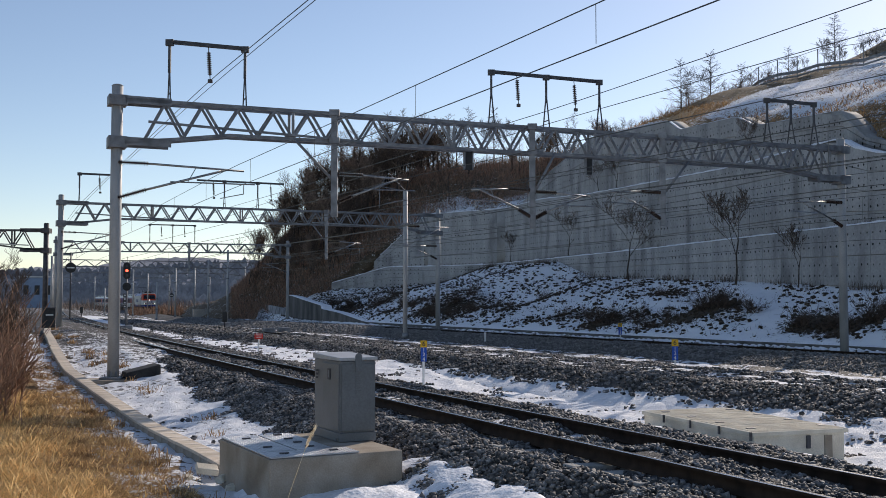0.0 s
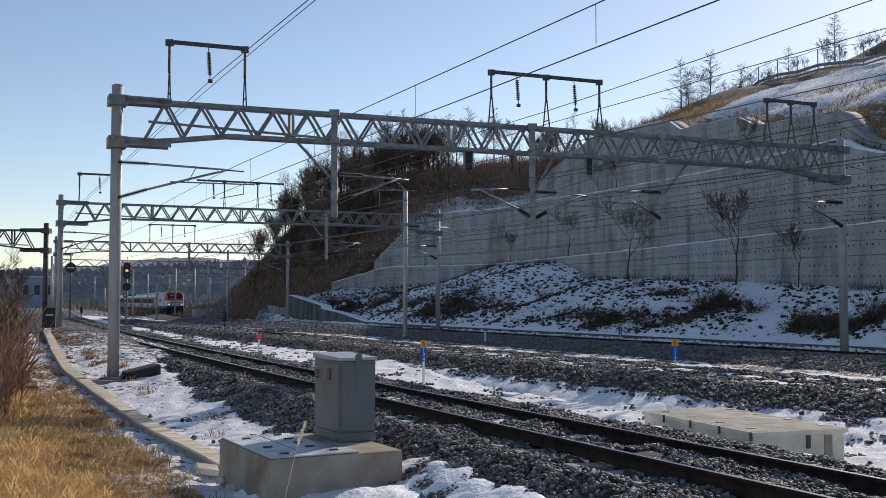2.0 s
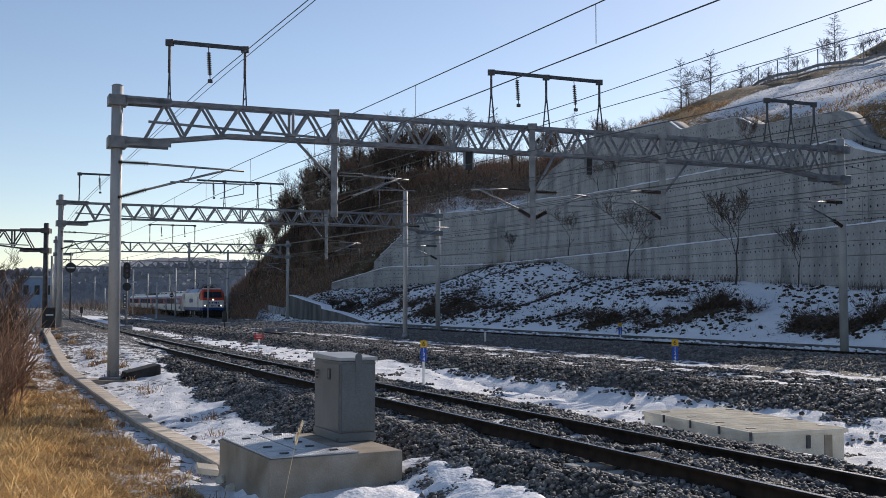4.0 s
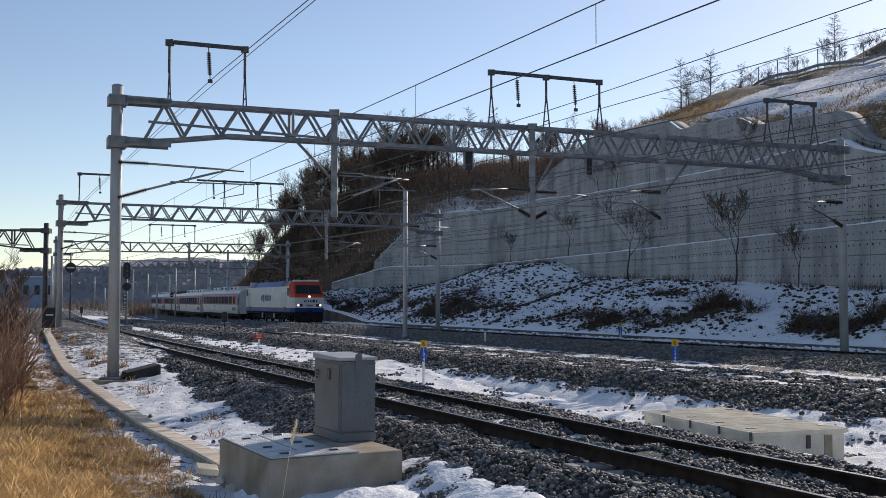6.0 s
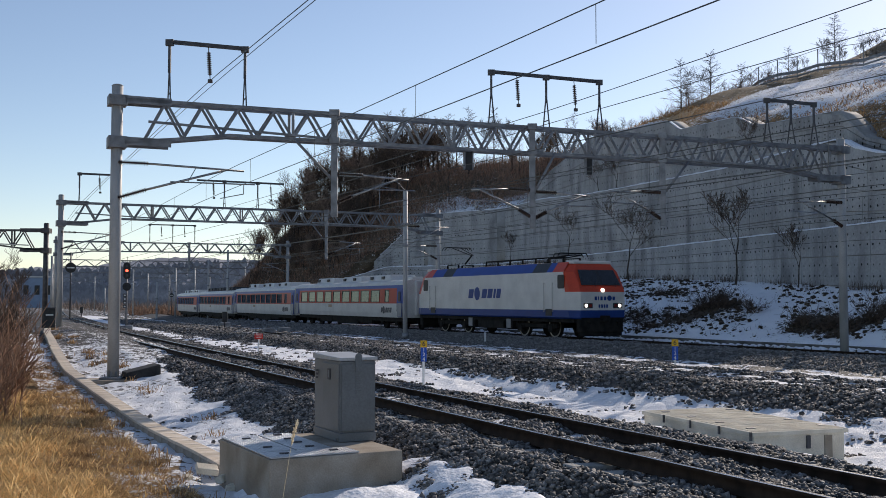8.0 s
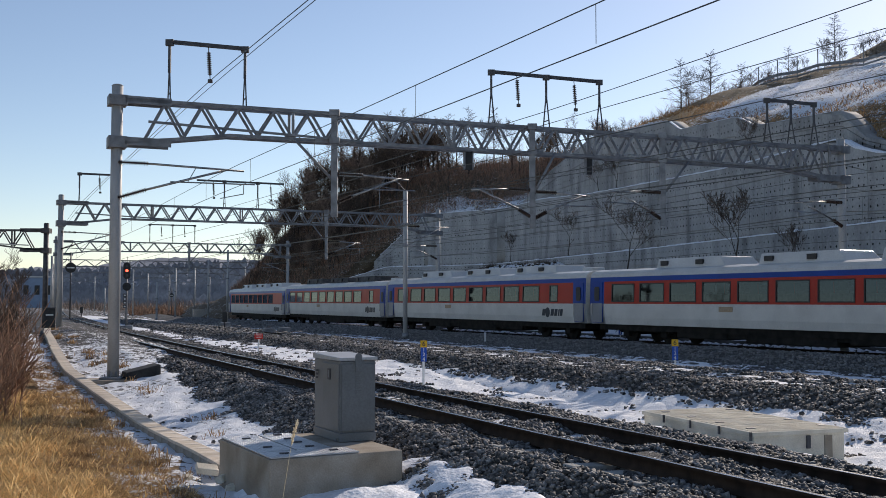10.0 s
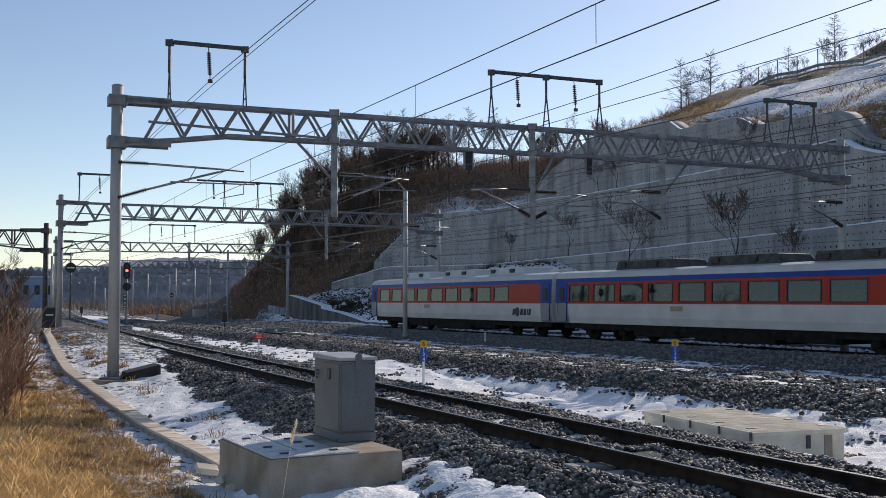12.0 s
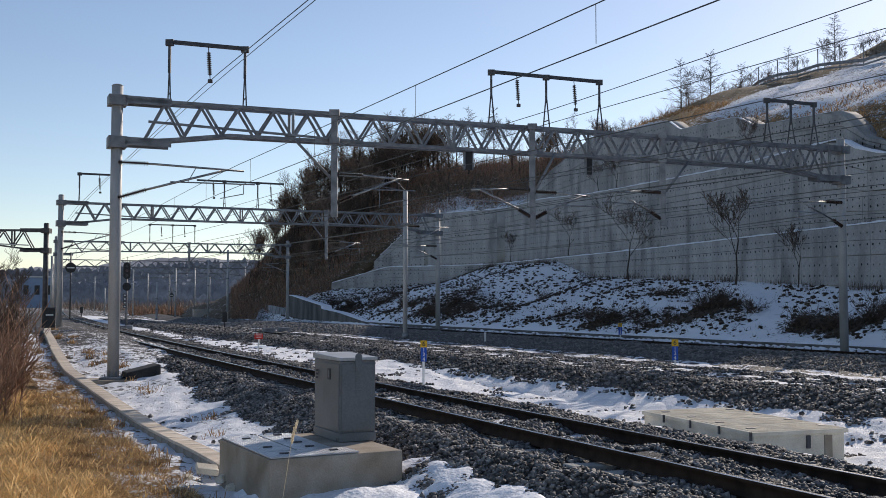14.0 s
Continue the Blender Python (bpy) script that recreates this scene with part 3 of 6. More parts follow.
def build_spur_wall():
    """Streaked concrete toe wall under the brush of the spur."""
    ss = np.arange(109.5, 146, 1.5)
    vs, fs = [], []
    for s in ss:
        a, h = MAIN.yaw(s), float(lerp(s, [(109, .9), (118, 1.3), (134, 1.75), (146, 1.2)]))
        for e, z in ((5.2, -1.0), (5.55, h), (5.9, h), (5.9, -1.0)):
            vs.append((*MAIN.at(s, e), z))
    for i in range(len(ss) - 1):
        for j in range(3):
            fs.append((i * 4 + j + 1, i * 4 + j, i * 4 + j + 4, i * 4 + j + 5))
    mat = material("streaked_toe_wall", [(.13, .13, .13), (.42, .42, .42)], 2.2, .9, 0, .3, 12, streak=.12)
    tagged(new("wall_spur", arrays(vs, fs, mat)), "streaked grey concrete toe wall below the spur's brush", "retaining wall", kind="structure")


build_spur_wall()

# ---------------------------------------------------------------- overhead line
GLINT = material("bright_tube", [(.24, .24, .24), (.40, .40, .40)], 6, .32, .8, 0, 40)


def insulator(bm, a, b, r=.07, n=9):
    """A ribbed rod insulator from a to b."""
    a, b = Vector(a), Vector(b)
    rod(bm, a, b, r * .4, n=6)
    for i in range(n):
        p = a.lerp(b, (i + .3) / n)
        q = a.lerp(b, (i + .6) / n)
        rod(bm, p, q, r, r * .75, 8)


class Beam:
    """A portal: two pipe poles and a lattice beam; at(t, z, side) is a point along it."""

    def __init__(self, left, right, base_l, base_r, top_l, top_r, r, panel=1.16, mat=GALV, detail=True, depth=.88, label=""):
        self.L, self.R = Vector(left), Vector(right)
        self.tl, self.tr, self.depth = top_l, top_r, depth
        d = self.R - self.L
        self.dir, self.len = d.normalized(), d.length
        self.n = Vector((-self.dir.y, self.dir.x))
        self.ob = thing("catenary_portal", label or "galvanised steel lattice portal carrying the overhead line", "portal", group="overhead line portals")
        ob, W = self.ob, .22
        for p, base, top in ((self.L, base_l, top_l), (self.R, base_r, top_r)):
            bm = bmesh.new()
            rod(bm, (p.x, p.y, base), (p.x, p.y, top + .42), r, r * .97, 20)
            rod(bm, (p.x, p.y, top + .42), (p.x, p.y, top + .46), r * 1.02, r * .7, 20)
            part("pole", bm, POLE if mat is GALV else mat, ob)
            if detail:
                bm = bmesh.new()
                box(bm, p.x - .3, p.x + .3, p.y - .3, p.y + .3, base - .02, base + .04, .01)
                for k in range(8):
                    a = k * math.pi / 4
                    c = Vector((math.cos(a), math.sin(a), 0))
                    bar(bm, Vector((p.x, p.y, base + .03)) + c * r, Vector((p.x, p.y, base + .2)) + c * r * 1.02, .05, .014)
                    rod(bm, Vector((p.x, p.y, base + .04)) + c * (r + .08), Vector((p.x, p.y, base + .11)) + c * (r + .08), .015, n=6)
                part("base_plate", bm, mat, ob)
        for sgn in (-1, 1):
            for low in (0, 1):
                bm = bmesh.new()
                e0 = 3.2 / self.len if low else 0.3 / self.len
                a, b = self.at(e0, -depth * low, sgn * W), self.at(1 - e0, -depth * low, sgn * W)
                bar(bm, a, b, .10, .10)
                part("chord", bm, mat, ob)
                if low:
                    for t0, t1 in ((e0, .2 / self.len), (1 - e0, 1 - .2 / self.len)):
                        bm = bmesh.new()
                        mid = self.at(t0 + (t1 - t0) * .55, -depth - .22, sgn * W)
                        bar(bm, self.at(t0, -depth, sgn * W), mid, .10, .10)
                        bar(bm, mid, self.at(t1, -depth - .36, sgn * W), .10, .10)
                        part("haunch", bm, mat, ob)
            n = int(self.len / panel)
            shared = None
            for i in range(n):
                t0, t1 = (.8 + (self.len - 1.6) * i / n) / self.len, (.8 + (self.len - 1.6) * (i + 1) / n) / self.len
                tm = (t0 + t1) / 2
                lowz = lambda t: -depth - .25 * max(0, 1 - min(t, 1 - t) * self.len / 3.2)
                for a, b in (((t0, lowz(t0)), (tm, 0)), ((tm, 0), (t1, lowz(t1)))):
                    bm = bmesh.new()
                    bar(bm, self.at(a[0], a[1], sgn * W), self.at(b[0], b[1], sgn * W), .055, .07)
                    part("lacing_bar", bm, mat, ob)
                if i % 5 == 3:
                    bm = bmesh.new()
                    bar(bm, self.at(t1, 0, sgn * W), self.at(t1, -depth, sgn * W), .08, .08)
                    part("upright", bm, mat, ob)
        if detail:
            for t, sg in ((0, 1), (1, -1)):
                for z, h in ((-.02, .30), (-depth - .36, .34)):
                    bm = bmesh.new()
                    c = self.at(t, z, 0)
                    q = Matrix.Translation(c) @ Matrix.Rotation(math.atan2(self.dir.y, self.dir.x), 4, "Z")
                    box(bm, -.26, .26, -.27, .27, -h / 2, h / 2, .015, q)
                    box(bm, .2 * sg, 1.5 * sg, -.27, -.25, -h / 2 * .5, h / 2 * .9, 0, q)
                    box(bm, .2 * sg, 1.5 * sg, .25, .27, -h / 2 * .5, h / 2 * .9, 0, q)
                    for bx in range(7):
                        for bz in (-.08, .08):
                            rod(bm, q @ Vector((sg * (-.2 + bx * .2), -.27, bz)), q @ Vector((sg * (-.2 + bx * .2), -.295, bz)), .018, n=6)
                    part("gusset_clamp", bm, mat, ob)
            bm = bmesh.new()
            bar(bm, self.at(.03, -.62, -W - .08), self.at(.26, -depth + .04, -W - .08), .05, .07)
            part("cable_tray", bm, mat, ob)
            bm = bmesh.new()
            bar(bm, self.at(.62, -depth + .12, -W - .08), self.at(.93, -depth - .05, -W - .08), .05, .07)
            part("cable_tray", bm, GLINT, ob)

    def at(self, t, dz=0.0, across=0.0):
        p = self.L.lerp(self.R, t) - self.n * across * -1
        return Vector((p.x, p.y, self.tl + (self.tr - self.tl) * t + dz))

    def drop_post(self, t, z_end, brace):
        bm = bmesh.new()
        a = self.at(t, .1, -.32)
        bar(bm, a, (a.x, a.y, z_end), .19, .19)
        part("drop_post", bm, GALV, self.ob)
        for h in (0, -self.depth):
            bm = bmesh.new()
            p = self.at(t, h, -.32)
            box(bm, p.x - .16, p.x + .16, p.y - .13, p.y + .13, p.z - .1, p.z + .1, .01)
            part("clamp", bm, GALV, self.ob)
        bm = bmesh.new()
        rod(bm, self.at(t + brace / self.len, -self.depth, -.3), (a.x, a.y, z_end + 1.1), .045, n=8)
        part("brace", bm, GALV, self.ob)
        return Vector((a.x, a.y, 0))

    def frame_top(self, ts, h, insulators, reach=0.0):
        """A goal-shaped frame over the beam with hanging insulators."""
        for t in ts:
            bm = bmesh.new()
            for s in (-.22, .22):
                bar(bm, self.at(t, .05, s), self.at(t, h * .6, s * .12), .035, .035)
            bar(bm, self.at(t, h * .5, 0), self.at(t, h, 0), .075, .075)
            bar(bm, self.at(t, .3, -.17), self.at(t, .3, .17), .03, .03)
            part("frame_post", bm, DARK_STEEL, self.ob)
        bm = bmesh.new()
        bar(bm, self.at(ts[0] - reach, h), self.at(ts[-1] + reach, h), .11, .11)
        for t in ts:
            p = self.at(t, h)
            box(bm, p.x - .12, p.x + .12, p.y - .06, p.y + .06, p.z - .12, p.z + .07, .01)
        part("frame_bar", bm, DARK_STEEL, self.ob)
        hooks = []
        for t in insulators:
            p = self.at(t, h - .06)
            q = p + Vector((.06, 0, -1.0))
            bm = bmesh.new()
            rod(bm, p, p.lerp(q, .15), .015)
            insulator(bm, p.lerp(q, .15), p.lerp(q, .85), .075, 11)
            rod(bm, p.lerp(q, .85), q, .015)
            box(bm, q.x - .07, q.x + .07, q.y - .05, q.y + .05, q.z - .08, q.z + .03, .02)
            part("hanging_insulator", bm, PORCELAIN, self.ob)
            hooks.append(q)
        return hooks

    def cantilever(self, root, sgn, reach, z_top, z_low):
        """A hinged bracket of tubes that holds messenger and contact wire; root is the post's axis."""
        d = Vector((self.dir.x, self.dir.y, 0)) * sgn
        a, b = root + Vector((0, 0, z_top)), root + Vector((0, 0, z_low))
        end = root + d * reach + Vector((0, 0, z_top - .08))
        tip = root + d * reach * .86 + Vector((0, 0, z_top - .07))
        for p, q in ((a + d * .1, a + d * .95), (b + d * .1, b + (tip - b) * .28)):
            bm = bmesh.new()
            insulator(bm, p, q, .075, 12)
            part("insulator", bm, PORCELAIN, self.ob)
        bm = bmesh.new()
        rod(bm, a + d * .9, end, .032, n=8)
        part("top_tube", bm, GLINT, self.ob)
        bm = bmesh.new()
        rod(bm, b + (tip - b) * .26, tip, .034, n=8)
        part("strut", bm, GLINT, self.ob)
        k = b + (tip - b) * .55
        k2 = k + d * reach * .62
        k2.z = k.z + .03
        bm = bmesh.new()
        rod(bm, k - d * .2, k2, .022, n=6)
        rod(bm, k2 - d * .35, k2 - d * .35 + Vector((0, 0, -.3)), .015, n=6)
        rod(bm, k2 - d * .35 + Vector((0, 0, -.3)), k2 - d * 1.05 + Vector((0, 0, -.46)), .015, n=6)
        rod(bm, (a + d * .9 + end) / 2, k + d * .3, .012, n=5)
        part("registration_arm", bm, GLINT, self.ob)
        return tip, k2 - d * 1.05 + Vector((0, 0, -.48))


def wire(arc, p, z_rise=0.0, s_back=-34, s_on=75, r=.011, sag=.25, label="thin dark overhead wire", span=45.0, name="overhead_wire"):
    """A wire through p that follows a track, hanging between supports a span apart."""
    s0, e0 = float(arc.along(p[0], p[1])), float(arc.off(p[0], p[1]))
    bm = bmesh.new()
    last = None
    ring = None
    for s in np.arange(s0 + s_back, s0 + s_on, 2.5):
        t = ((s - s0) / span) % 1.0
        z = p[2] - sag * 4 * t * (1 - t) + z_rise * max(s0 - s, 0)
        x, y = arc.at(s, e0)
        a = arc.yaw(s)
        new_ring = [bm.verts.new((x + r * math.cos(q) * math.cos(a), y + r * math.cos(q) * math.sin(a), z + r * math.sin(q))) for q in (0, 2.094, 4.189)]
        if ring:
            for i in range(3):
                bm.faces.new((ring[i], ring[(i + 1) % 3], new_ring[(i + 1) % 3], new_ring[i]))
        ring = new_ring
    ob = new(name, mesh_of(bm, WIRE))
    return tagged(ob, label, "wire", "overhead wires")


def catenary(arc, top, low, **kw):
    """Messenger and contact wire with droppers between."""
    low = Vector((top[0], top[1], low[2]))
    wire(arc, top, sag=.12, label="dark stranded messenger wire of the overhead line", **kw)
    wire(arc, low, sag=.05, label="taut dark contact wire of the overhead line", **kw)
    s0, e0, e1 = float(arc.along(top[0], top[1])), float(arc.off(top[0], top[1])), float(arc.off(low[0], low[1]))
    bm = bmesh.new()
    for k in range(-6, 14):
        s = s0 + 2.8 + k * 5.6
        t = ((s - s0) / 45.0) % 1.0
        a, b = arc.at(s, e0), arc.at(s, e1)
        rod(bm, (*a, top[2] - .48 * t * (1 - t)), (*b, low[2]), .006, n=3, caps=False)
    ob = tagged(new("dropper_wires", mesh_of(bm, WIRE)), "thin droppers between messenger and contact wire", "wire", kind="stuff")


B1 = Beam((-9.44, 29.5), (15.98, 41.0), -.32, -.30, 7.70, 7.95, .165)
F1 = B1.frame_top((.0525, .1334), 1.85, (.0935,))
B1.frame_top((.4358, .5126, .5907), 1.85, (.4710, .5530))
B1.frame_top((.8653, .908, .9505), 1.75, ())
NEAR_POLE = Vector((-9.44, 29.5, 0)) - Vector((0, .17, 0))
c0 = B1.cantilever(NEAR_POLE, 1, 3.75, 5.88, 4.85)
P1 = B1.drop_post(.2327, 4.5, -1.3)
c1 = B1.cantilever(P1, 1, 2.5, 5.85, 4.95)
P2 = B1.drop_post(.486, 4.35, 0.9)
c2 = B1.cantilever(P2, -1, 2.3, 5.65, 4.75)
c3 = B1.cantilever(P2, 1, 2.3, 5.6, 4.7)
P3 = B1.drop_post(.679, 4.6, 1.2)
c4 = B1.cantilever(P3, -1, 2.3, 5.8, 4.85)
c5 = B1.cantilever(Vector((15.98, 40.8, 0)), -1, 2.5, 5.8, 4.85)
catenary(NEAR, c0[0], c0[1] + Vector((0, 0, .25)))
for c in (c2, c5):
    catenary(MAIN, *c)
for c in (c1, c3, c4):
    wire(MAIN, c[0], sag=.12, label="dark stranded messenger wire of the overhead line")
    wire(MAIN, c[1], sag=.05, label="taut dark contact wire of the overhead line")
wire(NEAR, F1[0], s_back=-36, s_on=90, sag=.15, r=.014, label="dark feeder wire on hanging insulators")
wire(NEAR, F1[0] + Vector((.25, .1, .05)), s_back=-36, s_on=90, sag=.05, r=.012, label="dark feeder wire on hanging insulators")
for q, lift in (((4.1, 37.0, 8.87), .045), ((6.5, 38.5, 9.3), .02)):
    wire(MAIN, q, z_rise=lift, s_back=-34, s_on=60, sag=.15, r=.016, label="dark feeder wire on hanging insulators")
for t, z in ((.985, 6.9), (.99, 6.2), (.985, 5.3), (.99, 4.3)):
    p = B1.at(t, 0)
    wire(MAIN, (p.x, p.y + .3, z), sag=.4, r=.012, label="dark earth wire along the poles by the wall")

B2 = Beam((-22.4, 60.0), (-.36, 72.0), -.1, -.1, 7.65, 7.85, .165)
B2.frame_top((.04, .13), 1.75, (.085,))
B2.frame_top((.389, .476), 1.70, (.36, .51), .07)
q1 = B2.drop_post(.66, 4.6, -1.0)
B2.cantilever(q1, 1, 2.5, 5.8, 4.9)
B2.cantilever(Vector((-22.4, 59.8, 0)), 1, 3.4, 5.9, 4.9)
B2.cantilever(Vector((-.36, 71.8, 0)), -1, 2.6, 5.7, 4.8)
B3 = Beam((-36.6, 97.0), (-16.05, 106.0), 0, 0, 7.5, 7.6, .16, 1.5)
B3.frame_top((.382, .48, .576), 1.8, (.43, .53))
B3.drop_post(.55, 4.5, 1)
B3.cantilever(Vector((-16.05, 105.8, 0)), -1, 2.6, 5.7, 4.8)
for Z in (137, 166, 200, 250):
    Beam((-.374 * Z - 1, Z), (-.30 * Z + 15, Z + 14), 0, 0, 7.4, 7.4, .15, 2.4, detail=False, label="far galvanised lattice portal over the station tracks")


def mast(x, y, z0, z1, r, name="catenary_mast", label="slim galvanised pipe mast beside the main track"):
    ob = thing(name, label, "mast", pose(x, y, 0), "catenary masts")
    bm = bmesh.new()
    rod(bm, (0, 0, z0), (0, 0, z1), r, r * .95, 18)
    part("pole", bm, POLE, ob)
    bm = bmesh.new()
    rod(bm, (0, 0, z0 - .02), (0, 0, z0 + .25), r * 1.5, r * 1.2, 12)
    part("foot", bm, GALV, ob)
    for z in (z1 - 1.9, z1 - 3.1):
        bm = bmesh.new()
        box(bm, -r * 1.2, r * 1.2, -r * 1.2, r * 1.2, z - .06, z + .06, .01)
        part("clamp", bm, GALV, ob)
    return ob


m1 = mast(-2.10, 57.0, -.15, 8.05, .13)
hub = Vector((0, 0, 0))
for z, zl, k in ((6.05, 4.9, 1),):
    bm = bmesh.new()
    d = Vector((.86, .5, 0))
    insulator(bm, d * .1 + Vector((0, 0, z)), d * .9 + Vector((0, 0, z)), .08)
    part("insulator", bm, PORCELAIN, m1)
    bm = bmesh.new()
    rod(bm, d * .9 + Vector((0, 0, z)), d * 2.8 + Vector((0, 0, z)), .03, n=8)
    rod(bm, Vector((0, 0, zl)), d * 2.4 + Vector((0, 0, z)), .03, n=8)
    rod(bm, d * .9 + Vector((0, 0, zl + .3)), d * 3.0 + Vector((0, 0, zl + .5)), .02, n=6)
    part("cantilever", bm, GLINT, m1)
bm = bmesh.new()
rod(bm, (0, 0, 8.0), (-1.4, -.5, 8.2), .025, n=6)
rod(bm, (-1.4, -.5, 8.2), (-1.4, -.5, 7.0), .02, n=6)
rod(bm, (0, 0, 8.0), (-.9, .2, 9.0), .02, n=6)
part("top_bracket", bm, GALV, m1)

# dark portal beyond the straw, running out of view
Beam((-38, 62.5), (-24.4, 63.0), -.2, -.2, 6.25, 6.2, .16, 1.3, DARK_STEEL, label="dark painted steel lattice portal over a side track")


# ---------------------------------------------------------------- train
def paintwork(name, c, rough=.35):
    m = material(name, [tuple(v * .86 for v in c), c], 1.2, rough, 0, .04, 30, depth=.004)
    m.node_tree.nodes["Principled BSDF"].inputs["Specular IOR Level"].default_value = .22
    return m


P_WHITE = paintwork("white_paint", (.64, .63, .60))
P_RED = paintwork("red_paint", (.44, .035, .022))
P_ORANGE = paintwork("orange_red_paint", (.60, .065, .028))
P_BLUE = paintwork("blue_paint", (.008, .055, .30))
P_NAVY = paintwork("navy_paint", (.012, .05, .22))
P_GREY = paintwork("light_grey_roof_paint", (.60, .60, .58))
P_DOOR = paintwork("door_grey_paint", (.27, .28, .30))
P_UNDER = material("underframe_grime_and_shade", [(.010, .010, .010), (.028, .026, .024)], 3, .8, .1, .2, 30)
P_TREAD = material("wheel_rim_steel", [(.35, .34, .32), (.5, .49, .47)], 4, .35, .9, 0, 40)
P_MARK = paintwork("dark_lettering", (.03, .04, .06))
P_SEAT = material("grey_seat_cover", [(.13, .135, .14), (.22, .22, .22)], 6, .8, 0, .1, 40)
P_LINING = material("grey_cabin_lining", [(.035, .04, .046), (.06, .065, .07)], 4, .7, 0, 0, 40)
LAMP = material("headlamp", [(.9, .9, .85), (1, 1, .95)], 5, .2, 0, 0, 40, emit=(1.0, .96, .85, 1.6))
RED_LENS = material("tail_lens", [(.12, .01, .01), (.2, .02, .015)], 5, .2, 0, 0, 40)


def glass_material(name, tint):
    m = bpy.data.materials.new(name)
    m.use_nodes = True
    n, l = m.node_tree.nodes, m.node_tree.links
    n.remove(n["Principled BSDF"])
    t, g, f, mix = n.new("ShaderNodeBsdfTransparent"), n.new("ShaderNodeBsdfGlossy"), n.new("ShaderNodeFresnel"), n.new("ShaderNodeMixShader")
    t.inputs["Color"].default_value = (*tint, 1)
    g.inputs["Roughness"].default_value = .03
    g.inputs["Color"].default_value = (.72, .88, 1.0, 1)
    f.inputs["IOR"].default_value = 1.75
    l.new(f.outputs[0], mix.inputs[0])
    l.new(t.outputs[0], mix.inputs[1])
    l.new(g.outputs[0], mix.inputs[2])
    l.new(mix.outputs[0], n["Material Output"].inputs["Surface"])
    return m


GLASS = glass_material("tinted_coach_glass", (.20, .24, .29))
P_FRAME = material("black_window_seal", [(.012, .012, .014), (.025, .025, .025)], 5, .5, 0, 0, 40)


def loft(section, ys, colour, skip=None, caps=True):
    """A body with the mirrored section of (x, z) along stations ys; colour(j, y0, y1, side) gives a material index; y may be a function of z."""
    bm = bmesh.new()
    prof = [(x, z) for x, z in section] + [(-x, z) for x, z in section[::-1]]
    n = len(prof)
    rows = []
    for y in ys:
        rows.append([bm.verts.new((x * (y[1] if isinstance(y, tuple) else 1), (y[0](z) if isinstance(y, tuple) else y), z)) for x, z in prof])
    for i in range(len(ys) - 1):
        for j in range(n):
            k = (j + 1) % n
            jj = j if j < len(section) else n - 2 - j
            side = 1 if j < len(section) - 1 else (-1 if j >= len(section) and j < n - 1 else 0)
            if skip and skip(jj, i, side):
                continue
            f = bm.faces.new((rows[i][j], rows[i + 1][j], rows[i + 1][k], rows[i][k]))
            f.material_index = colour(jj, i, side)
    return bm, rows


def lettering(parent, x, y0, y1, z0, z1, mat, slant=.25):
    """A brand mark drawn as plain leaning bars round a ball, not as letters."""
    L, h = y1 - y0, z1 - z0
    bm = bmesh.new()
    for k, w in ((0, .15), (.43, .15), (.61, .14), (.79, .06), (.88, .12)):
        a, b = y0 + L * k, y0 + L * (k + w)
        vs = [bm.verts.new((x, y + slant * (z - z0), z)) for y, z in ((a, z0), (b, z0), (b, z1), (a, z1))]
        bm.faces.new(vs)
    c, r = y0 + L * .29, h * .74
    vs = [bm.verts.new((x + .002, c + math.cos(q * math.pi / 8) * r * .85, (z0 + z1) / 2 + math.sin(q * math.pi / 8) * r)) for q in range(16)]
    bm.faces.new(vs)
    r = bmesh.ops.extrude_face_region(bm, geom=bm.faces[:])
    bmesh.ops.translate(bm, vec=(.006, 0, 0), verts=[v for v in r["geom"] if isinstance(v, bmesh.types.BMVert)])
    part("brand_mark", bm, mat, parent)


def rounded(bm, x, y0, y1, z0, z1, r, t=.02, tumble=0.0):
    """A rounded plate standing across x, t thick."""
    pts = []
    for cy, cz, a0 in ((y1 - r, z1 - r, 0), (y0 + r, z1 - r, 90), (y0 + r, z0 + r, 180), (y1 - r, z0 + r, 270)):
        for q in range(4):
            a = math.radians(a0 + q * 30)
            pts.append((cy + r * math.cos(a), cz + r * math.sin(a)))
    vs = [bm.verts.new((x - tumble * (z - z0), y, z)) for y, z in pts]
    f = bm.faces.new(vs)
    r2 = bmesh.ops.extrude_face_region(bm, geom=[f])
    bmesh.ops.translate(bm, vec=(t, 0, 0), verts=[v for v in r2["geom"] if isinstance(v, bmesh.types.BMVert)])


def ring_frame(bm, x, y0, y1, z0, z1, w, t, tumble):
    """A flat frame round an opening in the plane across x."""
    for a, b, c, d in ((y0 - w, y1 + w, z0 - w, z0), (y0 - w, y1 + w, z1, z1 + w), (y0 - w, y0, z0, z1), (y1, y1 + w, z0, z1)):
        vs = box(bm, x - t / 2, x + t / 2, a, b, c, d)
        for v in vs:
            v.co.x -= tumble * (v.co.z - z0) * (1 if x > 0 else -1)


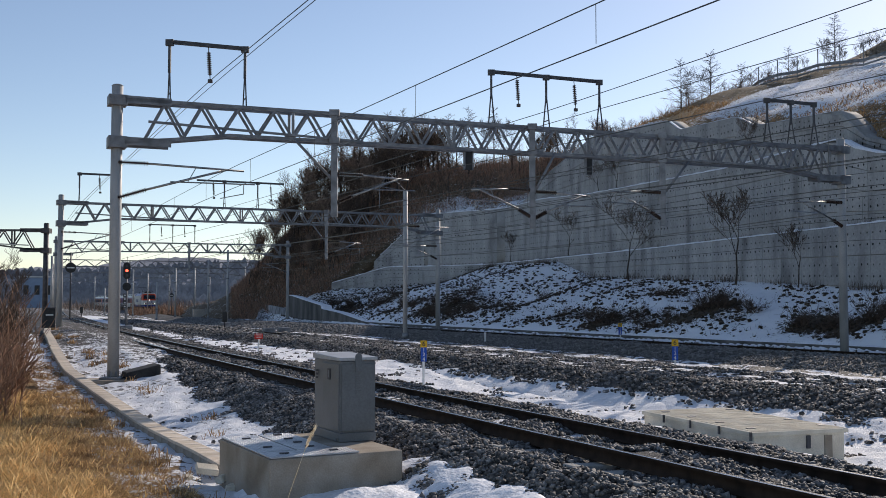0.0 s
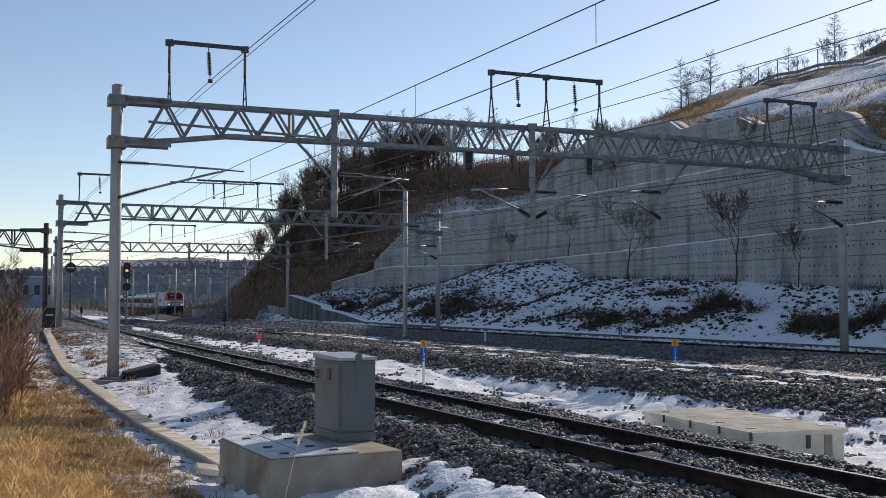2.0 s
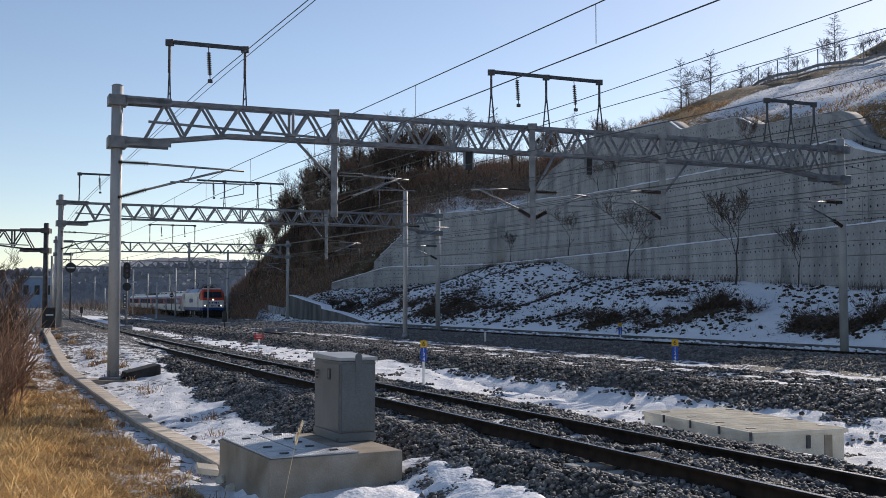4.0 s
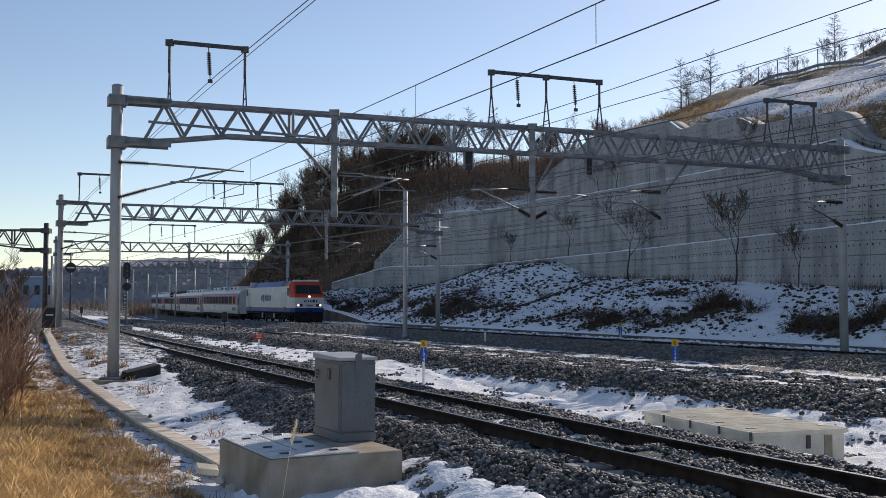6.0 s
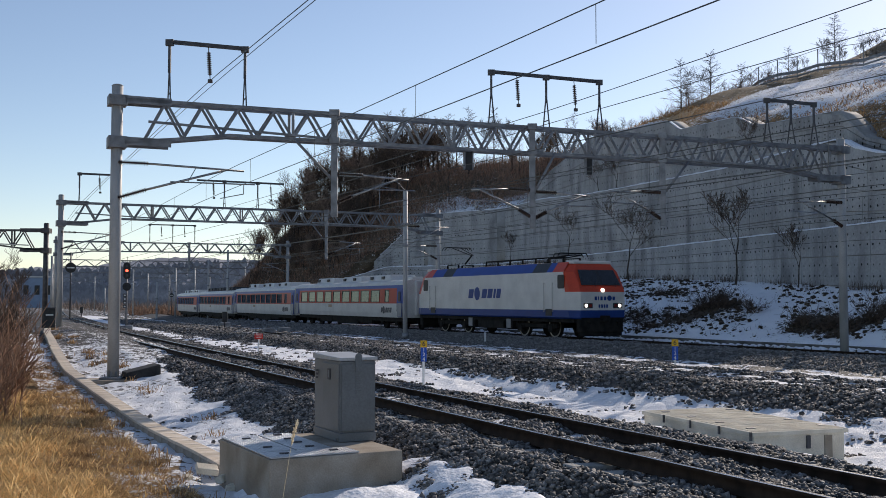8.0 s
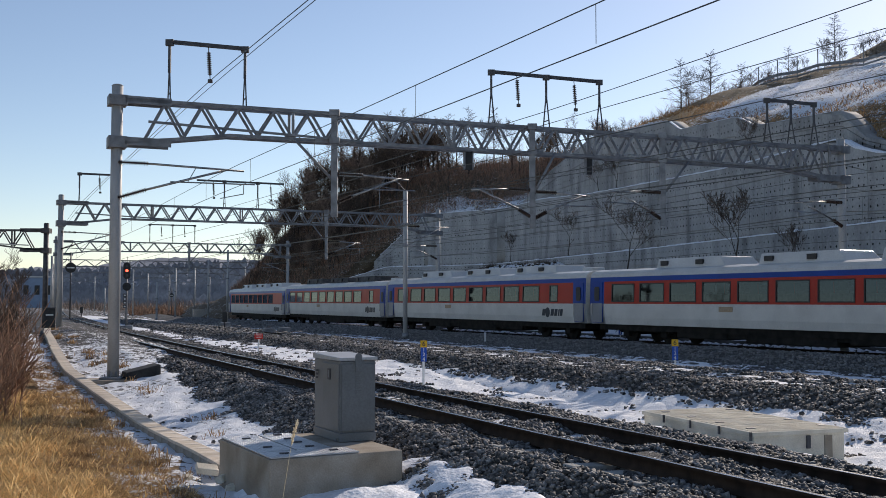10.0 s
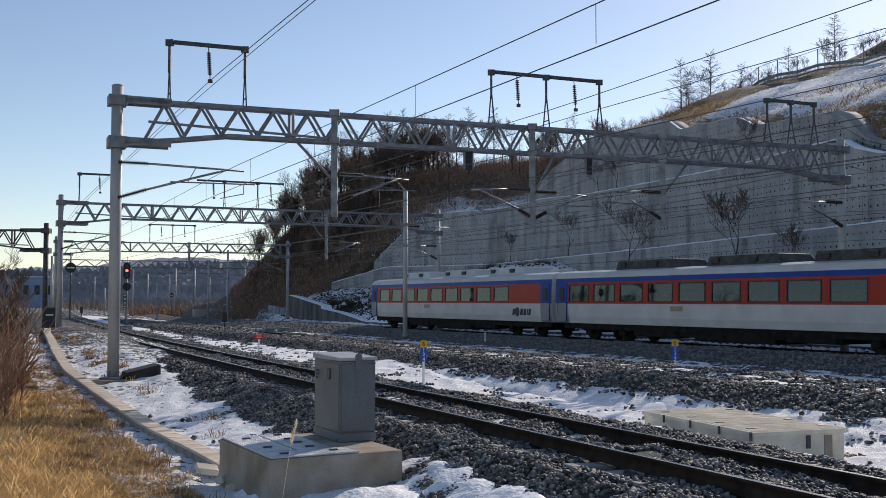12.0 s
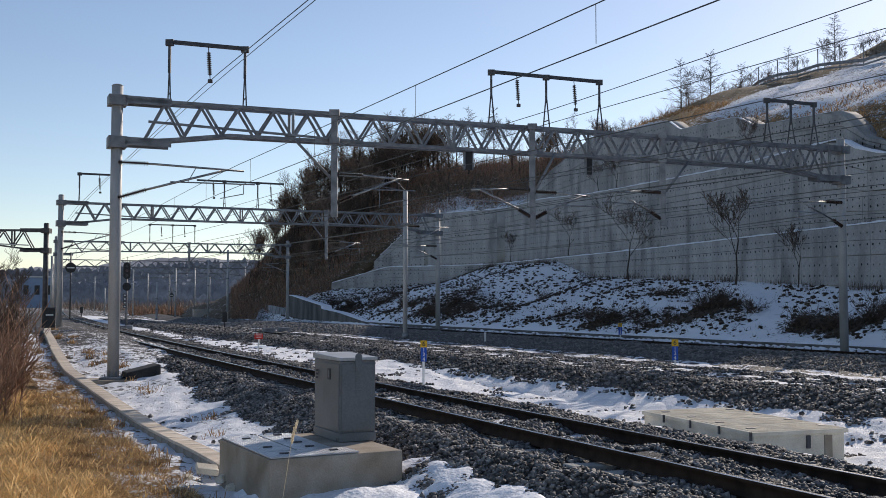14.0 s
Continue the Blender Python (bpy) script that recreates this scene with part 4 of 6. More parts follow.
def bogie(parent, y, base, r=.43, axles=(-1.25, 1.25), label=""):
    bm = bmesh.new()
    for sx in (-1, 1):
        box(bm, sx * .98 - .09, sx * .98 + .09, y + axles[0] - .55, y + axles[-1] + .55, .48, .70, .03)
        for a in axles:
            box(bm, sx * 1.04 - .1, sx * 1.04 + .1, y + a - .2, y + a + .2, .28, .6, .03)
            for o in (-.35, .35):
                rod(bm, (sx * 1.04, y + a + o, .45), (sx * 1.04, y + a + o, .78), .09, n=8)
    box(bm, -1, 1, y - .4, y + .4, .5, .8, .03)
    part("bogie_frame", bm, P_UNDER, parent)
    for a in axles:
        for sx in (-1, 1):
            bm = bmesh.new()
            rod(bm, (sx * .70, y + a, r), (sx * .83, y + a, r), r, r, 24)
            # coach rims take the underframe's near-black, painting in the shade below the body
            rod(bm, (sx * .83, y + a, r), (sx * .835, y + a, r), r * .98, r * .84, 24, caps=False, mat=1 if r > .5 else 0)
            rod(bm, (sx * .67, y + a, r), (sx * .70, y + a, r), r * 1.06, r * 1.06, 24)
            part("wheel", bm, [P_UNDER, P_TREAD], parent)
        bm = bmesh.new()
        rod(bm, (-.66, y + a, r), (.66, y + a, r), .08, n=8)
        part("axle", bm, P_UNDER, parent)


HALF = 11.35


def build_coach(first, count, pitch, small, ac_mat, ac_label):
    ob = thing("passenger_coach", "white, red and blue coach with " + ac_label, "coach", group="coaches of the train")
    sec = [(1.46, .80), (1.52, 1.10), (1.55, 1.72), (1.55, 1.84), (1.525, 2.57), (1.52, 2.72), (1.50, 2.92), (1.47, 3.04), (1.36, 3.18), (1.0, 3.27), (.35, 3.31)]
    tum = .025 / .73
    wins = [(first + i * pitch, first + i * pitch + 1.50) for i in range(count)] + ([small] if small else [])
    ys = [-HALF, -HALF + .12, -HALF + 1.05]
    for a, b in wins:
        ys += [a, b]
    ys += [HALF - 1.05, HALF - .12, HALF]
    opening = {3 + 2 * i for i in range(len(wins))}
    n = len(ys)

    def colour(j, i, side):
        end = i < 2 or i >= n - 3
        if j <= 1:
            return 5 if end else 0
        if j <= 4:
            return 2 if end else 1
        if j <= 5:
            return 2
        return 3

    bm, rows = loft(sec, ys, colour, lambda j, i, side: j == 3 and i in opening and side != 0)
    for row in (rows[0], rows[-1]):
        f = bm.faces.new(row if row is rows[0] else row[::-1])
        f.material_index = 3
    part("body", bm, [P_WHITE, P_RED, P_BLUE, P_GREY, P_UNDER, P_DOOR], ob)
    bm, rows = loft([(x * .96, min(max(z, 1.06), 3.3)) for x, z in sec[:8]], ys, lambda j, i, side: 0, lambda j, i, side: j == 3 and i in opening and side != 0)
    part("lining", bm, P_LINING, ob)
    for side in (1, -1):
        for a, b in wins:
            bm = bmesh.new()
            vs = [bm.verts.new((side * (1.54 - (z - 1.84) * tum), y, z)) for y, z in ((a, 1.84), (b, 1.84), (b, 2.57), (a, 2.57))]
            bm.faces.new(vs if side > 0 else vs[::-1])
            part("window_pane", bm, GLASS, ob)
        if side < 0:
            continue
        for a, b in wins:
            bm = bmesh.new()
            ring_frame(bm, 1.55, a, b, 1.84, 2.57, .045, .035, tum)
            part("window_seal", bm, P_FRAME, ob)
        for y in (-HALF + .12, HALF - 1.0):
            bm = bmesh.new()
            rounded(bm, 1.545, y + .06, y + .82, .86, 2.72, .08, .03, .012)
            d = part("door", bm, P_BLUE, ob, "blue and grey folding door with a narrow window")
            bm = bmesh.new()
            rounded(bm, 1.575, y + .08, y + .80, .88, 1.74, .04, .012, .012)
            part("lower_panel", bm, P_DOOR, d)
            bm = bmesh.new()
            rounded(bm, 1.572, y + .26, y + .62, 1.85, 2.5, .1, .02, .012)
            part("door_window", bm, P_FRAME, d)
            bm = bmesh.new()
            rod(bm, (1.60, y + .08, 1.2), (1.60, y + .08, 1.75), .02, n=6)
            part("handrail", bm, GLINT, d)
    bm = bmesh.new()
    box(bm, -1.45, 1.45, -HALF + .1, HALF - .1, .95, 1.05)
    part("floor", bm, P_UNDER, ob)
    bm = bmesh.new()
    for y in np.arange(first + .2, first + count * pitch, .97):
        for x in (-1.0, -.5, .5, 1.0):
            box(bm, x - .22, x + .22, y - .06, y + .1, 1.5, 2.12, .03)
    s = part("seat_rows", bm, P_SEAT, ob)
    tagged(s, kind="stuff")
    for a, b in ((-7.3, -3.1), (-1.4, 2.7), (4.1, 8.2)):
        bm = bmesh.new()
        vs = box(bm, -1.05, 1.05, a, b, 3.14, 3.66, .06)
        for v in bm.verts:
            if v.co.z > 3.5:
                if v.co.y > b - .3:
                    v.co.y -= .38
                v.co.x *= .86
        u = part("roof_unit", bm, ac_mat, ob)
        for y in (a + .3, b - 1.75):
            bm = bmesh.new()
            box(bm, .95, 1.05, y, y + .42, 3.36, 3.56, .01)
            part("grille", bm, P_FRAME, u)
    bm = bmesh.new()
    box(bm, -.4, .4, HALF - 1.9, HALF - 1.1, 3.22, 3.48, .06)
    part("roof_vent", bm, P_GREY, ob)
    for y in (-8.0, 8.0):
        bogie(ob, y, 0)
    for a, b, z0, sx in ((-5.4, -4.3, .42, 1.15), (-3.6, -1.2, .35, 1.2), (-.6, .5, .45, 1.1), (1.0, 1.9, .4, 1.2), (2.3, 3.1, .4, 1.2), (3.9, 5.4, .36, 1.15)):
        bm = bmesh.new()
        box(bm, sx - .5, sx, a, b, z0, .84, .04)
        part("underfloor_box", bm, P_UNDER, ob)
        bm = bmesh.new()
        box(bm, -sx, -sx + .5, a, b, z0, .84, .04)
        part("underfloor_box", bm, P_UNDER, ob)
    bm = bmesh.new()
    box(bm, -1.3, 1.3, -HALF + .4, HALF - .4, .54, .82)
    part("sole_bar", bm, P_UNDER, ob)
    for a, b, z0 in ((-5.8, -2.9, .30), (-1.9, 2.4, .22), (2.9, 5.2, .32)):
        bm = bmesh.new()
        box(bm, -1.24, 1.24, a, b, z0, .7, .05)
        part("underfloor_tank", bm, P_UNDER, ob)
    bm = bmesh.new()
    box(bm, -.75, .75, -HALF - .3, -HALF + .05, .95, 3.2, .08)
    box(bm, -.75, .75, HALF - .05, HALF + .3, .95, 3.2, .08)
    part("gangway", bm, P_GREY, ob)
    bm = bmesh.new()
    for y in (HALF + .1, -HALF - .1):
        for x in (-.6, .5):
            rod(bm, (x, y, .75), (x + .1, y + .15, .4), .025, n=6)
            rod(bm, (x + .1, y + .15, .4), (x + .3, y + .2, .7), .025, n=6)
    part("brake_hoses", bm, P_UNDER, ob)
    lettering(ob, 1.535, 7.55, 9.35, 1.12, 1.45, P_MARK)
    bm = bmesh.new()
    rounded(bm, 1.55, -3.0, -2.25, 1.42, 1.62, .02, .01)
    part("class_plate", bm, material("tan_plate", [(.3, .2, .12), (.42, .32, .22)], 12, .5, 0, 0, 60), ob)
    return ob


def build_engine():
    ob = thing("electric_locomotive", "white and blue electric locomotive with an orange-red cab", "locomotive")
    sec = [(1.42, .98), (1.50, 1.05), (1.50, 1.40), (1.50, 2.28), (1.49, 2.52), (1.47, 3.26), (1.12, 3.74), (.5, 3.80)]

    def nose(base, lean):
        return lambda z: base - lean * max(0, z - 2.35) - .12 * max(0, 1.3 - z)

    ys = [(lambda z: -nose(8.8, .62)(z), .86), (lambda z: -nose(8.15, .62)(z), .985), -6.6, -5.2, -4.0, 4.75, 6.1, 6.65, (lambda z: 7.6 + .30 * max(0, 2.9 - z) , 1), (lambda z: nose(8.15, .62)(z), .985), (lambda z: nose(8.8, .62)(z), .86)]

    def colour(j, i, side):
        if j == 6:
            return 5 if i not in (0, 9) else 0
        if j == 7:
            return 5
        if j <= 1:
            return 3
        if j == 5:
            return 2 if i <= 1 or i >= 7 else (4 if i in (3, 5) else 1)
        if i in (8, 9) or i in (0,):
            return 2 if j >= 3 else 0
        return 0

    bm, rows = loft(sec, ys, colour)
    m = len(sec)
    for row, flip in ((rows[0], 1), (rows[-1], -1)):
        for j in range(m - 1):
            a, b, c, d = row[j], row[j + 1], row[2 * m - 2 - j], row[2 * m - 1 - j]
            f = bm.faces.new((a, b, c, d)[::-flip])
            f.material_index = 5 if j == 0 else 3 if j == 1 else 0 if j == 2 else 2
            if j >= 6:
                f.material_index = 0
    part("body", bm, [P_WHITE, P_BLUE, P_ORANGE, P_NAVY, P_FRAME, P_UNDER], ob)
    # windscreens, lamps, marks of both ends
    for sg in (1, -1):
        q = Matrix.Rotation(0 if sg > 0 else math.pi, 4, "Z")
        bm = bmesh.new()
        lean = .62
        pts = [(-1.16, 2.60), (1.16, 2.60), (1.05, 3.36), (-1.05, 3.36)]
        bm.faces.new([bm.verts.new((x, 8.825 - lean * (z - 2.35), z)) for x, z in pts])
        r = bmesh.ops.extrude_face_region(bm, geom=bm.faces[:])
        bmesh.ops.translate(bm, vec=(0, .02, 0), verts=[v for v in r["geom"] if isinstance(v, bmesh.types.BMVert)])
        bmesh.ops.transform(bm, matrix=q, verts=bm.verts)
        w = part("windscreen", bm, P_FRAME, ob, "dark sloping windscreen")
        bm = bmesh.new()
        for x in (-.56, .56):
            bm.faces.new([bm.verts.new((x + dx, 8.85 - lean * (z - 2.35), z)) for dx, z in ((-.5, 2.66), (.5, 2.66), (.46, 3.31), (-.46, 3.31))])
        bmesh.ops.transform(bm, matrix=q, verts=bm.verts)
        part("screen_glass", bm, material("dark_screen_glass", [(.01, .013, .018), (.015, .018, .022)], 2, .06, 0, 0, 20), w)
        for x in (-.7, .5):
            bm = bmesh.new()
            rod(bm, (x, 8.87, 2.52), (x - .35, 8.67, 2.95), .014, n=5)
            bmesh.ops.transform(bm, matrix=q, verts=bm.verts)
            part("wiper", bm, P_FRAME, w)
        bm = bmesh.new()
        box(bm, -1.12, 1.12, 7.35, 8.02, 3.64, 3.80, .05)
        bmesh.ops.transform(bm, matrix=q, verts=bm.verts)
        part("visor", bm, P_WHITE, ob, "white roof visor above the windscreen")
        for x, z, rr in ((0.0, 2.36, .10), (-.98, 1.62, .095), (.98, 1.62, .095)):
            bm = bmesh.new()
            rod(bm, (x, 8.75, z), (x, 8.84, z), rr, rr * .9, 14)
            bmesh.ops.transform(bm, matrix=q, verts=bm.verts)
            part("headlamp", bm, LAMP if sg > 0 else P_TREAD, ob, "lit round white headlamp" if sg > 0 else "")
        for x in (-.74, .74):
            bm = bmesh.new()
            rod(bm, (x, 8.75, 1.62), (x, 8.835, 1.62), .085, n=14)
            bmesh.ops.transform(bm, matrix=q, verts=bm.verts)
            part("tail_lamp", bm, RED_LENS, ob)
            bm = bmesh.new()
            box(bm, x * 1.16 - .27, x * 1.16 + .27, 8.77, 8.815, 1.49, 1.75, .03)
            bmesh.ops.transform(bm, matrix=q, verts=bm.verts)
            part("lamp_box", bm, P_FRAME, ob)
        bm = bmesh.new()
        for k in range(4):
            box(bm, -.28 + k * .15, -.19 + k * .15, 8.81, 8.822, 1.52, 1.68)
        bmesh.ops.transform(bm, matrix=q, verts=bm.verts)
        part("number_bars", bm, P_NAVY, ob)
        bm = bmesh.new()
        for k, wd in ((-.70, .13), (-.18, .12), (.03, .12), (.24, .05), (.36, .13)):
            box(bm, k, k + wd, 8.81, 8.824, 1.88, 2.06)
        rod(bm, (-.38, 8.81, 1.98), (-.38, 8.826, 1.98), .13, n=16)
        bmesh.ops.transform(bm, matrix=q, verts=bm.verts)
        part("brand_mark", bm, P_NAVY, ob)
        bm = bmesh.new()
        box(bm, -1.25, 1.25, 8.35, 8.75, .32, 1.02, .06)
        for x in (-.85, .85):
            rod(bm, (x, 8.65, .86), (x, 8.95, .80), .05, n=8)
            rod(bm, (x, 8.95, .80), (x + .1, 8.9, .45), .03, n=6)
        box(bm, -.15, .15, 8.65, 9.2, .85, 1.15, .03)
        box(bm, -1.2, 1.2, 8.45, 8.7, .16, .40, .04)
        bmesh.ops.transform(bm, matrix=q, verts=bm.verts)
        part("buffer_beam", bm, P_UNDER, ob)
        for sx in (1, -1):
            bm = bmesh.new()
            rounded(bm, 1.49 * sx, (7.15 if sg > 0 else -7.72), (7.72 if sg > 0 else -7.15), 2.45, 3.12, .08, .02 * sx)
            part("cab_window", bm, P_FRAME, ob)
            for y in (6.0, 6.75):
                bm = bmesh.new()
                y2 = y * sg
                rod(bm, (1.56 * sx, y2, 1.3), (1.56 * sx, y2, 2.75), .018, n=6)
                for z in (1.35, 2.0, 2.7):
                    rod(bm, (1.5 * sx, y2, z), (1.56 * sx, y2, z), .014, n=5)
                part("handrail", bm, GLINT, ob)
            bm = bmesh.new()
            # black box set slightly proud; its colour paints the shade of a step recess
            box(bm, 1.44 * sx, 1.53 * sx, min(6.1 * sg, 6.65 * sg), max(6.1 * sg, 6.65 * sg), 1.12, 1.45)
            part("step_recess", bm, P_FRAME, ob)
    lettering(ob, 1.505, -1.95, 1.6, 2.0, 2.5, P_NAVY)
    for y in (-6.3, 6.3):
        bogie(ob, y * .72 - .1, 0, .56, (-1.45, 1.45))
    bm = bmesh.new()
    for a, b in ((-2.3, -1.6), (-1.2, 1.6), (1.9, 2.5)):
        box(bm, -1.3, 1.3, a, b, .35, .98, .05)
    box(bm, -1.3, 1.3, -8.25, 8.25, .80, 1.0)
    part("underfloor_equipment", bm, P_UNDER, ob)
    for y in (-2.0, 2.2):
        bm = bmesh.new()
        box(bm, 1.31, 1.35, y - .22, y + .22, .42, .9, .01)
        part("access_panel", bm, P_DOOR, ob)
    bm = bmesh.new()
    rod(bm, (-.4, -3.2, 4.12), (-.4, 5.0, 4.12), .04, n=8)
    for y in np.arange(-3.2, 5.2, 1.35):
        rod(bm, (-.4, y, 3.75), (-.4, y, 4.1), .07, .05, n=8)
    part("roof_conductor", bm, P_UNDER, ob)
    for y, up in ((5.6, .35), (-5.6, .5)):
        bm = bmesh.new()
        for x in (-.5, .5):
            rod(bm, (x, y - .8, 3.78), (x, y - .8, 4.0), .06, n=8)
            rod(bm, (x, y + .6, 3.78), (x, y + .6, 4.0), .06, n=8)
            rod(bm, (x, y - .8, 4.0), (x, y + .6, 4.0), .03, n=6)
        if y > 0:                             # folded flat on its insulators
            rise, head = 4.22, y + .5
            for x in (-.4, .4):
                rod(bm, (x, y - .7, 4.05), (x * .5, y + 1.2, 4.14), .035, n=6)
                rod(bm, (x * .5, y + 1.2, 4.14), (x, y - .9, rise), .022, n=6)
        else:                                 # one lower arm and one upper arm up to the wire
            rise, head = 5.05, y - .55
            rod(bm, (0, y + .5, 4.05), (0, y + 1.35, 4.55), .05, n=6)
            for x in (-.3, .3):
                rod(bm, (x * .3, y + 1.35, 4.55), (x, head, rise), .024, n=6)
        for o in (-.2, .2):
            rod(bm, (-.8, head + o, rise + .03), (.8, head + o, rise + .03), .025, n=6)
            for x in (-.8, .8):
                rod(bm, (x, head + o, rise + .03), (x * 1.15, head + o, rise - .15), .022, n=6)
        part("pantograph", bm, P_UNDER, ob, "raised pantograph" if y < 0 else "folded pantograph")
    return ob


AC_WHITE = paintwork("roof_unit_white", (.62, .62, .60))
AC_DARK = material("sooty_roof_unit", [(.05, .048, .045), (.10, .095, .09)], 3, .7, 0, .1, 30)
train = [(build_engine(), -10.35)]
for i, (first, count, small, ac, lab) in enumerate(((-9.7, 9, (8.3, 8.95), AC_WHITE, "pale roof units behind the engine"), (-9.7, 9, (8.3, 8.95), AC_WHITE, "pale roof units"),
                                                    (-10.2, 9, (8.36, 9.05), AC_DARK, "sooty dark roof units"), (-9.84, 9, None, AC_WHITE, "pale roof units, the last one"))):
    train.append((build_coach(first, count, 1.935, small, ac, lab), 23.0 * i + 11.55))


# ---------------------------------------------------------------- things along the line
CREAM = material("pale_concrete_lid", [(.60, .53, .42), (.76, .70, .58)], 2.5, .85, 0, .25, 60, depth=.006)
PLATE = material("chequered_steel_plate", [(.42, .43, .44), (.58, .59, .60)], 3, .42, .5, .15, 70, depth=.004)
PLINTH = material("stained_plinth_concrete", [(.25, .205, .155), (.34, .29, .23), (.42, .37, .31)], 1.6, .92, 0, .35, 50, depth=.008)
CABINET = material("grey_cabinet_paint", [(.135, .145, .15), (.18, .19, .20)], 1.6, .45, .1, .05, 35, depth=.003)
SIGN_RED = paintwork("red_sign_paint", (.55, .04, .03))
SIGN_YELLOW = paintwork("yellow_sign_paint", (.72, .42, .03))
SIGN_BLUE = paintwork("blue_sign_paint", (.02, .09, .42))
SIGN_WHITE = paintwork("white_sign_paint", (.75, .75, .73))


def turned(x, y, z, deg):
    return pose(x, y, z, 0, 0, deg)


def build_plinth():
    ob = thing("concrete_plinth", "weathered concrete cable pit with chequered steel covers", "cable pit", turned(-2.11, 12.6, -.04, 28))
    bm = bmesh.new()
    box(bm, 0, 1.8, 0, 2.2, -.75, 0, .02)
    part("pit", bm, PLINTH, ob)
    for x0, x1, y0, y1 in ((.02, 1.2, .03, .50), (.02, .52, .54, 2.17), (.55, 1.02, .54, 1.35), (.55, 1.02, 1.38, 2.17)):
        bm = bmesh.new()
        box(bm, x0, x1, y0, y1, .004, .022, .004)
        c = part("cover_plate", bm, PLATE, ob)
        bm = bmesh.new()
        for i in range(int((x1 - x0) / .045)):
            for j in range(int((y1 - y0) / .045)):
                cx, cy = x0 + .03 + i * .045, y0 + .03 + j * .045
                a = .6 if (i + j) % 2 else -.6
                dx, dy = .014 * math.cos(a), .014 * math.sin(a)
                v = [bm.verts.new((cx + p, cy + q, .0235)) for p, q in ((-dx, -dy), (dy * .3, -dx * .3), (dx, dy), (-dy * .3, dx * .3))]
                t = bm.verts.new((cx, cy, .028))
                for k in range(4):
                    bm.faces.new((v[k], v[(k + 1) % 4], t))
        tagged(part("tread_ribs", bm, PLATE, c), kind="stuff")
        for k in (.22, .78):
            bm = bmesh.new()
            hx, hy = (x0 + (x1 - x0) * k, (y0 + y1) / 2) if x1 - x0 > y1 - y0 else ((x0 + x1) / 2, y0 + (y1 - y0) * k)
            box(bm, hx - .06, hx + .06, hy - .025, hy + .025, .022, .04, .006)
            part("lift_handle", bm, DARK_STEEL, c)


build_plinth()


def build_cabinet():
    ob = thing("relay_cabinet", "grey painted steel trackside cabinet on a concrete pit", "cabinet", turned(-1.41, 14.1, -.035, 28))
    w, d, h = .55, 1.0, 1.15
    bm = bmesh.new()
    box(bm, 0, w, 0, d, .0, .12, .006)
    part("base_frame", bm, CABINET, ob)
    bm = bmesh.new()
    box(bm, .012, w - .012, .012, d - .012, .121, h - .05, .008)
    part("body", bm, CABINET, ob)
    bm = bmesh.new()
    box(bm, -.012, w + .012, -.012, d + .012, h - .045, h, .008)
    for v in bm.verts:
        if v.co.z > h - .02:
            v.co.z += .03 * (v.co.y / d)
    # roof coloured paler than the body to paint the light on its top
    part("roof", bm, material("toplit_cabinet_roof", [(.34, .35, .36), (.44, .45, .46)], 2, .45, .1, .05, 40), ob)
    bm = bmesh.new()
    box(bm, .03, w - .03, -.008, .014, .15, h - .09, .005)
    front = part("door", bm, CABINET, ob)
    bm = bmesh.new()
    box(bm, -.008, .014, .03, d * .62, .15, h - .09, .005)
    side = part("side_door", bm, CABINET, ob)
    bm = bmesh.new()
    box(bm, -.02, -.006, d * .32, d * .42, h - .32, h - .16, .008)
    hd = part("recessed_handle", bm, DARK_STEEL, side)
    bm = bmesh.new()
    box(bm, -.026, -.018, d * .345, d * .38, h - .29, h - .19, .004)
    part("latch", bm, GALV, hd)
    for i in range(9):
        bm = bmesh.new()
        vs = box(bm, .23, .33, -.016, -.008, h - .26 - i * .032, h - .245 - i * .032)
        part("louvre", bm, CABINET, front)
    bm = bmesh.new()
    box(bm, .22, .32, -.03, -.012, h - .2, h - .01, .006)
    rod(bm, (.27, -.03, h + .01), (.27, -.012, h + .01), .05, n=14)
    part("lifting_lug", bm, CABINET, ob)
    bm = bmesh.new()
    for k in range(3):
        box(bm, -.013, -.008, d * .80, d * .88, h - .23 - k * .05, h - .20 - k * .05)
    part("label_bars", bm, P_MARK, ob)
    bm = bmesh.new()
    for y in (.06, d - .06):
        rod(bm, (-.03, y, .02), (-.03, y, .05), .018, n=6)
    part("anchor_bolts", bm, GALV, ob)


build_cabinet()


def build_vault():
    ob = thing("cable_vault", "cream concrete cable vault with four stepped lids", "cable pit", turned(4.63, 15.45, -.12, 19))
    bm = bmesh.new()
    box(bm, .04, 1.70, .04, 3.25, -.60, -.02, .015)
    part("vault", bm, CREAM, ob)
    bm = bmesh.new()
    box(bm, 1.32, 1.46, .02, .05, -.6, -.05, .004)
    part("corner_strip", bm, PLINTH, ob)
    for i in range(4):
        y0 = i * .82
        bm = bmesh.new()
        vs = box(bm, 0, 1.75, y0, y0 + .80, -.02, .045, .008)
        lid = part("lid", bm, CREAM, ob)
        bm = bmesh.new()
        for k in range(19):
            yy = y0 + .05 + k * .038
            box(bm, .05, 1.70, yy, yy + .016, .045, .052)
        tagged(part("lid_ribs", bm, CREAM, lid), kind="stuff")
        for x in (.18, 1.5):
            bm = bmesh.new()
            box(bm, x, x + .14, y0 + .37, y0 + .44, .052, .062, .004)
            part("lift_slot", bm, DARK_STEEL, lid)
        bm = bmesh.new()
        box(bm, -.03, .0, y0 + .02, y0 + .05, -.08, .05)
        part("clip", bm, DARK_STEEL, lid)
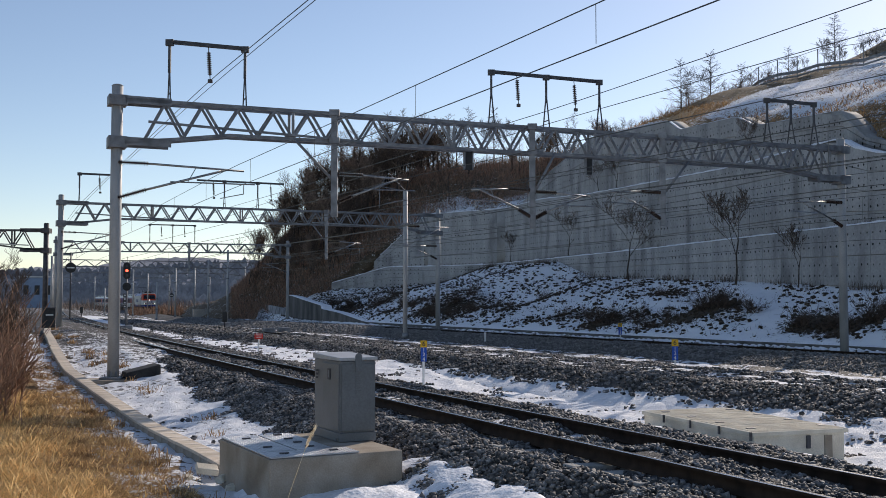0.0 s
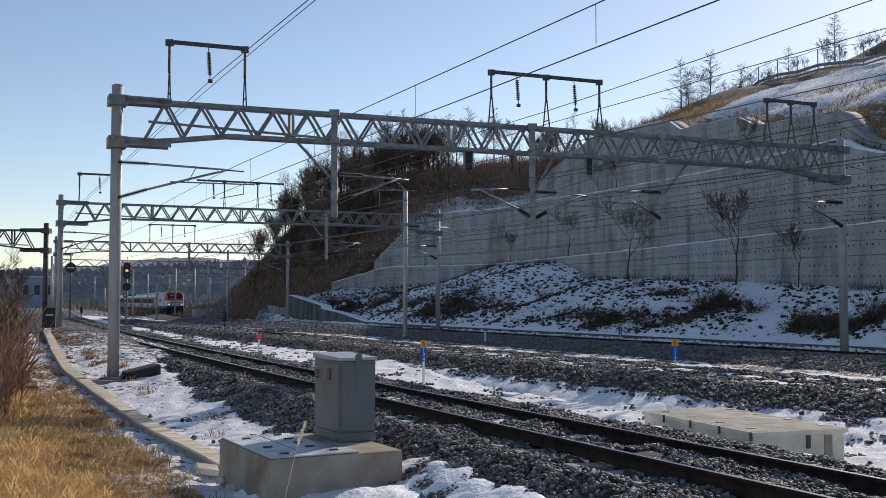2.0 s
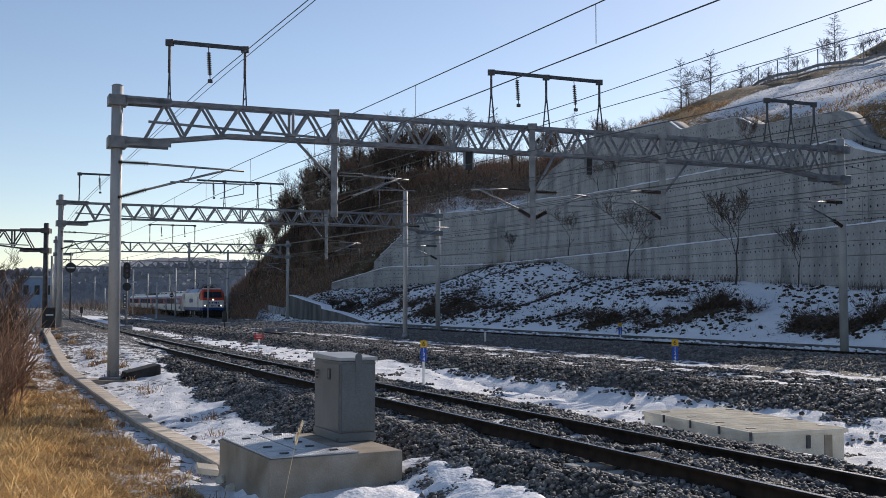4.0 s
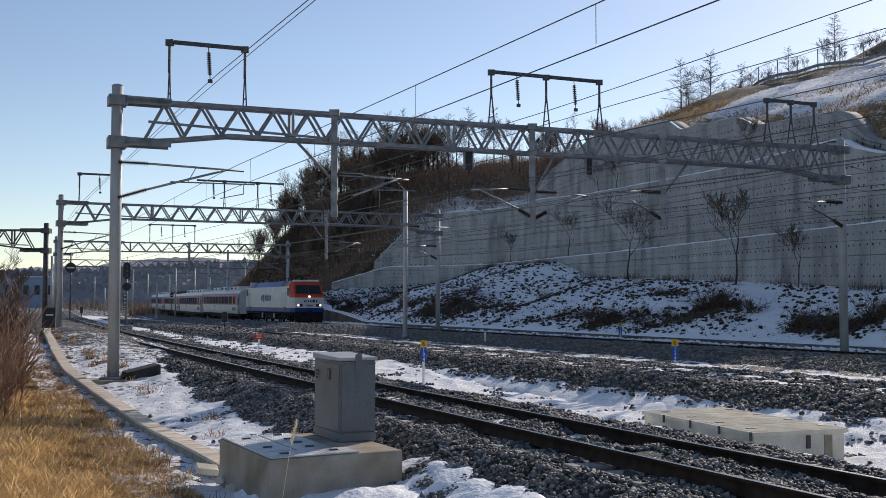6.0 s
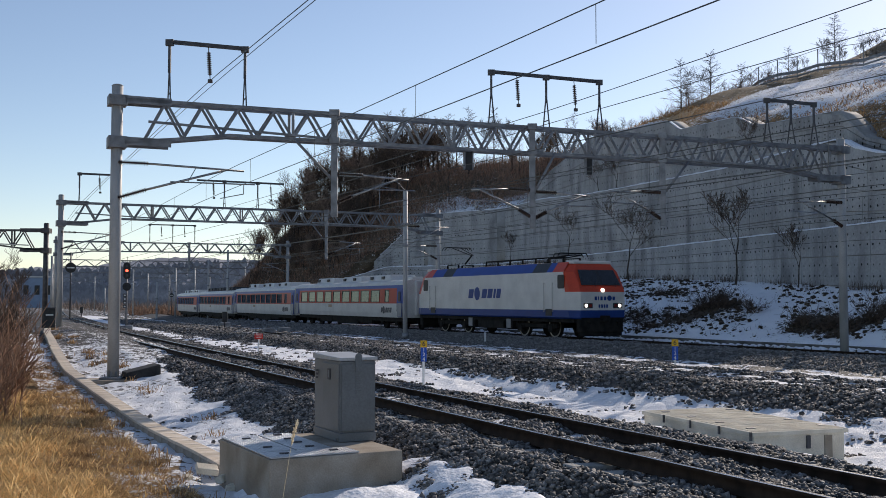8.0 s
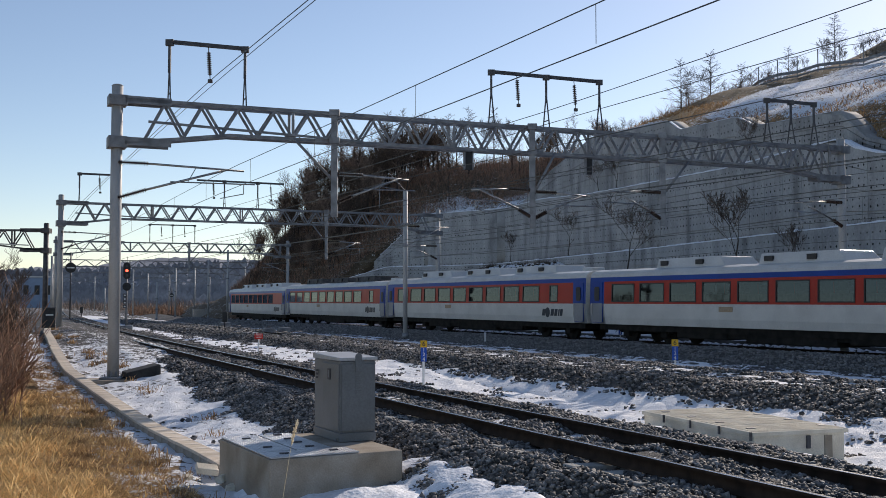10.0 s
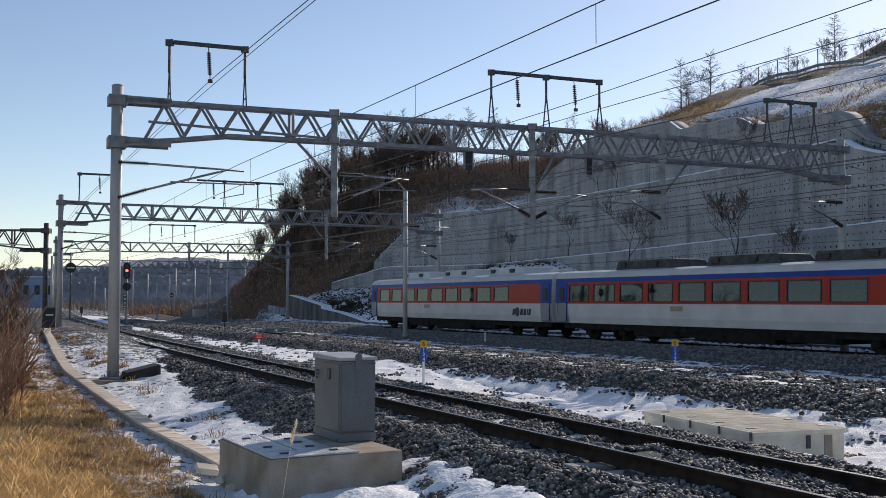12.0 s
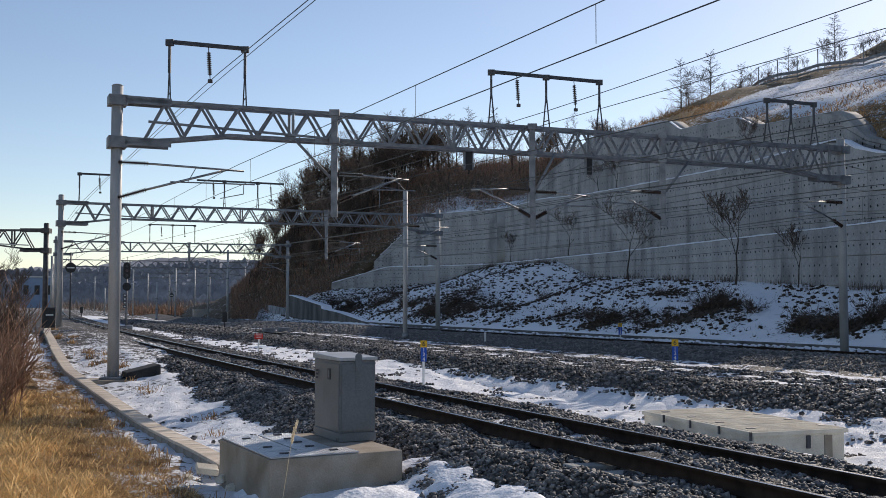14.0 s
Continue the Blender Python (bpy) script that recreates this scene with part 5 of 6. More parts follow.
    bm = bmesh.new()
    box(bm, .98, 1.06, .015, .042, -.24, -.04, .01)
    part("cable_tag", bm, DARK_STEEL, ob)


build_vault()

TROUGH = [(-2.95, 14.75, -.50), (-3.3, 15.5, -.5), (-5.62, 19.7, -.47), (-8.25, 25.1, -.40), (-11.25, 31.0, -.20), (-13.9, 37.0, .10), (-16.75, 44.0, .25), (-19.25, 50.0, .36), (-21.9, 57.0, .36)]


def build_trough():
    ob = thing("cable_trough", "pale concrete cable trough of short lids beside the straw", "cable trough")
    pts = [Vector(p) for p in TROUGH]
    run = [0.0]
    for a, b in zip(pts, pts[1:]):
        run.append(run[-1] + (b - a).length)

    def at(s):
        return Vector([float(np.interp(s, run, [p[k] for p in pts])) for k in range(3)])

    def smooth(s):
        return (at(s - 1.2) + at(s - .6) + at(s) + at(s + .6) + at(s + 1.2)) / 5

    n = int(run[-1] / .5)
    bm = bmesh.new()
    box(bm, -.16, .16, -.243, .243, -.02, .03, .008)
    lid = mesh_of(bm, material("trough_lid_concrete", [(.52, .42, .31), (.68, .60, .50)], 3, .88, 0, .3, 60, rand=.12, depth=.006))
    bm = bmesh.new()
    box(bm, -.15, .15, -.25, .25, -.3, -.021)
    body = mesh_of(bm, PLINTH)
    for i in range(n):
        s = i * .5 + .25
        p, q = smooth(s - .25), smooth(s + .25)
        d = q - p
        m = pose(*(p + q) / 2, math.degrees(math.atan2(d.z, math.hypot(d.x, d.y))) + random.uniform(-.5, .5), random.uniform(-1.5, 1.5), math.degrees(math.atan2(-d.x, d.y)) + random.uniform(-.9, .9))
        part("trough_lid", lid, None, ob, m=m)
        part("trough_side", body, None, ob, m=m)


build_trough()


def build_pole_pad():
    ob = thing("pole_footing", "stained concrete footing with a dark block under the portal's pole", "footing", turned(-9.44, 29.5, 0, 26))
    bm = bmesh.new()
    box(bm, -.75, .75, -.55, .55, -.75, -.34, .02)
    part("pad", bm, PLINTH, ob)
    bm = bmesh.new()
    vs = box(bm, .3, 1.25, -.5, .4, -.6, .06, .03)
    for v in bm.verts:
        if v.co.x < .6 and v.co.z > -.2:
            v.co.z -= .2
    # the block is near black on every side
    part("block", bm, material("dark_block", [(.03, .03, .03), (.06, .058, .055)], 3, .8, 0, .2, 30), ob)


build_pole_pad()


def text_part(parent, body, size, m, mat, name):
    cu = bpy.data.curves.new("text", "FONT")
    cu.body, cu.size, cu.align_x, cu.align_y, cu.extrude = body, size, "CENTER", "CENTER", .002
    tmp = bpy.data.objects.new("tmp", cu)
    scene.collection.objects.link(tmp)
    me = bpy.data.meshes.new_from_object(tmp.evaluated_get(bpy.context.evaluated_depsgraph_get()))
    bpy.data.objects.remove(tmp)
    me.materials.clear()
    me.materials.append(mat)
    ob = new(name, me)
    ob.parent = parent
    ob.matrix_basis = m
    return ob


def km_post(x, y, z, w, deg, post=.35):
    """A distance marker: yellow plate with a 6 over a blue plate with 1 2 4."""
    ob = thing("distance_marker", "distance marker, yellow plate over a blue plate", "marker post", turned(x, y, z, deg), "distance markers")
    bm = bmesh.new()
    box(bm, -.03, .03, 0, .03, -.5, post + .2, .004)
    part("post", bm, SIGN_WHITE, ob)
    bm = bmesh.new()
    box(bm, -w / 2, w / 2, -.015, .0, post, post + w * 2.3, .006)
    a = part("blue_plate", bm, SIGN_BLUE, ob)
    bm = bmesh.new()
    box(bm, -w / 2 - .01, w / 2 + .01, -.02, .0, post + w * 2.32, post + w * 3.45, .006)
    b = part("yellow_plate", bm, SIGN_YELLOW, ob)
    up = Matrix.Rotation(math.pi / 2, 4, "X")
    text_part(b, "6", w * 1.15, Matrix.Translation((0, -.024, post + w * 2.88)) @ up, P_MARK, "numeral")
    for k, ch in enumerate("124"):
        text_part(a, ch, w * .85, Matrix.Translation((0, -.019, post + w * (1.9 - k * .75))) @ up, SIGN_WHITE, "numeral")
    return ob


km_post(-.54, 28.7, -.22, .17, 14, .42)
km_post(7.3, 32.4, -.20, .19, -12, .22)
km_post(*on_bearing(1093, 4.25), -.05, .18, -10, .12)


def build_red_sign():
    ob = thing("red_board", "small red warning board on a thin white post", "sign", turned(-7.7, 43.0, -.2, 8))
    bm = bmesh.new()
    rod(bm, (0, 0, -.3), (0, 0, .5), .03, n=8)
    part("post", bm, SIGN_WHITE, ob)
    bm = bmesh.new()
    box(bm, -.17, .17, -.03, -.01, .48, .72, .02)
    p = part("board", bm, SIGN_RED, ob)
    bm = bmesh.new()
    for z in (.57, .66):
        box(bm, -.12, .12, -.034, -.031, z - .01, z + .015)
    part("text_bars", bm, SIGN_WHITE, p)


build_red_sign()


def build_stub():
    ob = thing("marker_stub", "short white concrete marker stub in the ballast", "marker post", turned(2.05, 50, -.1, 0))
    bm = bmesh.new()
    rod(bm, (0, 0, -.3), (0, 0, .45), .05, .045, 10)
    part("stub", bm, SIGN_WHITE, ob)


build_stub()


def build_signal():
    ob = thing("signal", "colour light signal on a post with black heads", "signal", turned(-23.1, 75.0, 0, 16))
    bm = bmesh.new()
    rod(bm, (0, 0, -.3), (0, 0, 4.4), .08, .075, 12)
    box(bm, -.45, .45, -.35, .35, -.3, .08, .03)
    part("post", bm, GALV, ob)
    bm = bmesh.new()
    rounded(bm, 0, -.25, .25, 3.45, 4.68, .24, .1)
    bmesh.ops.transform(bm, matrix=Matrix.Rotation(-math.pi / 2, 4, "Z") @ Matrix.Translation((.12, 0, 0)), verts=bm.verts)
    head = part("signal_head", bm, BLACK, ob)
    for z in (4.42, 3.72):
        bm = bmesh.new()
        rod(bm, (0, -.22, z), (0, -.235, z), .1, n=14)
        part("dark_lens", bm, DARK_STEEL, head)
    bm = bmesh.new()
    rod(bm, (0, -.14, 2.9), (0, -.2, 2.9), .3, n=20)
    part("round_board", bm, BLACK, ob)
    bm = bmesh.new()
    for k in range(4):
        box(bm, -.24, .0, -.16, -.12, 1.35 + k * .27, 1.58 + k * .27, .01)
    part("plate_column", bm, DARK_STEEL, ob)
    bm = bmesh.new()
    for k in range(4):
        box(bm, -.18, -.06, -.168, -.161, 1.42 + k * .27, 1.51 + k * .27)
    part("plate_bars", bm, SIGN_WHITE, ob)
    bm = bmesh.new()
    box(bm, -.05, .05, 0, .6, 4.1, 4.16)
    rod(bm, (0, .05, 4.4), (0, .05, 5.1), .02, n=6)
    part("bracket", bm, DARK_STEEL, ob)
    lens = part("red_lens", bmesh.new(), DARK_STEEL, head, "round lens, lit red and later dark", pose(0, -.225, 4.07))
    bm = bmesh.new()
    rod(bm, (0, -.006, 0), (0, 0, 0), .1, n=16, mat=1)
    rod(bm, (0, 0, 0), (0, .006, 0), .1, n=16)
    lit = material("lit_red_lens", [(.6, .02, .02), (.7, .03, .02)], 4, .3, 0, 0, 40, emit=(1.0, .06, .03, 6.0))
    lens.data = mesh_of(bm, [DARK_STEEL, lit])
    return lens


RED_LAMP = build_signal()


def board(t, z0, z1, w):
    p = B1.at(t, 0, -.1)
    ob = thing("hanging_board", "black back of a signal board hung under the beam", "signal board", turned(p.x, p.y, 0, 25), "hanging boards")
    bm = bmesh.new()
    box(bm, -w / 2, w / 2, -.04, .04, z0, z1, .01)
    part("board", bm, BLACK, ob)
    for s in (-1, 1):
        bm = bmesh.new()
        box(bm, s * (w / 2 + .02) - .02, s * (w / 2 + .02) + .02, -.05, .05, z0, z1 + .12)
        part("side_rail", bm, GALV, ob)


board(.403, 6.25, 6.85, .26)
board(.572, 6.33, 6.90, .22)


def round_sign(x, y, z, r):
    ob = thing("round_signal_board", "round black board with one white bar", "sign", turned(x, y, z, 15), "round boards")
    bm = bmesh.new()
    rod(bm, (0, 0, 0), (0, .05, 0), r, n=24)
    part("disc", bm, BLACK, ob)
    bm = bmesh.new()
    box(bm, -r * .7, r * .7, -.012, -.001, -r * .12, r * .12)
    part("bar", bm, SIGN_WHITE, ob)
    bm = bmesh.new()
    rod(bm, (0, .07, -3.0 if z > 3 else -z), (0, .07, .9), .04, n=8)
    part("stem", bm, DARK_STEEL, ob)


round_sign(-21.85, 60.2, 3.82, .30)
round_sign(-36.2, 137, 2.6, .27)


def dark_box(x, y, z):
    ob = thing("trackside_box", "black steel trackside cabinet beside the pole", "cabinet", turned(x, y, z, 20))
    bm = bmesh.new()
    box(bm, -.3, .3, -.25, .25, 0, 1.3, .03)
    part("body", bm, BLACK, ob)
    bm = bmesh.new()
    box(bm, -.32, .32, -.27, .27, 1.3, 1.36, .02)
    part("lid", bm, DARK_STEEL, ob)
    bm = bmesh.new()
    box(bm, -.2, .2, -.262, -.252, .9, .98)
    part("label_bars", bm, SIGN_WHITE, ob)


dark_box(-22.15, 57.9, .15)


def point_machine(x, y, deg):
    ob = thing("point_machine", "pale grey point machine on the ballast", "point machine", turned(x, y, MAIN_Z - .15, deg), "point machines")
    bm = bmesh.new()
    box(bm, -.35, .35, -.2, .2, 0, .35, .05)
    part("case", bm, GALV, ob)
    bm = bmesh.new()
    rod(bm, (.35, 0, .1), (1.2, 0, .1), .03, n=8)
    part("drive_rod", bm, DARK_STEEL, ob)


point_machine(-9.8, 63.5, 30)
point_machine(-10.6, 62.6, 30)
point_machine(-16.5, 78, 30)


def dwarf_signal(x, y):
    ob = thing("dwarf_signal", "low dark shunting signal between the tracks", "signal", turned(x, y, -.1, 15), "dwarf signals")
    bm = bmesh.new()
    rod(bm, (0, 0, 0), (0, 0, .7), .05, n=8)
    part("stem", bm, DARK_STEEL, ob)
    bm = bmesh.new()
    box(bm, -.18, .18, -.12, .1, .45, 1.2, .05)
    part("head", bm, BLACK, ob)


dwarf_signal(-15.6, 73.5)
dwarf_signal(-45, 128)
for px, Z, top in ((278, 118, 4.0), (311, 138, 6.2), (369, 126, 6.8), (403, 112, 7.4), (345, 160, 7), (300, 175, 6.5), (262, 190, 7), (168, 215, 7), (186, 170, 4), (236, 150, 6.5)):
    mast((px - 784) / 1816 * Z, Z, -.3, top, .11, label="slim grey mast in the station throat")


def far_building(x, y, w, d, h, c, name, label):
    ob = thing(name, label, "building", turned(x, y, -.5, 12), "far buildings")
    bm = bmesh.new()
    box(bm, -w / 2, w / 2, -d / 2, d / 2, 0, h, .05)
    part("wall", bm, paintwork("far_wall_" + str(c), c, .8), ob)
    bm = bmesh.new()
    box(bm, -w / 2 - .3, w / 2 + .3, -d / 2 - .3, d / 2 + .3, h, h + .35, .05)
    part("roof", bm, P_GREY, ob)
    for k in range(int(w / 3)):
        bm = bmesh.new()
        box(bm, -w / 2 + 1 + k * 3, -w / 2 + 2.4 + k * 3, -d / 2 - .05, -d / 2 - .01, h * .45, h * .75)
        part("window", bm, P_FRAME, ob)


far_building(-118, 300, 9, 9, 9, (.25, .33, .45), "tower_block", "pale blue-grey building beyond the side track")
far_building(-72, 420, 26, 10, 6, (.36, .37, .40), "station_shed", "low grey shed far down the line")


def build_platform_fence():
    ob = thing("slatted_fence", "grey slatted fence in front of the spur", "fence")
    for i in range(14):
        x, y = (-33.6 + .272 * i, 138 - .12 * i)
        bm = bmesh.new()
        box(bm, x - .11, x + .11, y - .04, y + .04, -.9, .75, .01)
        part("slat", bm, WALL_MAT, ob)


build_platform_fence()


# ---------------------------------------------------------------- plants
def leafy_material(name, colours, through=.55):
    m = material(name, colours, 3, .8, 0, 0, 20, rand=-.35)
    n, l = m.node_tree.nodes, m.node_tree.links
    b = n["Principled BSDF"]
    t, mix = n.new("ShaderNodeBsdfTranslucent"), n.new("ShaderNodeMixShader")
    l.new(b.inputs["Base Color"].links[0].from_socket, t.inputs["Color"])
    mix.inputs[0].default_value = through
    l.new(b.outputs[0], mix.inputs[1])
    l.new(t.outputs[0], mix.inputs[2])
    l.new(mix.outputs[0], n["Material Output"].inputs["Surface"])
    return m


STRAW = leafy_material("dry_straw", [(.70, .46, .20), (.94, .72, .38)], .6)
STRAW_DARK = leafy_material("brown_litter", [(.20, .115, .055), (.50, .32, .165)], .35)
TWIG = material("brown_twig", [(.07, .05, .038), (.15, .11, .085)], 4, .9, 0, 0, 20, rand=-.4)
TWIG_RED = material("reddish_twig", [(.24, .135, .085), (.42, .26, .17)], 4, .9, 0, 0, 20, rand=-.4)
BRUSH_A = material("grey_brown_brush", [(.20, .145, .11), (.38, .28, .22)], 4, .9, 0, 0, 20, rand=-.45)
BRUSH_B = material("rusty_brush", [(.30, .165, .11), (.48, .29, .20)], 4, .9, 0, 0, 20, rand=-.45)
BARK = material("grey_bark", [(.045, .036, .03), (.10, .082, .068)], 6, .95, 0, .4, 30)
PALE_PLUME = leafy_material("pale_plume", [(.66, .56, .40), (.85, .77, .60)])
rng = np.random.default_rng(7)


def blades(x, y, z, length, width, lean, mat, curl=.5):
    """Curved tapering blades from numpy arrays of roots: two quads' worth of strip each."""
    n = len(x)
    az = rng.uniform(0, 2 * np.pi, n)
    lx, ly = np.cos(az) * lean, np.sin(az) * lean
    wa = az + np.pi / 2 + rng.normal(0, .6, n)
    wx, wy = np.cos(wa) * width / 2, np.sin(wa) * width / 2
    L = length
    up = np.sqrt(np.clip(1 - np.clip(lean, 0, .97) ** 2, .05, 1))
    base = np.stack([x, y, z], -1)
    mid = base + np.stack([lx * .4 * L, ly * .4 * L, up * .62 * L], -1)
    tip = base + np.stack([lx * L, ly * L, up * (1 - curl * lean) * L], -1)
    w = np.stack([wx, wy, np.zeros(n)], -1)
    v = np.stack([base - w, base + w, mid - w * .8, mid + w * .8, tip], 1).reshape(-1, 3)
    i = np.arange(n)[:, None] * 5
    f = np.concatenate([i + np.array([[0, 1, 3]]), i + np.array([[0, 3, 2]]), i + np.array([[2, 3, 4]])])
    return arrays(v, f, mat)


def stuff(name, me, label, category):
    return tagged(new(name, me), label, category, kind="stuff")


def scatter_polar(n, px0, px1, r0, r1):
    """Random plan points in a wedge, evenly over the ground."""
    t = rng.uniform(px0, px1, n)
    r = np.sqrt(rng.uniform(r0 ** 2, r1 ** 2, n))
    return t * r, r


def build_straw():
    x, y = scatter_polar(150000, -.56, -.18, 4.5, 26)
    en = NEAR.off(x, y)
    keep = (en < -5.0) & (rng.uniform(0, 1, len(x)) < .25 + .75 * np.clip((bumps(x, y, 1.3, 3) + .6), 0, 1))
    x, y, en = x[keep], y[keep], en[keep]
    r = np.hypot(x, y)
    edge = np.clip((-en - 5.75 - .3 * bumps(x, y, 1.6, 8)) / .9, 0, 1)
    n = len(x)
    L = rng.uniform(.15, .42, n) + edge * rng.uniform(.0, .55, n) * np.clip(1.2 - r / 26, .2, 1)
    pale = rng.uniform(0, 1, n) < .38 + .85 * edge * np.clip(bumps(x, y, 1.1, 12) + .8, .2, 1)
    lean = np.clip(rng.uniform(.72, 1.25, n), 0, .985)
    for sel, mt, lab in ((pale, STRAW, "golden dry winter grass matted on the ground"), (~pale, STRAW_DARK, "brown flattened winter grass")):
        stuff("dry_grass", blades(x[sel], y[sel], ground_z(x[sel], y[sel]) - .02, L[sel], .005 + r[sel] * .0004, lean[sel], mt), lab, "grass")
    x, y = scatter_polar(60000, -.56, -.15, 5, 34)
    en = NEAR.off(x, y)
    k = (en < -4.95)
    x, y = x[k], y[k]
    n = len(x)
    stuff("leaf_litter", blades(x, y, ground_z(x, y) - .01, rng.uniform(.06, .2, n), .01 + np.hypot(x, y) * .0006, rng.uniform(.85, .97, n), STRAW_DARK), "brown cut stalks and litter lying flat", "litter")
    # tussocks by the trough, the pits and on the snow
    cx, cy = [], []
    for s in np.arange(12, 60, .25):
        for e in (-3.3, -5.1):
            if rng.uniform() < .09:
                p = NEAR.at(s + rng.normal(0, .2), e + rng.normal(0, .25))
                k = int(rng.integers(20, 70))
                cx.append(p[0] + rng.normal(0, .12, k))
                cy.append(p[1] + rng.normal(0, .12, k))
    x, y = np.concatenate(cx), np.concatenate(cy)
    n = len(x)
    stuff("grass_tufts", blades(x, y, ground_z(x, y), rng.uniform(.08, .3, n), .008 + np.hypot(x, y) * .0004, rng.uniform(.3, .95, n), STRAW_DARK), "dry grass tufts poking through the snow", "grass")
    # tall reeds and brush at the back of the straw
    x, y = scatter_polar(1500, -.56, -.405, 19, 42)
    en = NEAR.off(x, y)
    k = (en < -6.6) & (rng.uniform(0, 1, len(x)) < np.clip(bumps(x, y, 2.4, 9) + .7, 0, 1))
    x, y = x[k], y[k]
    n = len(x)
    stuff("tall_reeds", blades(x, y, ground_z(x, y), rng.uniform(.5, 1.7, n), .008 + np.hypot(x, y) * .0002, rng.uniform(.05, .5, n), TWIG_RED), "tall reddish brown dead weeds", "weeds")


build_straw()


def build_brush():
    """Twiggy undergrowth on the spur and along the wall's ledges."""
    n = 190000
    u, w = rng.uniform(WRUN[4], WRUN[8] + 12, n), rng.uniform(0, 1, n) ** 1.3 * 34 - 2.2
    k = ~((u < 126) & (w < lerp(u, [(103, 6), (112, 5), (118, 2.5), (124, .3)]))) & (rng.uniform(0, 1, n) < np.where(u < WRUN[6], .55, 1))
    u, w = u[k], w[k]
    p = np.array([wall_at(a, b) for a, b in zip(u, w)])
    near = p[:, 0] / p[:, 1] > -.206                # the spur ends where the station tracks open out
    u, w, p = u[near], w[near], p[near]
    n = len(u)
    z = np.where(w < .6, -.8 + np.clip((w + 2.4) / 3, 0, 1) * (hill_z(u, .6) + .8), hill_z(u, w)) - .1
    k = rng.uniform(0, 1, n) < .5
    for sel, mat, nm in ((k, BRUSH_A, "brush"), (~k, BRUSH_B, "brush")):
        m = int(sel.sum())
        stuff(nm, blades(p[sel, 0], p[sel, 1], z[sel], rng.uniform(.4, 1.5, m) * np.where(w[sel] > 11, 1.5, 1), .03, rng.uniform(.3, .97, m), mat, .2), "dense leafless brown undergrowth on the slope", "undergrowth")
    # straw on the banks above the wall
    n = 26000
    u, w = rng.uniform(WRUN[1], WRUN[5] + 6, n), 3.6 + rng.uniform(0, 1, n) ** 2.2 * 9
    k = rng.uniform(0, 1, n) < np.clip(bumps(u, w, 5, 6) + .75, .1, 1)
    u, w = u[k], w[k]
    p = np.array([wall_at(a, b) for a, b in zip(u, w)])
    m = len(u)
    stuff("bank_grass", blades(p[:, 0], p[:, 1], hill_z(u, w) - .05, rng.uniform(.15, .6, m), .05, rng.uniform(.5, .95, m), STRAW_DARK, .3), "brown dead grass along the wall's top", "grass")
    # dark growth at the ledges and the wall's foot
    n = 9000
    u = rng.uniform(WRUN[2] - 8, WRUN[6], n)
    lev = rng.integers(0, 2, n)
    k = rng.uniform(0, 1, n) < np.clip(bumps(u, u * 0 + lev * 9, 2.5, 4) * .8 + .35, 0, 1)
    u, lev = u[k], lev[k]
    w = np.where(lev == 0, rng.uniform(-.9, -.1, len(u)), rng.uniform(.8, 1.3, len(u)))
    z = np.where(lev == 0, lerp(u, FOOT), lerp(u, ZA)) - .1
    p = np.array([wall_at(a, b) for a, b in zip(u, w)])
    m = len(u)
    stuff("ledge_weeds", blades(p[:, 0], p[:, 1], z, rng.uniform(.15, .7, m), .02, rng.uniform(.1, .95, m), TWIG, .3), "dead weeds along the wall's foot and ledges", "weeds")


build_brush()


def bare_tree(name, label, height, spread, seed, levels=4, fork=3, fine=.010, conic=False, wide=.22, bark=None):
    """A leafless tree: tapered trunk with limbs, and a crown of fine twigs."""
    r = random.Random(seed)
    trunk, crown = bmesh.new(), bmesh.new()

    def grow(p, d, length, rad, level):
        steps = 3
        for i in range(steps):
            q = p + d * (length / steps)
            rod(trunk if level <= 1 else crown, p, q, max(rad, fine), max(rad * .8, fine * .8), 5 if level <= 1 else 3, caps=False)
            rad *= .8
            p = q
            d = (d + Vector((r.gauss(0, .12), r.gauss(0, .12), r.gauss(.04, .06)))).normalized()
            if level < levels and i >= (1 if level == 0 else 0):
                for _ in range(fork if i == steps - 1 else max(1, fork - 1)):
                    az = r.uniform(0, 2 * math.pi)
                    sd = Vector((math.cos(az), math.sin(az), r.uniform(.1, .7)))
                    nd = (d * (1 - spread) + sd * spread).normalized()
                    grow(p, nd, length * r.uniform(.5, .72), rad * .62, level + 1)

    if conic:
        rod(trunk, (0, 0, -.3), (0, 0, height), height * .014, .01, 6)
        z = height * .18
        while z < height * .98:
            k = 1 - z / height
            for _ in range(3):
                az = r.uniform(0, 2 * math.pi)
                L = height * (.07 + wide * k) * r.uniform(.5, 1.3)
                d = Vector((math.cos(az), math.sin(az), r.uniform(.1, .9) if wide > .23 else r.uniform(.4, 1.5))).normalized()
                a = Vector((0, 0, z))
                b = a + d * L
                rod(crown, a, b, fine * 1.4, fine, 3, caps=False)
                for _ in range(5):
                    t = r.uniform(.25, 1)
                    az2 = az + r.choice((-1, 1)) * r.uniform(.4, 1.1)
                    c = a.lerp(b, t)
                    rod(crown, c, c + Vector((math.cos(az2), math.sin(az2), r.uniform(-.2, .5))) * L * .38 * r.uniform(.6, 1.2), fine, fine * .7, 3, caps=False)
            z += height * .035
    else:
        grow(Vector((0, 0, -.3)), Vector((r.gauss(0, .05), r.gauss(0, .05), 1)).normalized(), height * .45, height * .012, 0)
    ob = thing(name, label, "tree")
    part("trunk", trunk, BARK, ob)
    part("crown", crown, bark or TWIG, ob)
    return ob


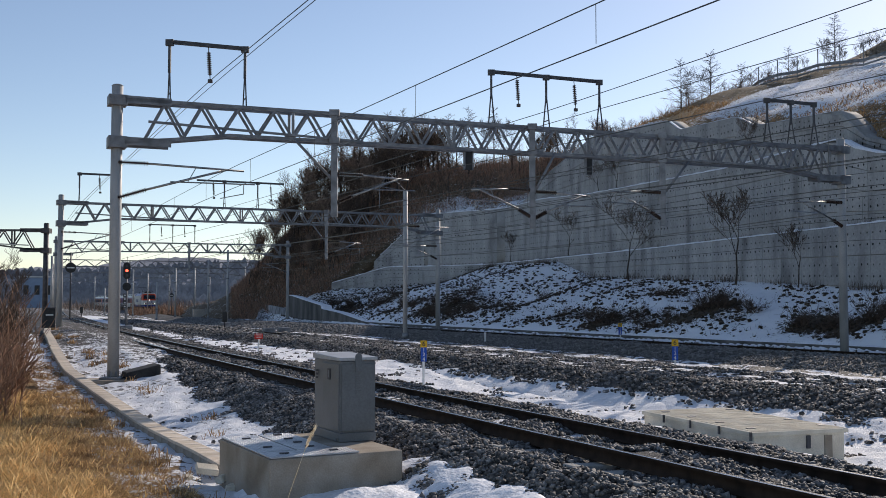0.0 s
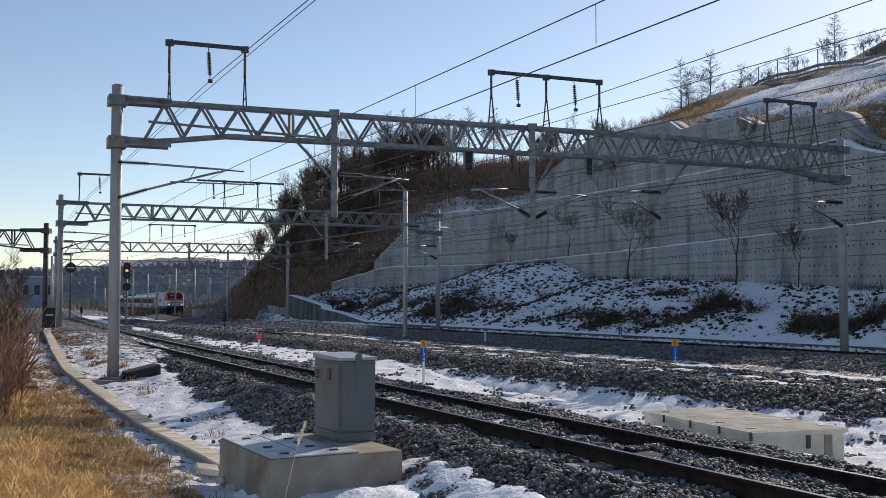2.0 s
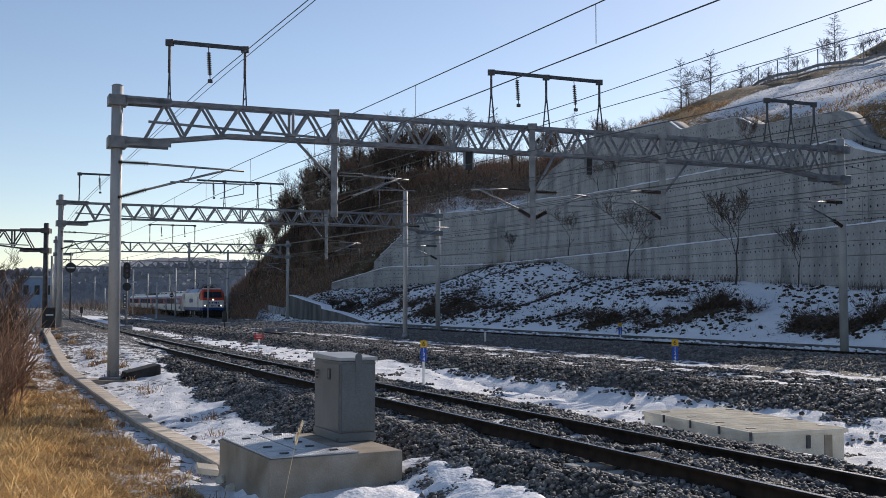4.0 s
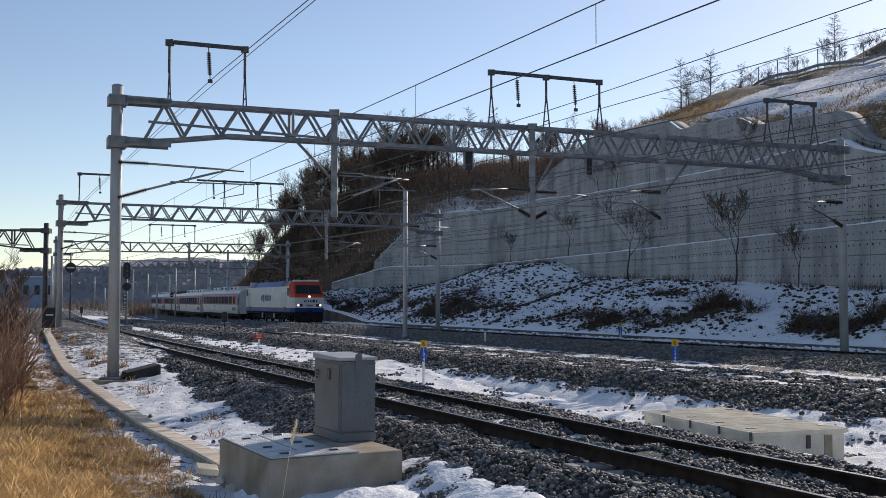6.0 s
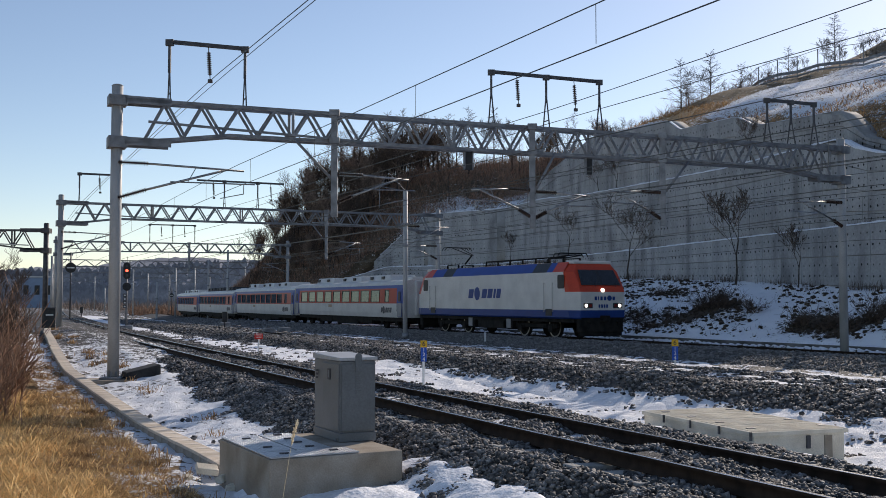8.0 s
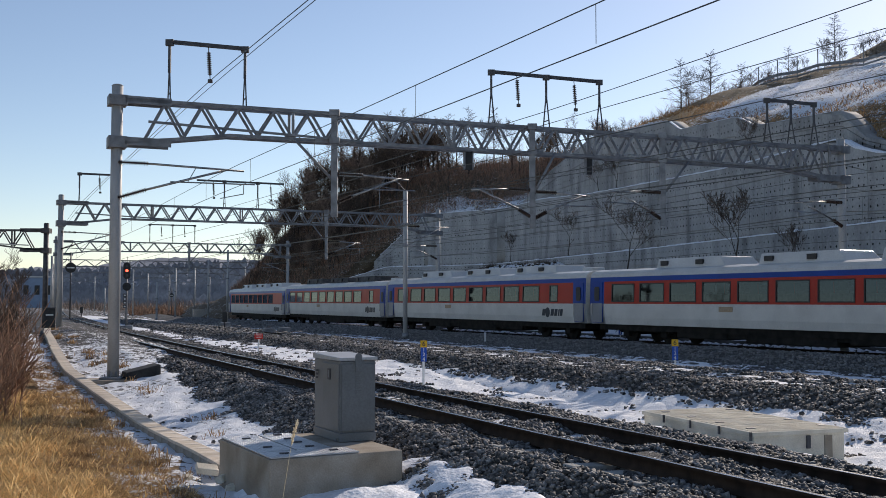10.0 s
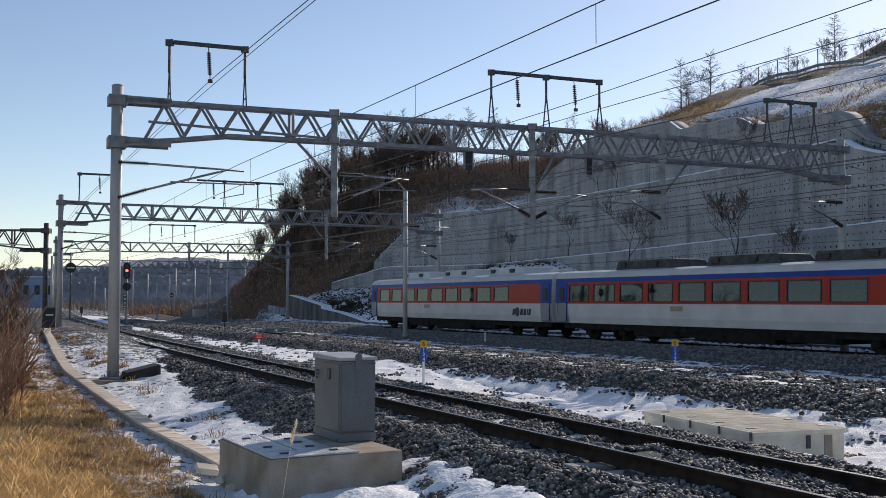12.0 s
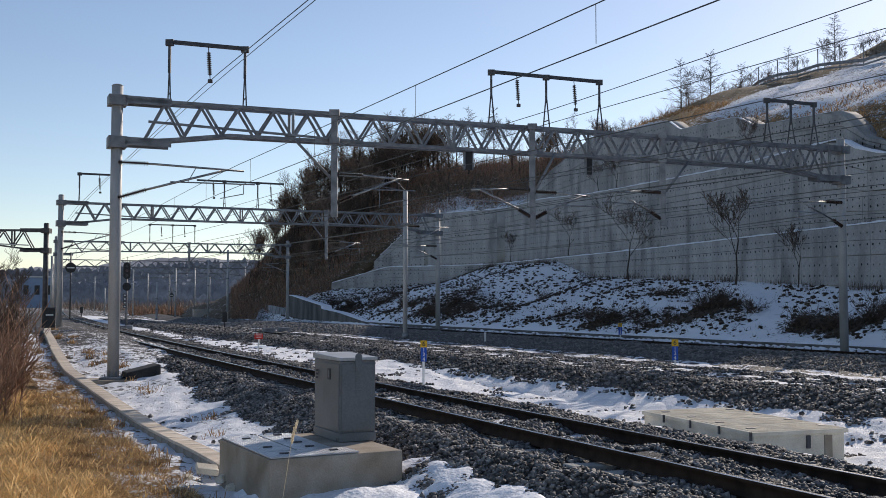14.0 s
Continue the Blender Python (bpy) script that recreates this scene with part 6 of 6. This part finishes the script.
def ground_or_hill(u, w):
    x, y = wall_at(u, w)
    return x, y, float(hill_z(u, w)) - .1


def place(src, used, x, y, z, scale):
    m = Matrix.Translation((x, y, z)) @ Matrix.Rotation(random.uniform(0, 6.28), 4, "Z")
    if not used:
        ob = src
        ob.scale = (scale,) * 3
        ob.matrix_basis = m @ Matrix.Diagonal((scale, scale, scale, 1))
    else:
        src_scale = src.scale.copy()
        ob = copy_thing(src, m)
        ob.scale = (scale,) * 3
    return ob


def build_trees():
    kinds = [[bare_tree("larch_tree", "leafless spreading larch on the skyline", 8, .5, 11, fine=.017, conic=True, wide=.34), 0],
             [bare_tree("larch_tree", "slim leafless larch on the skyline", 7, .5, 12, fine=.017, conic=True, wide=.28), 0],
             [bare_tree("bare_tree", "leafless spreading tree on the hillside", 7, .45, 13, 5, 2, .011), 0],
             [bare_tree("bare_tree", "leafless slender tree on the hillside", 6.5, .36, 17, 5, 2, .011), 0],
             [bare_tree("larch_tree", "dark leafless larch in the wood on the spur", 8, .5, 21, fine=.014, conic=True, bark=BRUSH_A), 0],
             [bare_tree("larch_tree", "tall dark leafless larch in the wood", 9, .5, 22, fine=.014, conic=True, wide=.16, bark=BRUSH_A), 0],
             [bare_tree("bare_tree", "leafless broad tree in the wood on the spur", 7, .42, 23, 4, 3, fine=.014, bark=BRUSH_A), 0]]

    def put(k, x, y, z, s):
        place(kinds[k][0], kinds[k][1], x, y, z, s)
        kinds[k][1] = 1

    random.seed(5)
    for i in range(175):
        u = random.uniform(WRUN[5] + 1, WRUN[8] + 7) if i > 14 else random.uniform(WRUN[4], WRUN[5])
        w = random.uniform(12, 36) if u < WRUN[6] else random.uniform(6, 26)
        put(random.choice((4, 5, 3, 2, 3, 6)) if i > 14 else random.choice((0, 2, 3)), *ground_or_hill(u, w), random.uniform(.8, 1.25) * (.6 if u < WRUN[6] else 1))
    for i in range(70):
        put(random.choice((2, 3, 6, 3)), *ground_or_hill(random.uniform(WRUN[7] - 2, WRUN[8] + 6), random.uniform(1.5, 11)), random.uniform(.5, .95))
    # single trees on the skyline above the snowfield
    for px, Z, w, k, s in ((1226, 0, 26, 0, .80), (1206, 0, 27, 1, .5), (1287, 0, 26, 1, .68), (1365, 0, 26, 2, .5), (1466, 0, 25, 3, .55), (1116, 0, 28, 1, .6), (1150, 0, 27, 3, .6), (1170, 0, 29, 2, .5), (1330, 0, 28, 3, .35),
                           (1415, 0, 26, 3, .32), (1430, 0, 27, 2, .3), (1080, 0, 28, 0, .5), (1020, 0, 30, 2, .5), (1545, 0, 26, 2, .42), (1530, 0, 27, 2, .35), (1562, 0, 25, 2, .42), (1500, 0, 27, 3, .3)):
        best = min(np.arange(WRUN[1], WRUN[6], .5), key=lambda u: abs(784 + 1816 * wall_at(u, w)[0] / wall_at(u, w)[1] - px))
        put(k, *ground_or_hill(best, w), s)
    # trees at the foot and on the ledges of the wall
    for px, w, lev, k, s in ((1112, -.8, FOOT, 2, .95), (1303, -.7, FOOT, 3, 1.0), (1005, .9, ZA, 2, .7), (1090, 2.2, ZB, 3, .55), (1060, 2.2, ZB, 2, .5), (1415, -.6, FOOT, 3, .6), (905, .9, ZA, 3, .6), (1330, 2.2, ZB, 2, .55)):
        best = min(np.arange(WRUN[1], WRUN[6], .5), key=lambda u: abs(784 + 1816 * wall_at(u, w)[0] / wall_at(u, w)[1] - px))
        x, y = wall_at(best, w)
        put(k, x, y, float(lerp(best, lev)) - .1, s)
    # scrub beside the straw and at the far left
    for x, y, k, s in ((-11.6, 27, 3, .38), (-13.2, 31, 2, .42), (-17, 40, 3, .55), (-22, 50, 2, .6), (-26.5, 60, 3, .7), (-30, 66, 2, .7)):
        put(k, x, y, float(ground_z(x, y)), s)


build_trees()


def shrub(seed, mat):
    """A leafless shrub: many stems from one stool, each with forked side twigs."""
    r = random.Random(seed)
    bm = bmesh.new()
    for _ in range(30):
        p = Vector((r.gauss(0, .16), r.gauss(0, .16), -.1))
        d = Vector((r.gauss(0, .55), r.gauss(0, .55), 1)).normalized()
        L = r.uniform(.45, 1.15)
        for k in range(3):
            q = p + d * L / 3
            rod(bm, p, q, .014 - .003 * k, .012 - .003 * k, 3, caps=False)
            for _ in range(3):
                e = (d + Vector((r.gauss(0, .6), r.gauss(0, .6), r.gauss(.1, .3)))).normalized()
                m = q + e * L * r.uniform(.15, .4)
                rod(bm, q, m, .008, .006, 3, caps=False)
                rod(bm, m, m + (e + Vector((r.gauss(0, .5), r.gauss(0, .5), .2))).normalized() * L * .2, .006, .005, 3, caps=False)
            p = q
            d = (d + Vector((r.gauss(0, .15), r.gauss(0, .15), .08))).normalized()
    return mesh_of(bm, mat)


def build_shrubs():
    meshes = [shrub(i, TWIG) for i in range(3)]
    rusty = [shrub(i + 7, TWIG_RED) for i in range(2)]
    random.seed(9)
    for px, e, s in SPOTS:
        for k in range(1):
            x, y = on_bearing(px, e + random.uniform(-.6, .6))
            x += random.uniform(-.7, .7)
            ob = new("shrub", random.choice(meshes))
            ob.matrix_basis = Matrix.Translation((x, y, float(ground_z(x, y)))) @ Matrix.Rotation(random.uniform(0, 6), 4, "Z") @ Matrix.Diagonal((s * .85, s * .85, s * .62, 1))
            tagged(ob, "dark leafless shrub on the snowy bank", "shrub", "shrubs on the bank")
    for x, y, s in ((-9.6, 21.5, 1.0), (-10.4, 24, 1.2), (-11.5, 26, 1.3), (-12.5, 29, 1.4), (-8.7, 19.6, .8), (-14, 33, 1.4), (-16.5, 38, 1.5), (-9.9, 23, 1.1)):
        ob = new("shrub", random.choice(rusty))
        ob.matrix_basis = Matrix.Translation((x, y, float(ground_z(x, y)))) @ Matrix.Diagonal((s, s, s * 1.2, 1))
        tagged(ob, "reddish brown dead shrub beside the straw", "shrub", "shrubs beside the straw")


build_shrubs()


def build_guardrail():
    ob = thing("guard_rail", "grey steel guard rail with mesh fence along the hill road", "guard rail")
    us = [u for u in np.arange(WRUN[1] + 2, WRUN[4] + 14, 3.0)]
    w = 22
    bm = bmesh.new()
    prev = None
    for u in us:
        x, y = wall_at(u, w)
        z = float(hill_z(u, w)) + .35 * float(bumps(x, y, 6, 4))
        p = Vector((x, y, z))
        pb = bmesh.new()
        rod(pb, p - Vector((0, 0, .5)), p + Vector((0, 0, 2.1)), .05, n=6)
        part("post", pb, GALV, ob)
        if prev:
            for h, hh in ((.62, .26), (.22, .14)):
                b2 = bmesh.new()
                bar(b2, prev + Vector((0, 0, h)), p + Vector((0, 0, h)), .08, hh)
                part("rail_beam", b2, GALV, ob)
            b2 = bmesh.new()
            rod(b2, prev + Vector((0, 0, 2.05)), p + Vector((0, 0, 2.05)), .025, n=5)
            part("top_rail", b2, GALV, ob)
        prev = p


build_guardrail()


def build_far_scrub():
    """Brown thickets beyond the station tracks, and a row of rough bushes in front of the far ridge."""
    for n, r0, r1, long, mat, lab in ((9000, 165, 215, 1.6, TWIG_RED, "brown thicket beyond the station tracks"), (7000, 215, 330, 3.0, BRUSH_A, "grey-brown leafless thicket far down the line")):
        x, y = scatter_polar(n, -.305 if r0 < 200 else -.38, -.205, r0, r1)
        k = bumps(x, y, 9, 3) + .4 * bumps(x, y, 3, 5) > -.15
        x, y = x[k], y[k]
        m = len(x)
        stuff("thicket", blades(x, y, np.full(m, -.6), rng.uniform(.4, 1, m) * long * np.clip(1 + .5 * bumps(x, y, 6, 2), .3, 2), .09, rng.uniform(.1, .9, m), mat, .2), lab, "thicket")


build_far_scrub()


def build_rubble():
    """Broken concrete at the end of the cable trough."""
    for x, y, z, w, d, h, a, tip in ((-3.36, 14.75, -.50, .30, .22, .09, 20, 14), (-3.05, 14.35, -.56, .20, .16, .10, 65, -18), (-3.55, 14.45, -.57, .12, .15, .08, 40, 8), (-2.82, 13.9, -.60, .14, .12, .08, 10, 20)):
        ob = thing("broken_slab", "broken piece of pale concrete lying in the snow", "rubble", pose(x, y, z, tip, tip * .5, a), "broken concrete pieces")
        bm = bmesh.new()
        box(bm, -w / 2, w / 2, -d / 2, d / 2, -h / 2, h / 2, .012)
        for v in bm.verts:
            v.co.x += .12 * v.co.y + .02 * math.sin(v.co.y * 40)
            v.co.y += .02 * math.sin(v.co.x * 31)
        part("slab", bm, CREAM, ob)


build_rubble()
hx, hy = wall_at(73.5, 24.5)
mast(hx, hy, float(hill_z(73.5, 24.5)) - .3, float(hill_z(73.5, 24.5)) + 6, .07, "road_pole", "slim grey pole beside the hill road")


def build_plume():
    """A single reed with a feathery head, swaying before the pit."""
    ob = thing("reed_plume", "single dry reed with a feathery golden plume", "reed", pose(-1.85, 11.7, -.62))
    bm = bmesh.new()
    rod(bm, (0, 0, 0), (.01, 0, .97), .004, .003, 5)
    part("stalk", bm, PALE_PLUME, ob)
    n = 240
    t = rng.uniform(0, 1, n)
    x, y, z = .01 + t * .03 + rng.normal(0, .008, n), rng.normal(0, .008, n), .90 + t * .27
    part("plume", blades(x, y, z, rng.uniform(.03, .07, n) * (1.15 - t * .5), .004, rng.uniform(.1, .45, n), PALE_PLUME), None, ob)
    return ob


PLUME = build_plume()


# ---------------------------------------------------------------- ballast stones
# loose stones lying in the snow strips
LOOSE_R = [(3.2, -.34), (4.5, -.36), (9.5, -.36)]


def stones(arc, z, sec, s0, s1, e0, e1, per, size, name, label, keep=None, mat=None):
    n = int((s1 - s0) * (e1 - e0) * per)
    s, e = rng.uniform(s0, s1, n), rng.uniform(e0, e1, n)
    a = arc.phi - arc.k * s
    x, y = arc.cx - (arc.r - e) * np.cos(a), arc.cy - (arc.r - e) * np.sin(a)
    if keep is not None:
        k = keep(s, e, x, y)
        s, e, x, y = s[k], e[k], x[k], y[k]
    n = len(x)
    h = z + np.interp(e, [p[0] for p in sec], [p[1] for p in sec]) + .025 * bumps(x, y, .35, 3) + .03 * bumps(x, y, 1.1, 8)
    if arc is MAIN:
        h = h + fall(s)
    if sec is LOOSE_R:
        h = h - hollow(e, s)
    r = size * rng.uniform(.55, 1.25, n)
    base = np.array([(1, 0, 0), (-.5, .87, 0), (-.5, -.87, 0), (.4, .5, .75), (-.8, 0, .7), (.4, -.6, .8), (0, 0, -.8)])
    faces = np.array([(0, 1, 3), (1, 4, 3), (1, 2, 4), (2, 5, 4), (2, 0, 5), (0, 3, 5), (3, 4, 5), (0, 6, 1), (1, 6, 2), (2, 6, 0)])
    v = base[None] * r[:, None, None] * rng.uniform(.65, 1.35, (n, 7, 3))
    ang = rng.uniform(0, 2 * np.pi, n)
    tilt = rng.normal(0, .5, n)
    c, q = np.cos(tilt)[:, None], np.sin(tilt)[:, None]
    vx, vz = v[..., 0] * c - v[..., 2] * q, v[..., 0] * q + v[..., 2] * c
    c, q = np.cos(ang)[:, None], np.sin(ang)[:, None]
    px, py = vx * c - v[..., 1] * q, vx * q + v[..., 1] * c
    p = np.stack([px + x[:, None], py + y[:, None], vz + (h + r * .15)[:, None]], -1).reshape(-1, 3)
    f = (faces[None] + (np.arange(n) * 7)[:, None, None]).reshape(-1, 3)
    stuff(name, arrays(p, f, mat or STONE), label, "ballast")


def off_rails(s, e, x, y):
    return (np.abs(np.abs(e) - .7525) > .09) & ~((np.abs(e) < .66) & (bumps(x, y, .8, 2) > .55))


NEAR_SEC, MID_SEC, MAIN_SEC = (b[5] for b in BEDS)
stones(NEAR, NEAR_Z, NEAR_SEC, 2, 24, -2.75, 2.7, 520, .040, "ballast_stones", "grey angular ballast stones along the near track", off_rails)
stones(NEAR, NEAR_Z, NEAR_SEC, 24, 70, -2.9, 2.8, 190, .05, "ballast_stones", "grey angular ballast stones along the near track", off_rails)
PALE_STONE = material("pale_ballast_stone", [(.12, .118, .115), (.27, .262, .255)], 5, .85, 0, .3, 60, rand=-.3)
stones(MAIN, MAIN_Z, MID_SEC, -8, 60, -14.9, -8.6, 170, .050, "ballast_stones", "grey angular ballast stones on the middle bed", lambda s, e, x, y: bumps(x, y, .9, 4) + .5 * bumps(x, y, .3, 7) < np.where((e > -12.5) & (e < -10.2), -.2, np.where(e > -9.3, .2, np.where(e < -14.5, .1, 1.2))))
stones(MAIN, MAIN_Z, MAIN_SEC, -8, 60, -5.4, -1.2, 110, .045, "ballast_stones", "fine pale ballast stones beside the main track", mat=PALE_STONE)
stones(NEAR, NEAR_Z, LOOSE_R, 2, 75, 2.5, 8.6, 75, .045, "loose_stones", "loose stones scattered in the snow", lambda s, e, x, y: bumps(x, y, .45, 6) + .6 * bumps(x, y, 1.6, 1) + 1.2 * np.clip((e - 7.2) / 1.4, 0, 1) + 1.2 * np.clip((3.2 - e) / .7, 0, 1) > .5)
stones(NEAR, NEAR_Z, [(-5, -.72), (-4.0, -.70), (-2.6, -.6)], 10, 60, -4.2, -2.4, 60, .05, "loose_stones", "loose stones at the foot of the ballast, in snow", lambda s, e, x, y: bumps(x, y, .45, 9) + 1.6 * np.clip((e + 3.2) / .8, 0, 1) > .9)
stones(MAIN, MAIN_Z, MID_SEC, 60, 125, -14.9, -8.2, 34, .10, "ballast_stones", "grey ballast stones farther along the middle bed")
stones(MAIN, MAIN_Z, MAIN_SEC, 60, 125, -5.6, 3.6, 34, .09, "ballast_stones", "grey ballast stones farther along the main track", lambda s, e, x, y: np.abs(np.abs(e) - .7525) > .12, mat=PALE_STONE)
stones(NEAR, NEAR_Z, NEAR_SEC, 70, 140, -2.7, 2.8, 40, .09, "ballast_stones", "grey ballast stones farther along the near track", off_rails)


def build_bank_clods():
    """Tufts of dead grass and clods of soil that poke through the snow of the bank."""
    n = 42000
    s, e = rng.uniform(-6, 112, n), rng.uniform(5.2, 26, n)
    a = MAIN.phi - MAIN.k * s
    x, y = MAIN.cx - (MAIN.r - e) * np.cos(a), MAIN.cy - (MAIN.r - e) * np.sin(a)
    w, u = wall_off(x, y)
    thick = np.zeros(n)
    for px, d, size in SPOTS:
        cx, cy = on_bearing(px, d)
        thick = np.maximum(thick, np.exp(-((x - cx) ** 2 + (y - cy) ** 2) / (1.25 * size) ** 2))
    bare = np.exp(-((784 + 1816 * x / y - 1372 + (e - 5) * 5) / 42) ** 4)
    like = .22 + .22 * np.clip(bumps(x, y, 2.5, 4), 0, 1) + .7 * thick + .25 * (u > WRUN[5] - 4)
    k = (w < -.3) & (rng.uniform(0, 1, n) < like * (1 - .9 * bare))
    x, y = x[k], y[k]
    n = len(x)
    r = .075 * rng.uniform(.5, 1.7, n) ** 1.3
    base = np.array([(1.5, 0, 0), (-.7, .8, 0), (-.7, -.8, 0), (.5, .4, .6), (-.7, 0, .55), (.4, -.5, .65), (0, 0, -.8)])
    faces = np.array([(0, 1, 3), (1, 4, 3), (1, 2, 4), (2, 5, 4), (2, 0, 5), (0, 3, 5), (3, 4, 5), (0, 6, 1), (1, 6, 2), (2, 6, 0)])
    v = base[None] * r[:, None, None] * rng.uniform(.6, 1.4, (n, 7, 3))
    q = rng.normal(0, .5, n)[:, None]
    px, py = v[..., 0] * np.cos(q) - v[..., 1] * np.sin(q), v[..., 0] * np.sin(q) + v[..., 1] * np.cos(q)
    z = ground_z(x, y)
    pts = np.stack([px + x[:, None], py + y[:, None], v[..., 2] + z[:, None] + .01], -1).reshape(-1, 3)
    soil = material("dark_soil_clod", [(.035, .028, .02), (.09, .07, .05)], 6, .95, 0, .3, 40, rand=-.3)
    stuff("soil_clods", arrays(pts, (faces[None] + (np.arange(n) * 7)[:, None, None]).reshape(-1, 3), soil), "dark clods poking through the snow of the bank", "soil")
    i = rng.integers(0, n, n * 3)
    stuff("bank_tufts", blades(x[i] + rng.normal(0, .12, n * 3), y[i] + rng.normal(0, .12, n * 3), z[i], rng.uniform(.1, .38, n * 3), .018, rng.uniform(.2, .95, n * 3), TWIG, .3), "dead grass tufts in the snow of the bank", "grass")


build_bank_clods()


def build_shoulder_snow():
    """A drift lying against the foot of the near bed, beside the concrete pit."""
    ss, ts = np.linspace(2, 13.6, 110), np.linspace(0, 1, 40)
    pts = []
    for s in ss:
        edge = -1.95 + .14 * float(bumps(s, 0.0, .9, 5)) - max(0, s - 12.6) * .6
        for t in ts:
            e = -4.6 + t * (edge + 4.6)
            x, y = NEAR.at(s, e)
            bed = NEAR_Z + np.interp(e, [p[0] for p in NEAR_SEC], [p[1] for p in NEAR_SEC])
            low = max(float(bed), float(ground_z(x, y)))
            lip = min(1, (1 - t) * 9) ** .5 * min(1, t * 8) * min(1, (13.6 - s) * 3)
            pts.append((x, y, low - .04 + lip * (.13 + .03 * float(bumps(x, y, .5, 2)) + .015 * float(bumps(x, y, .18, 4)))))
    n, k = len(ss), len(ts)
    i, j = np.meshgrid(np.arange(n - 1), np.arange(k - 1), indexing="ij")
    f = np.stack([i * k + j, i * k + j + 1, (i + 1) * k + j + 1, (i + 1) * k + j], -1).reshape(-1, 4)
    stuff("snow_drift", arrays(np.array(pts), f, SNOW, True), "white drift of snow against the ballast shoulder", "snow")


build_shoulder_snow()


def build_verge_snow():
    """Snow left lying on the cess beyond the main track, along the bend."""
    ss, ts = np.linspace(92, 168, 150), np.linspace(0, 1, 16)
    pts = []
    for s in ss:
        e0 = 2.5 + .5 * float(bumps(s, 0.0, 4, 5)) + .3 * float(bumps(s, 0.0, 1.3, 2))
        for t in ts:
            e = e0 + t * (4.7 - e0)
            x, y = MAIN.at(s, e)
            bed = MAIN_Z + float(fall(s)) + float(np.interp(e, [p[0] for p in MAIN_SEC], [p[1] for p in MAIN_SEC]))
            pts.append((x, y, bed + .02 + .11 * min(1, t * 6) ** .6 * min(1, (s - 92) / 3, (168 - s) / 3) + .03 * float(bumps(x, y, .9, 3))))
    n, k = len(ss), len(ts)
    i, j = np.meshgrid(np.arange(n - 1), np.arange(k - 1), indexing="ij")
    f = np.stack([i * k + j, i * k + j + 1, (i + 1) * k + j + 1, (i + 1) * k + j], -1).reshape(-1, 4)
    stuff("snow_verge", arrays(np.array(pts), f, SNOW, True), "white strip of snow beyond the main track", "snow")


build_verge_snow()


def motions():
    # the train comes round the bend at a steady pace
    for ob, back in train:
        rows = []
        for i in range(29):
            t = i * .5
            s = GAP0 - SPEED * t + back
            x, y = MAIN.at(s)
            rows.append((t, pose(x, y, MAIN_Z + float(fall(s)), 0, 0, math.degrees(MAIN.yaw(s)) + 180)))
        walk(ob, rows)
    # the reed leans over and swings back
    walk(PLUME, [(t, pose(-1.85, 11.7, -.62, 0, a, 0)) for t, a in ((0, 18.5), (1, 14), (1.7, 12), (2.4, 13), (3.2, 12.5), (5.3, 8), (7, 7.5), (9, 8.5), (11, 7.5), (14, 7.8))])
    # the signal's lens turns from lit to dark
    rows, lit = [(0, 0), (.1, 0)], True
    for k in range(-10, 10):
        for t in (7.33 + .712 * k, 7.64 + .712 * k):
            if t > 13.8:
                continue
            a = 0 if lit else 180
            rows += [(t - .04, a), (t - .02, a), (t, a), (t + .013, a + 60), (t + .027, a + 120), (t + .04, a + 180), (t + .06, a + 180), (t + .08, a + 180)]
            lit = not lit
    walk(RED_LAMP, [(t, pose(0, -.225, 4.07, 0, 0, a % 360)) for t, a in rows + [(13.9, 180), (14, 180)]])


motions()
